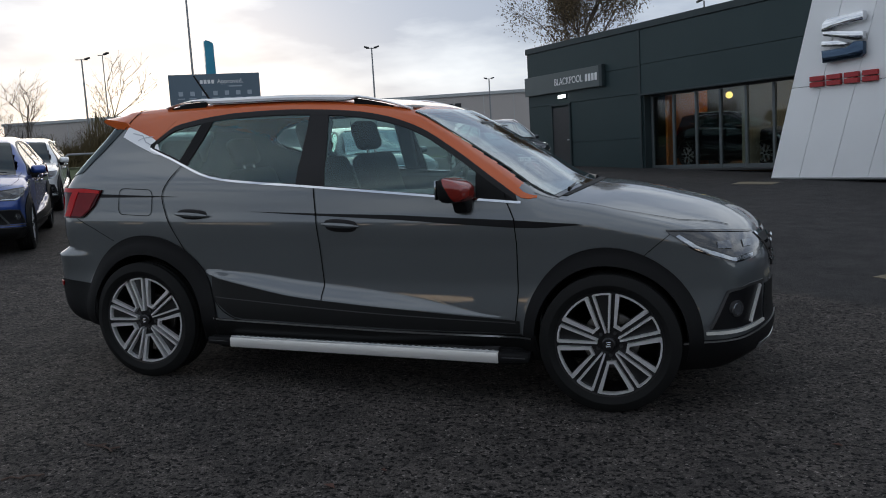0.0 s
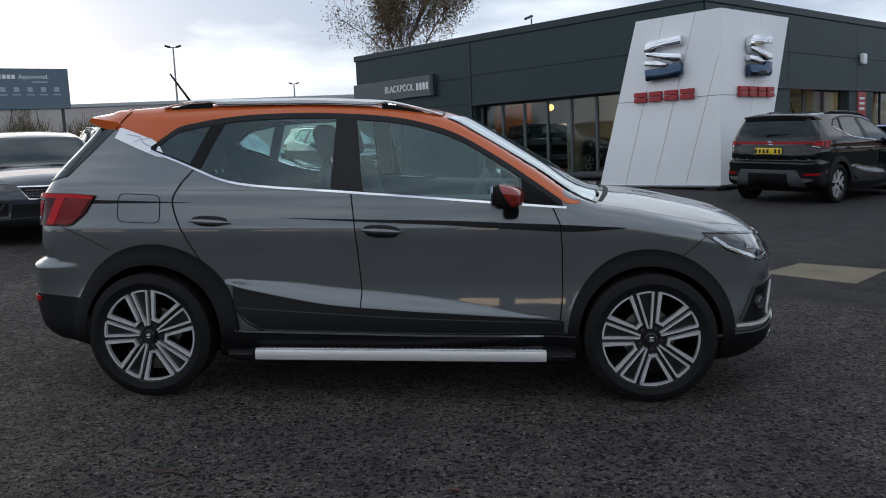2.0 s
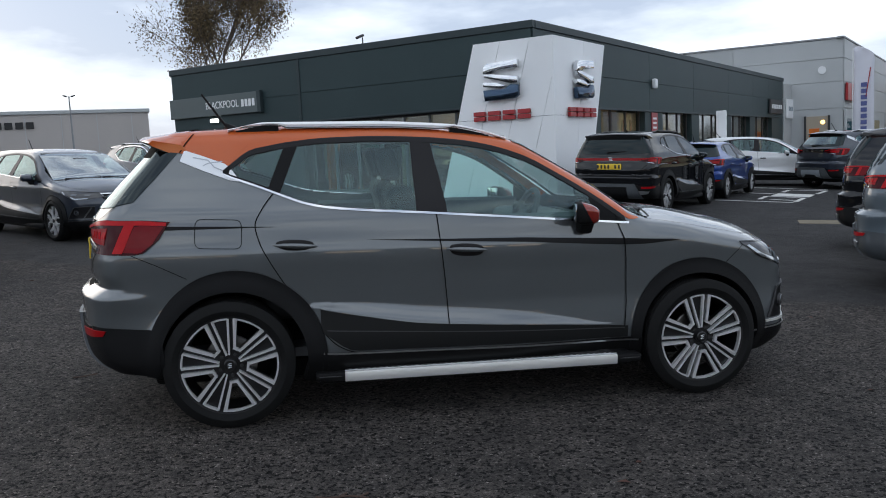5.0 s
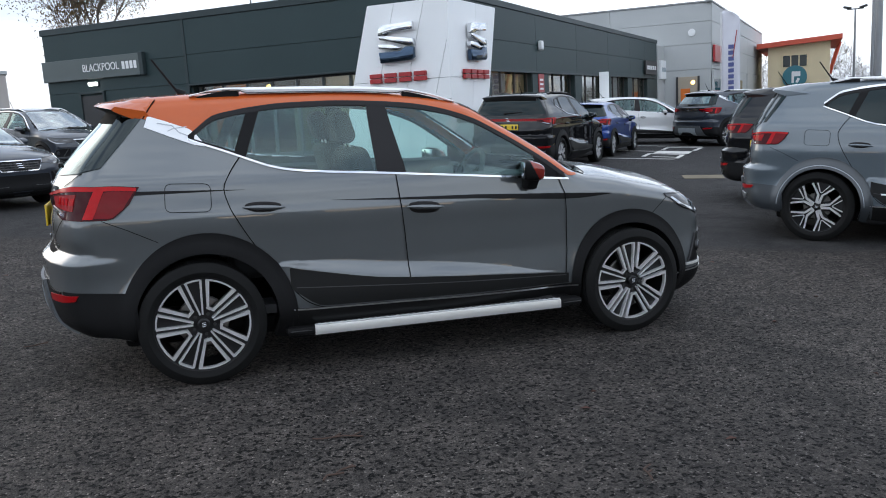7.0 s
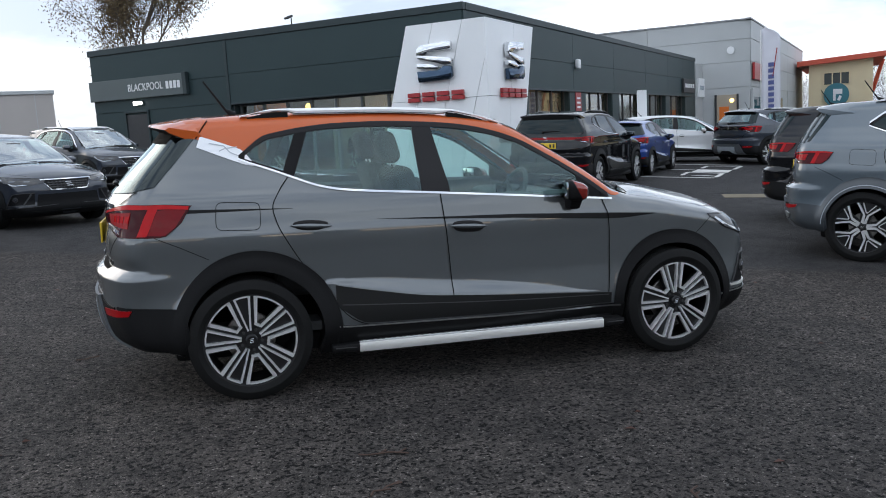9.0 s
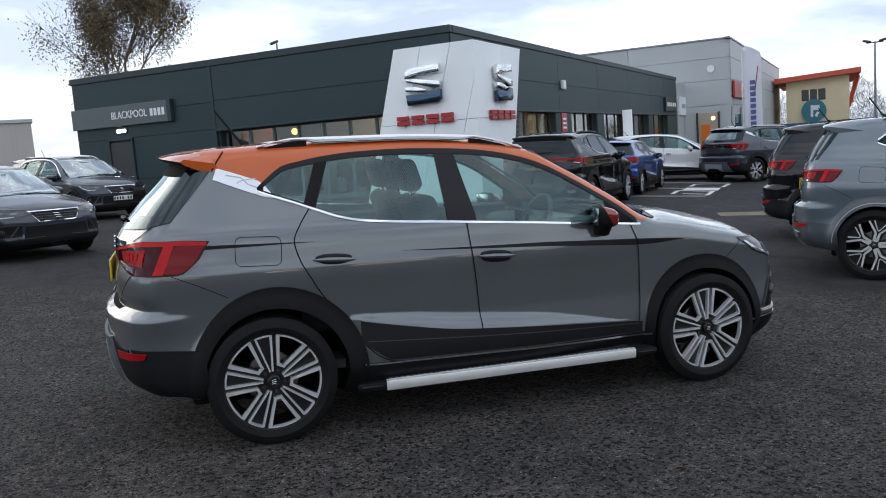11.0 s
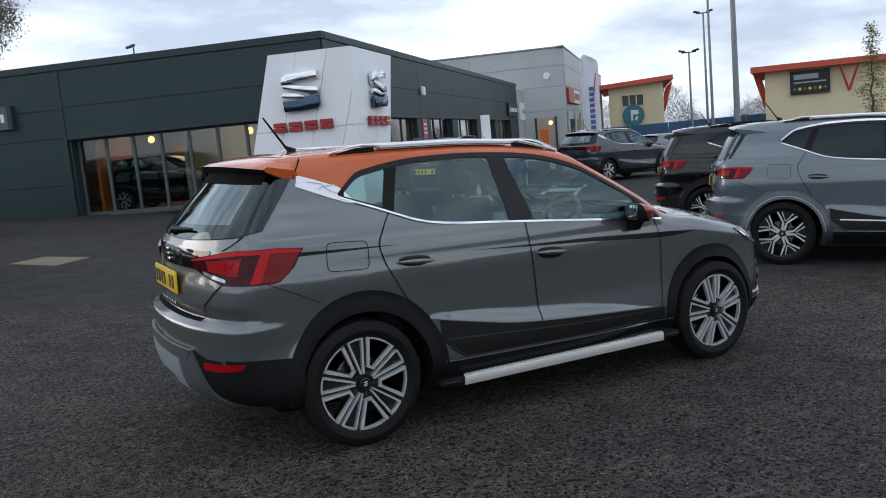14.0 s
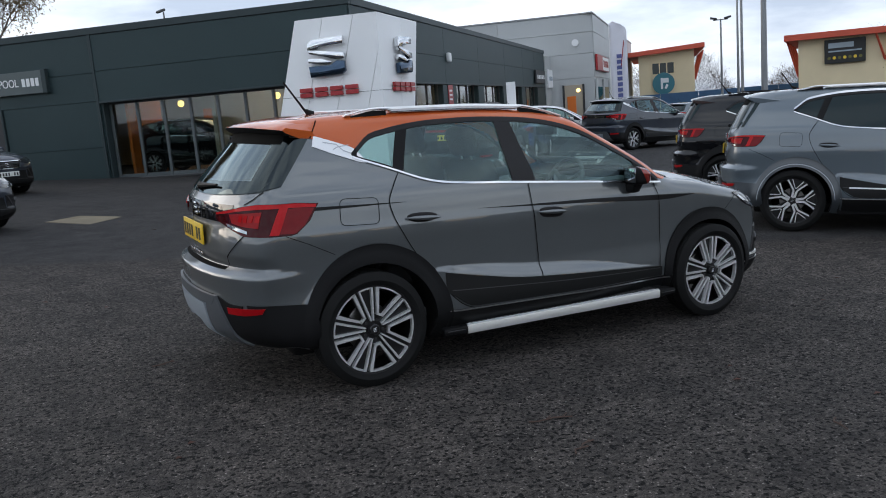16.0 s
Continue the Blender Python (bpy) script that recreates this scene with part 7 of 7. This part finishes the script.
part("roof_edge", box_bm((40.0, 8.0, 8.75), (80.4, 16.4, 0.45), ms, 0.05), CLAD_GREY, SHED)
for k in range(20):
    part("panel_joint", box_bm((2.0 + 4.0 * k, -0.03, 4.6), (0.08, 0.06, 8.4), ms), CLAD_GREY, SHED)
part("round_sign", add_rod(bmesh.new(), ms @ Vector((58.6, -0.2, 7.25)), ms @ Vector((58.6, 0.05, 7.25)), 0.85, 0.85, 28), SIGN_RED, SHED)
for k in range(6):
    part("letter_bar", box_bm((60.8 + 1.15 * k, -0.12, 7.25), (0.85, 0.12, 0.80), ms, 0.02), INK, SHED)

# ---- parked cars ----
SUV = dict(scale=(1.028, 1.03, 1.045), square=0.35, wheel=(0.345, 0.255, 0.225), style="star")
TALL = dict(scale=(1.087, 1.04, 1.09), square=0.75, wheel=(0.355, 0.262, 0.235), style="star", tail_bar=True)
HATCH = dict(scale=(1.046, 1.0, 0.945), square=0.0, wheel=(0.322, 0.235, 0.215), style="star", rails=False)
build_car(on_lot(6.68, 1.82, -51), "blue-grey family SUV with silver roof rails and star alloys", ATECA_GREY, **SUV, plate=True, bright=True, step=0.028, clad_mat=SUV_TRIM).name = "suv"
build_car(on_lot(8.4, 4.4, -51), "black family SUV parked beside the blue-grey one", BLACK_PAINT, **SUV, plate=True, rail_mat=BLACK_PLASTIC, step=0.028).name = "suv"
build_car(on_lot(7.27, 11.05, 44), "black seven-seat SUV with a red light bar and yellow plate", BLACK_PAINT, **TALL, plate=True, rail_mat=STEEL_DARK).name = "suv"
build_car(on_lot(10.6, 14.45, 46), "bright blue hatchback parked beyond the black SUV", BLUE_PAINT, **HATCH, plate=True).name = "hatchback"
build_car(on_lot(14.66, 20.33, -33), "white long hatchback parked before the shop windows", WHITE_PAINT, **{**HATCH, "scale": (1.12, 1.04, 1.04)}, clear=True).name = "hatchback"
build_car(on_lot(16.40, 16.80, 6), "dark grey crossover with a pale pillar decal", NAVY_PAINT, scale=(1.10, 1.06, 1.12), wheel=(0.36, 0.272, 0.22), style="star", decal=True, clear=True).name = "crossover_car"
build_car(on_lot(26.0, 23.5, -5), "grey-blue hatchback in the far row", ATECA_GREY, **HATCH).name = "hatchback"
build_car(on_lot(-4.29, 11.31, -52), "dark navy hatchback with a chrome edged grille", NAVY_PAINT, **HATCH, clear=True, step=0.03).name = "hatchback"
build_car(on_lot(-3.77, 19.4, -53), "dark grey SUV with white front plate by the staff door", NAVY_PAINT, **SUV, nose_plate=True, clear=True, bright=True, step=0.028).name = "suv"
build_car(on_lot(-7.6, 5.05, -50), "bright blue hatchback parked in the side row", BLUE_PAINT, **HATCH).name = "hatchback"
build_car(on_lot(-11.7, 9.85, -50), "white hatchback parked behind the blue one", WHITE_PAINT, **HATCH).name = "hatchback"
build_car(on_lot(-5.88, 7.86, -54), "dark plum hatchback facing the lane between the rows", NAVY_PAINT, **HATCH).name = "hatchback"
build_car(on_lot(-8.4, 15.8, -55), "dark grey SUV with silver rails in the rear row", NAVY_PAINT, **SUV).name = "suv"
shop_car = build_car(FRONT @ Matrix.Translation((0.95, 1.75, 0.30)) @ Matrix.Rotation(radians(4), 4, "Z"), "black SUV on show behind the entrance glass", BLACK_PAINT, **SUV)
shop_car.name = "suv"

# ---- paint on the ground ----
def ground_patch(name, corners, mat, label, lift=0.004):
    """A flat painted shape lying on the lot."""
    bm = bmesh.new()
    n = len(corners)
    top = [bm.verts.new((x, y, lot_z(x, y) + lift)) for x, y in corners]
    low = [bm.verts.new((x, y, lot_z(x, y) - 0.01)) for x, y in corners]
    bm.faces.new(top)
    for i in range(n):
        bm.faces.new((top[i], low[i], low[(i + 1) % n], top[(i + 1) % n]))
    bmesh.ops.recalc_face_normals(bm, faces=bm.faces)
    return tagged(part(name, bm, mat), label, "road marking", kind="structure")


def road_line(a, b, width=0.10):
    a, b = Vector((*a, 0)), Vector((*b, 0))
    s = (b - a).normalized().cross(Vector((0, 0, 1))) * width / 2
    ground_patch("trim", [(p.x, p.y) for p in (a - s, b - s, b + s, a + s)], LINE_WHITE, "worn white parking bay line")


for quad in ([(-1.28, 9.87), (-0.72, 10.45), (-0.12, 9.62), (-0.68, 8.92)], [(4.83, 3.52), (5.50, 3.12), (4.90, 2.38), (4.28, 2.93)], [(8.95, 7.55), (9.95, 7.05), (10.3, 7.65), (9.3, 8.15)], [(3.35, 13.9), (4.15, 13.7), (4.35, 14.4), (3.55, 14.6)]):
    ground_patch("trim", quad, LINE_YELLOW, "faded ochre paint patch on the asphalt")
for a, b in (((10.66, 13.44), (11.81, 11.98)), ((12.71, 16.18), (13.29, 15.0)), ((14.52, 18.08), (15.72, 16.16)), ((11.77, 13.29), (12.59, 14.26)), ((12.59, 14.26), (12.96, 13.24)), ((12.96, 13.24), (12.02, 12.19)), ((13.91, 15.56), (14.69, 16.44)), ((14.69, 16.44), (15.35, 15.67)), ((15.35, 15.67), (14.27, 14.56)), ((11.97, 13.14), (12.22, 12.56))):
    road_line(a, b, 0.11)
ground_patch("trim", [(12.74, 14.31), (13.51, 15.17), (14.0, 14.27), (13.26, 13.44)], LINE_WHITE, "worn white painted box in the bay")

# ---- kerb, grass bank, hoop barrier on the far edge ----
edge = [(-40.0, -6.0), (-22.0, 8.0), (-15.2, 15.4), (-15.6, 18.4), (-12.0, 27.0), (-9.0, 34.0)]
for (x0, y0), (x1, y1) in zip(edge, edge[1:]):
    a, b = Vector((x0, y0, lot_z(x0, y0))), Vector((x1, y1, lot_z(x1, y1)))
    n = max(1, round((b - a).length / 0.92))
    for i in range(n):
        p, q = a.lerp(b, i / n), a.lerp(b, (i + 1) / n)
        mid = (p + q) / 2
        m = Matrix.Translation(mid) @ Matrix.Rotation(math.atan2(q.y - p.y, q.x - p.x), 4, "Z")
        if i == 0:
            kerb = tagged(empty("kerb"), "grey concrete kerb along the grass edge", "kerb", kind="structure")
        part("kerb_stone", box_bm((0, 0, 0.05), ((q - p).length - 0.012, 0.14, 0.14), m, 0.012), CONCRETE, kerb)
bm = bmesh.new()
rows = []
for x, y in edge:
    nx, ny = -0.78, 0.62
    rows.append([bm.verts.new((x + nx * d, y + ny * d, lot_z(x, y) + h)) for d, h in ((0.06, 0.10), (3, 0.22), (8, 0.5), (16, 0.7), (60, 0.6))])
for r0, r1 in zip(rows, rows[1:]):
    for i in range(4):
        bm.faces.new((r0[i], r1[i], r1[i + 1], r0[i + 1]))
bmesh.ops.recalc_face_normals(bm, faces=bm.faces)
for f_ in bm.faces:
    if f_.normal.z < 0:
        f_.normal_flip()
tagged(part("verge", bm, GRASS), "rough green and brown grass bank", "grass", kind="structure")


def hoop(x, y, heading):
    ob = tagged(empty("hoop_barrier", pose(x, y, lot_z(x, y), 0, 0, heading)), "galvanised steel hoop barrier on the grass", "barrier")
    bm = bmesh.new()
    add_rod(bm, (-1.5, 0, -0.1), (-1.5, 0, 0.85), 0.038)
    add_rod(bm, (1.5, 0, -0.1), (1.5, 0, 0.85), 0.038)
    add_rod(bm, (-1.5, 0, 0.85), (-1.38, 0, 0.97), 0.038)
    add_rod(bm, (1.5, 0, 0.85), (1.38, 0, 0.97), 0.038)
    add_rod(bm, (-1.40, 0, 0.96), (1.40, 0, 0.96), 0.038)
    part("tube", bm, GALV, ob)


hoop(-16.4, 18.2, 40)
hoop(-19.2, 15.6, 42)

# ---- trees, hedge ----
def grow(rng, base, height, spread, levels=4, forks=4, lean=0.0):
    """Branches of a tree as (a, b, r0, r1) and the tips where leaves hang."""
    segs, tips = [], []

    def limb(p, d, length, r, level):
        q = p
        n = 4
        for i in range(n):
            d = (d + Vector((rng.uniform(-1, 1), rng.uniform(-1, 1), rng.uniform(-0.4, 0.8))) * (0.10 + 0.05 * level)).normalized()
            nxt = q + d * length / n
            segs.append((q, nxt, r * (1 - 0.16 * i), r * (1 - 0.16 * (i + 1))))
            if level >= levels - 1:
                tips.append(nxt)
            if level < levels and i > 0:
                for _ in range(forks - 2 if i < n - 1 else forks - 1):
                    side = Vector((rng.uniform(-1, 1), rng.uniform(-1, 1), rng.uniform(-0.1, 0.7))).normalized()
                    limb(nxt, (d * 0.55 + side * spread).normalized(), length * rng.uniform(0.42, 0.68), r * 0.45, level + 1)
            q = nxt

    limb(Vector(base), Vector((lean, 0, 1)), height * 0.62, height * 0.014, 0)
    return segs, tips


def sticks_mesh(name, segs, sides=5):
    v, q = [], []
    for a, b, r0, r1 in segs:
        d = (b - a).normalized()
        u = d.orthogonal().normalized()
        w = d.cross(u)
        k = len(v)
        for p, r in ((a, r0), (b, r1)):
            for i in range(sides):
                t = 2 * math.pi * i / sides
                v.append(p + (u * math.cos(t) + w * math.sin(t)) * max(r, 0.004))
        q += [(k + i, k + (i + 1) % sides, k + sides + (i + 1) % sides, k + sides + i) for i in range(sides)]
    return mesh_of(name, v, q, smooth=False)


def leaves_mesh(name, rng, tips, per, size, jitter, droop=0.0):
    v, q = [], []
    for t in tips:
        for _ in range(per):
            c = t + Vector((rng.gauss(0, jitter), rng.gauss(0, jitter), rng.gauss(0, jitter) - droop * rng.random()))
            u = Vector((rng.uniform(-1, 1), rng.uniform(-1, 1), rng.uniform(-1, 1))).normalized()
            w = u.orthogonal().normalized()
            s = size * rng.uniform(0.6, 1.4)
            k = len(v)
            v += [c - u * s, c + w * s * 0.45, c + u * s, c - w * s * 0.45]
            q.append((k, k + 1, k + 2, k + 3))
    return mesh_of(name, v, q, smooth=False)


def tree(x, y, height, spread, label, seed, per, size, leaf, levels=4, jitter=0.16, forks=4, droop=0.0):
    rng = random.Random(seed)
    ob = tagged(empty("tree", pose(x, y, lot_z(x, y) - 0.1)), label, "tree")
    segs, tips = grow(rng, (0, 0, 0), height, spread, levels, forks)
    part("trunk", sticks_mesh("trunk", segs), BARK, ob)
    if per:
        part("crown", leaves_mesh("crown", rng, tips, per, size, jitter, droop), leaf, ob)
    return ob


tree(-2.15, 29.0, 8.6, 0.42, "tall thin tree with sparse brown autumn leaves behind the showroom", 5, 3, 0.050, LEAF_GOLD, 4, 0.20, 4, 0.75)


def cone_tree(x, y, height, radius, label, seed):
    """A slim tapering tree with drooping side branches and thin foliage."""
    rng = random.Random(seed)
    ob = tagged(empty("tree", pose(x, y, lot_z(x, y) - 0.1)), label, "tree")
    segs, tips = [], []
    p = Vector((0, 0, 0))
    for k in range(24):
        q = Vector((0.05 * math.sin(k), 0.05 * math.cos(1.7 * k), height * (k + 1) / 24))
        segs.append((p, q, 0.09 * (1 - k / 25), 0.09 * (1 - (k + 1) / 25)))
        if k > 3:
            reach = radius * (1 - (k / 24) ** 1.5) * rng.uniform(0.75, 1.15) + 0.12
            for _ in range(5):
                a = rng.uniform(0, 2 * math.pi)
                d = Vector((math.cos(a), math.sin(a), rng.uniform(0.0, 0.5)))
                r, base = q, q
                for j in range(4):
                    nxt = r + (d + Vector((0, 0, -0.16 * j))) * reach * rng.uniform(0.6, 1.1) / 4
                    segs.append((r, nxt, 0.016 - 0.003 * j, 0.013 - 0.003 * j))
                    tips.append(nxt)
                    r = nxt
        p = q
    part("trunk", sticks_mesh("trunk", segs, 4), BARK, ob)
    part("crown", leaves_mesh("crown", rng, tips, 7, 0.05, 0.11, 0.22), LEAF_GREEN, ob)


cone_tree(34.0, 17.8, 5.8, 1.10, "slim tapering tree with thin yellow-green leaves", 9)
for k, (x, y, h) in enumerate(((-23.5, 26.5, 4.2), (-27.5, 24.0, 3.2), (-30.5, 28.5, 4.6), (-20.5, 30.5, 3.4))):
    tree(x, y, h, 0.8, "bare winter tree in the hedge", 20 + k, 0, 0.05, LEAF_GOLD, 3, 0.1, 4)


def thicket(name, a, b, height, depth, count, mat, label, seed, lean=0.5):
    """Many fine upright twigs along a line, one uncountable mass."""
    rng = random.Random(seed)
    v, q = [], []
    a, b = Vector((*a, 0)), Vector((*b, 0))
    s = (b - a).normalized().cross(Vector((0, 0, 1)))
    for _ in range(count):
        t = rng.random()
        p = a.lerp(b, t) + s * rng.uniform(-depth, depth) / 2
        g = lot_z(p.x, p.y) + 0.3
        h = height * (0.55 + 0.45 * math.sin(t * 17 + 1.3) * math.sin(t * 41)) * rng.uniform(0.35, 1.1)
        base = Vector((p.x, p.y, g + max(0, h - rng.uniform(0.5, 1.4))))
        top = base + Vector((rng.uniform(-lean, lean), rng.uniform(-lean, lean), rng.uniform(0.4, 1.0)))
        w = Vector((rng.uniform(-1, 1), rng.uniform(-1, 1), 0)).normalized() * rng.uniform(0.006, 0.03)
        k = len(v)
        v += [base - w, base + w, top + w * 0.3, top - w * 0.3]
        q.append((k, k + 1, k + 2, k + 3))
    return tagged(part(name, mesh_of(name, v, q, smooth=False), mat), label, "hedge", kind="stuff")


thicket("hedge", (-34.0, 15.0), (-15.5, 34.0), 2.3, 3.0, 18000, HEDGE, "brown and green overgrown winter hedge", 3)
thicket("far_woods", (55.0, 100.0), (125.0, 30.0), 8.0, 8.0, 42000, TWIGS, "distant belt of bare brown trees", 4, 1.6)
thicket("far_woods", (-120.0, 40.0), (-60.0, 110.0), 7.0, 8.0, 9000, TWIGS, "distant belt of bare brown trees", 6, 1.6)

# ---- litter on the asphalt ----
def twig(x, y, heading, length, seed):
    rng = random.Random(seed)
    ob = tagged(empty("twig", on_lot(x, y, heading)), "small dry brown twig lying on the asphalt", "twig", "litter on the asphalt")
    segs, p = [], Vector((-length / 2, 0, 0.006))
    for i in range(5):
        q = p + Vector((length / 5, rng.uniform(-0.02, 0.02), rng.uniform(-0.002, 0.004)))
        segs.append((p, q, 0.0042, 0.0036))
        if i in (1, 3):
            segs.append((q, q + Vector((length * 0.15, rng.choice((-1, 1)) * length * 0.14, 0.004)), 0.0025, 0.002))
        p = q
    for k, seg in enumerate(segs):
        part("stem" if seg[2] > 0.0035 else "sprig", sticks_mesh("stem", [seg]), STRAW, ob)


twig(0.49, -1.80, -14, 0.22, 1)
twig(0.42, -2.15, 30, 0.16, 2)
twig(-0.97, 0.33, 10, 0.14, 3)
twig(0.35, -3.0, -12, 0.20, 4)
twig(1.55, -2.6, 60, 0.12, 5)
rng = random.Random(77)
for k in range(70):
    x, y = rng.uniform(-4.0, 6.5), rng.uniform(-3.2, 9.0)
    if -0.9 < x < 3.4 and -1.0 < y < 1.0:
        continue
    ob = tagged(empty("fallen_leaf", on_lot(x, y, rng.uniform(0, 360))), "small curled brown leaf on the asphalt", "leaf", "litter on the asphalt")
    s = rng.uniform(0.015, 0.035)
    v = [(-s, 0, 0.003), (-0.3 * s, 0.55 * s, 0.012), (s, 0.1 * s, 0.006), (-0.2 * s, -0.55 * s, 0.010), (0.1 * s, 0, 0.003)]
    part("blade", mesh_of("blade", v, [(0, 4, 1), (1, 4, 2), (2, 4, 3), (3, 4, 0)], [DEAD_LEAF], smooth=False), None, ob)


def stones(count, seed):
    """Loose chippings scattered over the near asphalt."""
    rng = random.Random(seed)
    v, q = [], []
    for _ in range(count):
        x, y = rng.uniform(-4.5, 6.5), rng.uniform(-3.8, 4.5)
        if rng.random() > 1.0 / (1 + 0.08 * (y + 3.8) ** 2):
            continue
        s = rng.choice((0.003, 0.004, 0.005, 0.007))
        z = lot_z(x, y)
        k = len(v)
        for dx, dy, dz in ((1, 0, 0.2), (-0.4, 0.9, 0.1), (-0.6, -0.8, 0.15), (0.1, 0.1, 1.1)):
            v.append((x + s * dx * rng.uniform(0.7, 1.3), y + s * dy * rng.uniform(0.7, 1.3), z + s * dz))
        q += [(k, k + 1, k + 3), (k + 1, k + 2, k + 3), (k + 2, k, k + 3)]
    tagged(part("gravel", mesh_of("gravel", v, q, smooth=False), CHIPPINGS), "loose pale stone chippings on the asphalt", "gravel", kind="stuff")


stones(9000, 8)

# ---- plain unseen walls added behind the camera to darken car reflections, with glowing panels ----
# glow added out of view for the warm streaks mirrored in the doors
STREAK_GLOW = material("streak_glow", (0.9, 0.8, 0.6), 0.3, emit=(1.0, 0.66, 0.36), strength=1.25)
for a, b, h, lit in (((-70.0, -30.0), (75.0, -34.0), 3.4, True), ((75.0, -34.0), (92.0, 20.0), 3.4, False)):
    a, b = Vector((*a, 0)), Vector((*b, 0))
    mid = (a + b) / 2
    m = Matrix.Translation((mid.x, mid.y, lot_z(mid.x, mid.y))) @ Matrix.Rotation(math.atan2(b.y - a.y, b.x - a.x), 4, "Z")
    wall = tagged(part("wall_behind", box_bm((0, 0, h / 2 - 1.0), ((b - a).length, 0.3, h + 2.0), m), UNSEEN_WALL), "plain dark wall added behind the camera for the cars to reflect", "wall", kind="structure")
    if lit:
        rng = random.Random(12)
        x = -45.0
        while x < 45.0:
            w = rng.uniform(2.0, 7.0)
            part("lit_window", box_bm((x + w / 2, 0.19, 1.55), (w, 0.06, rng.uniform(0.5, 1.0)), m, 0.01), STREAK_GLOW, wall)
            x += w + rng.uniform(1.0, 5.0)
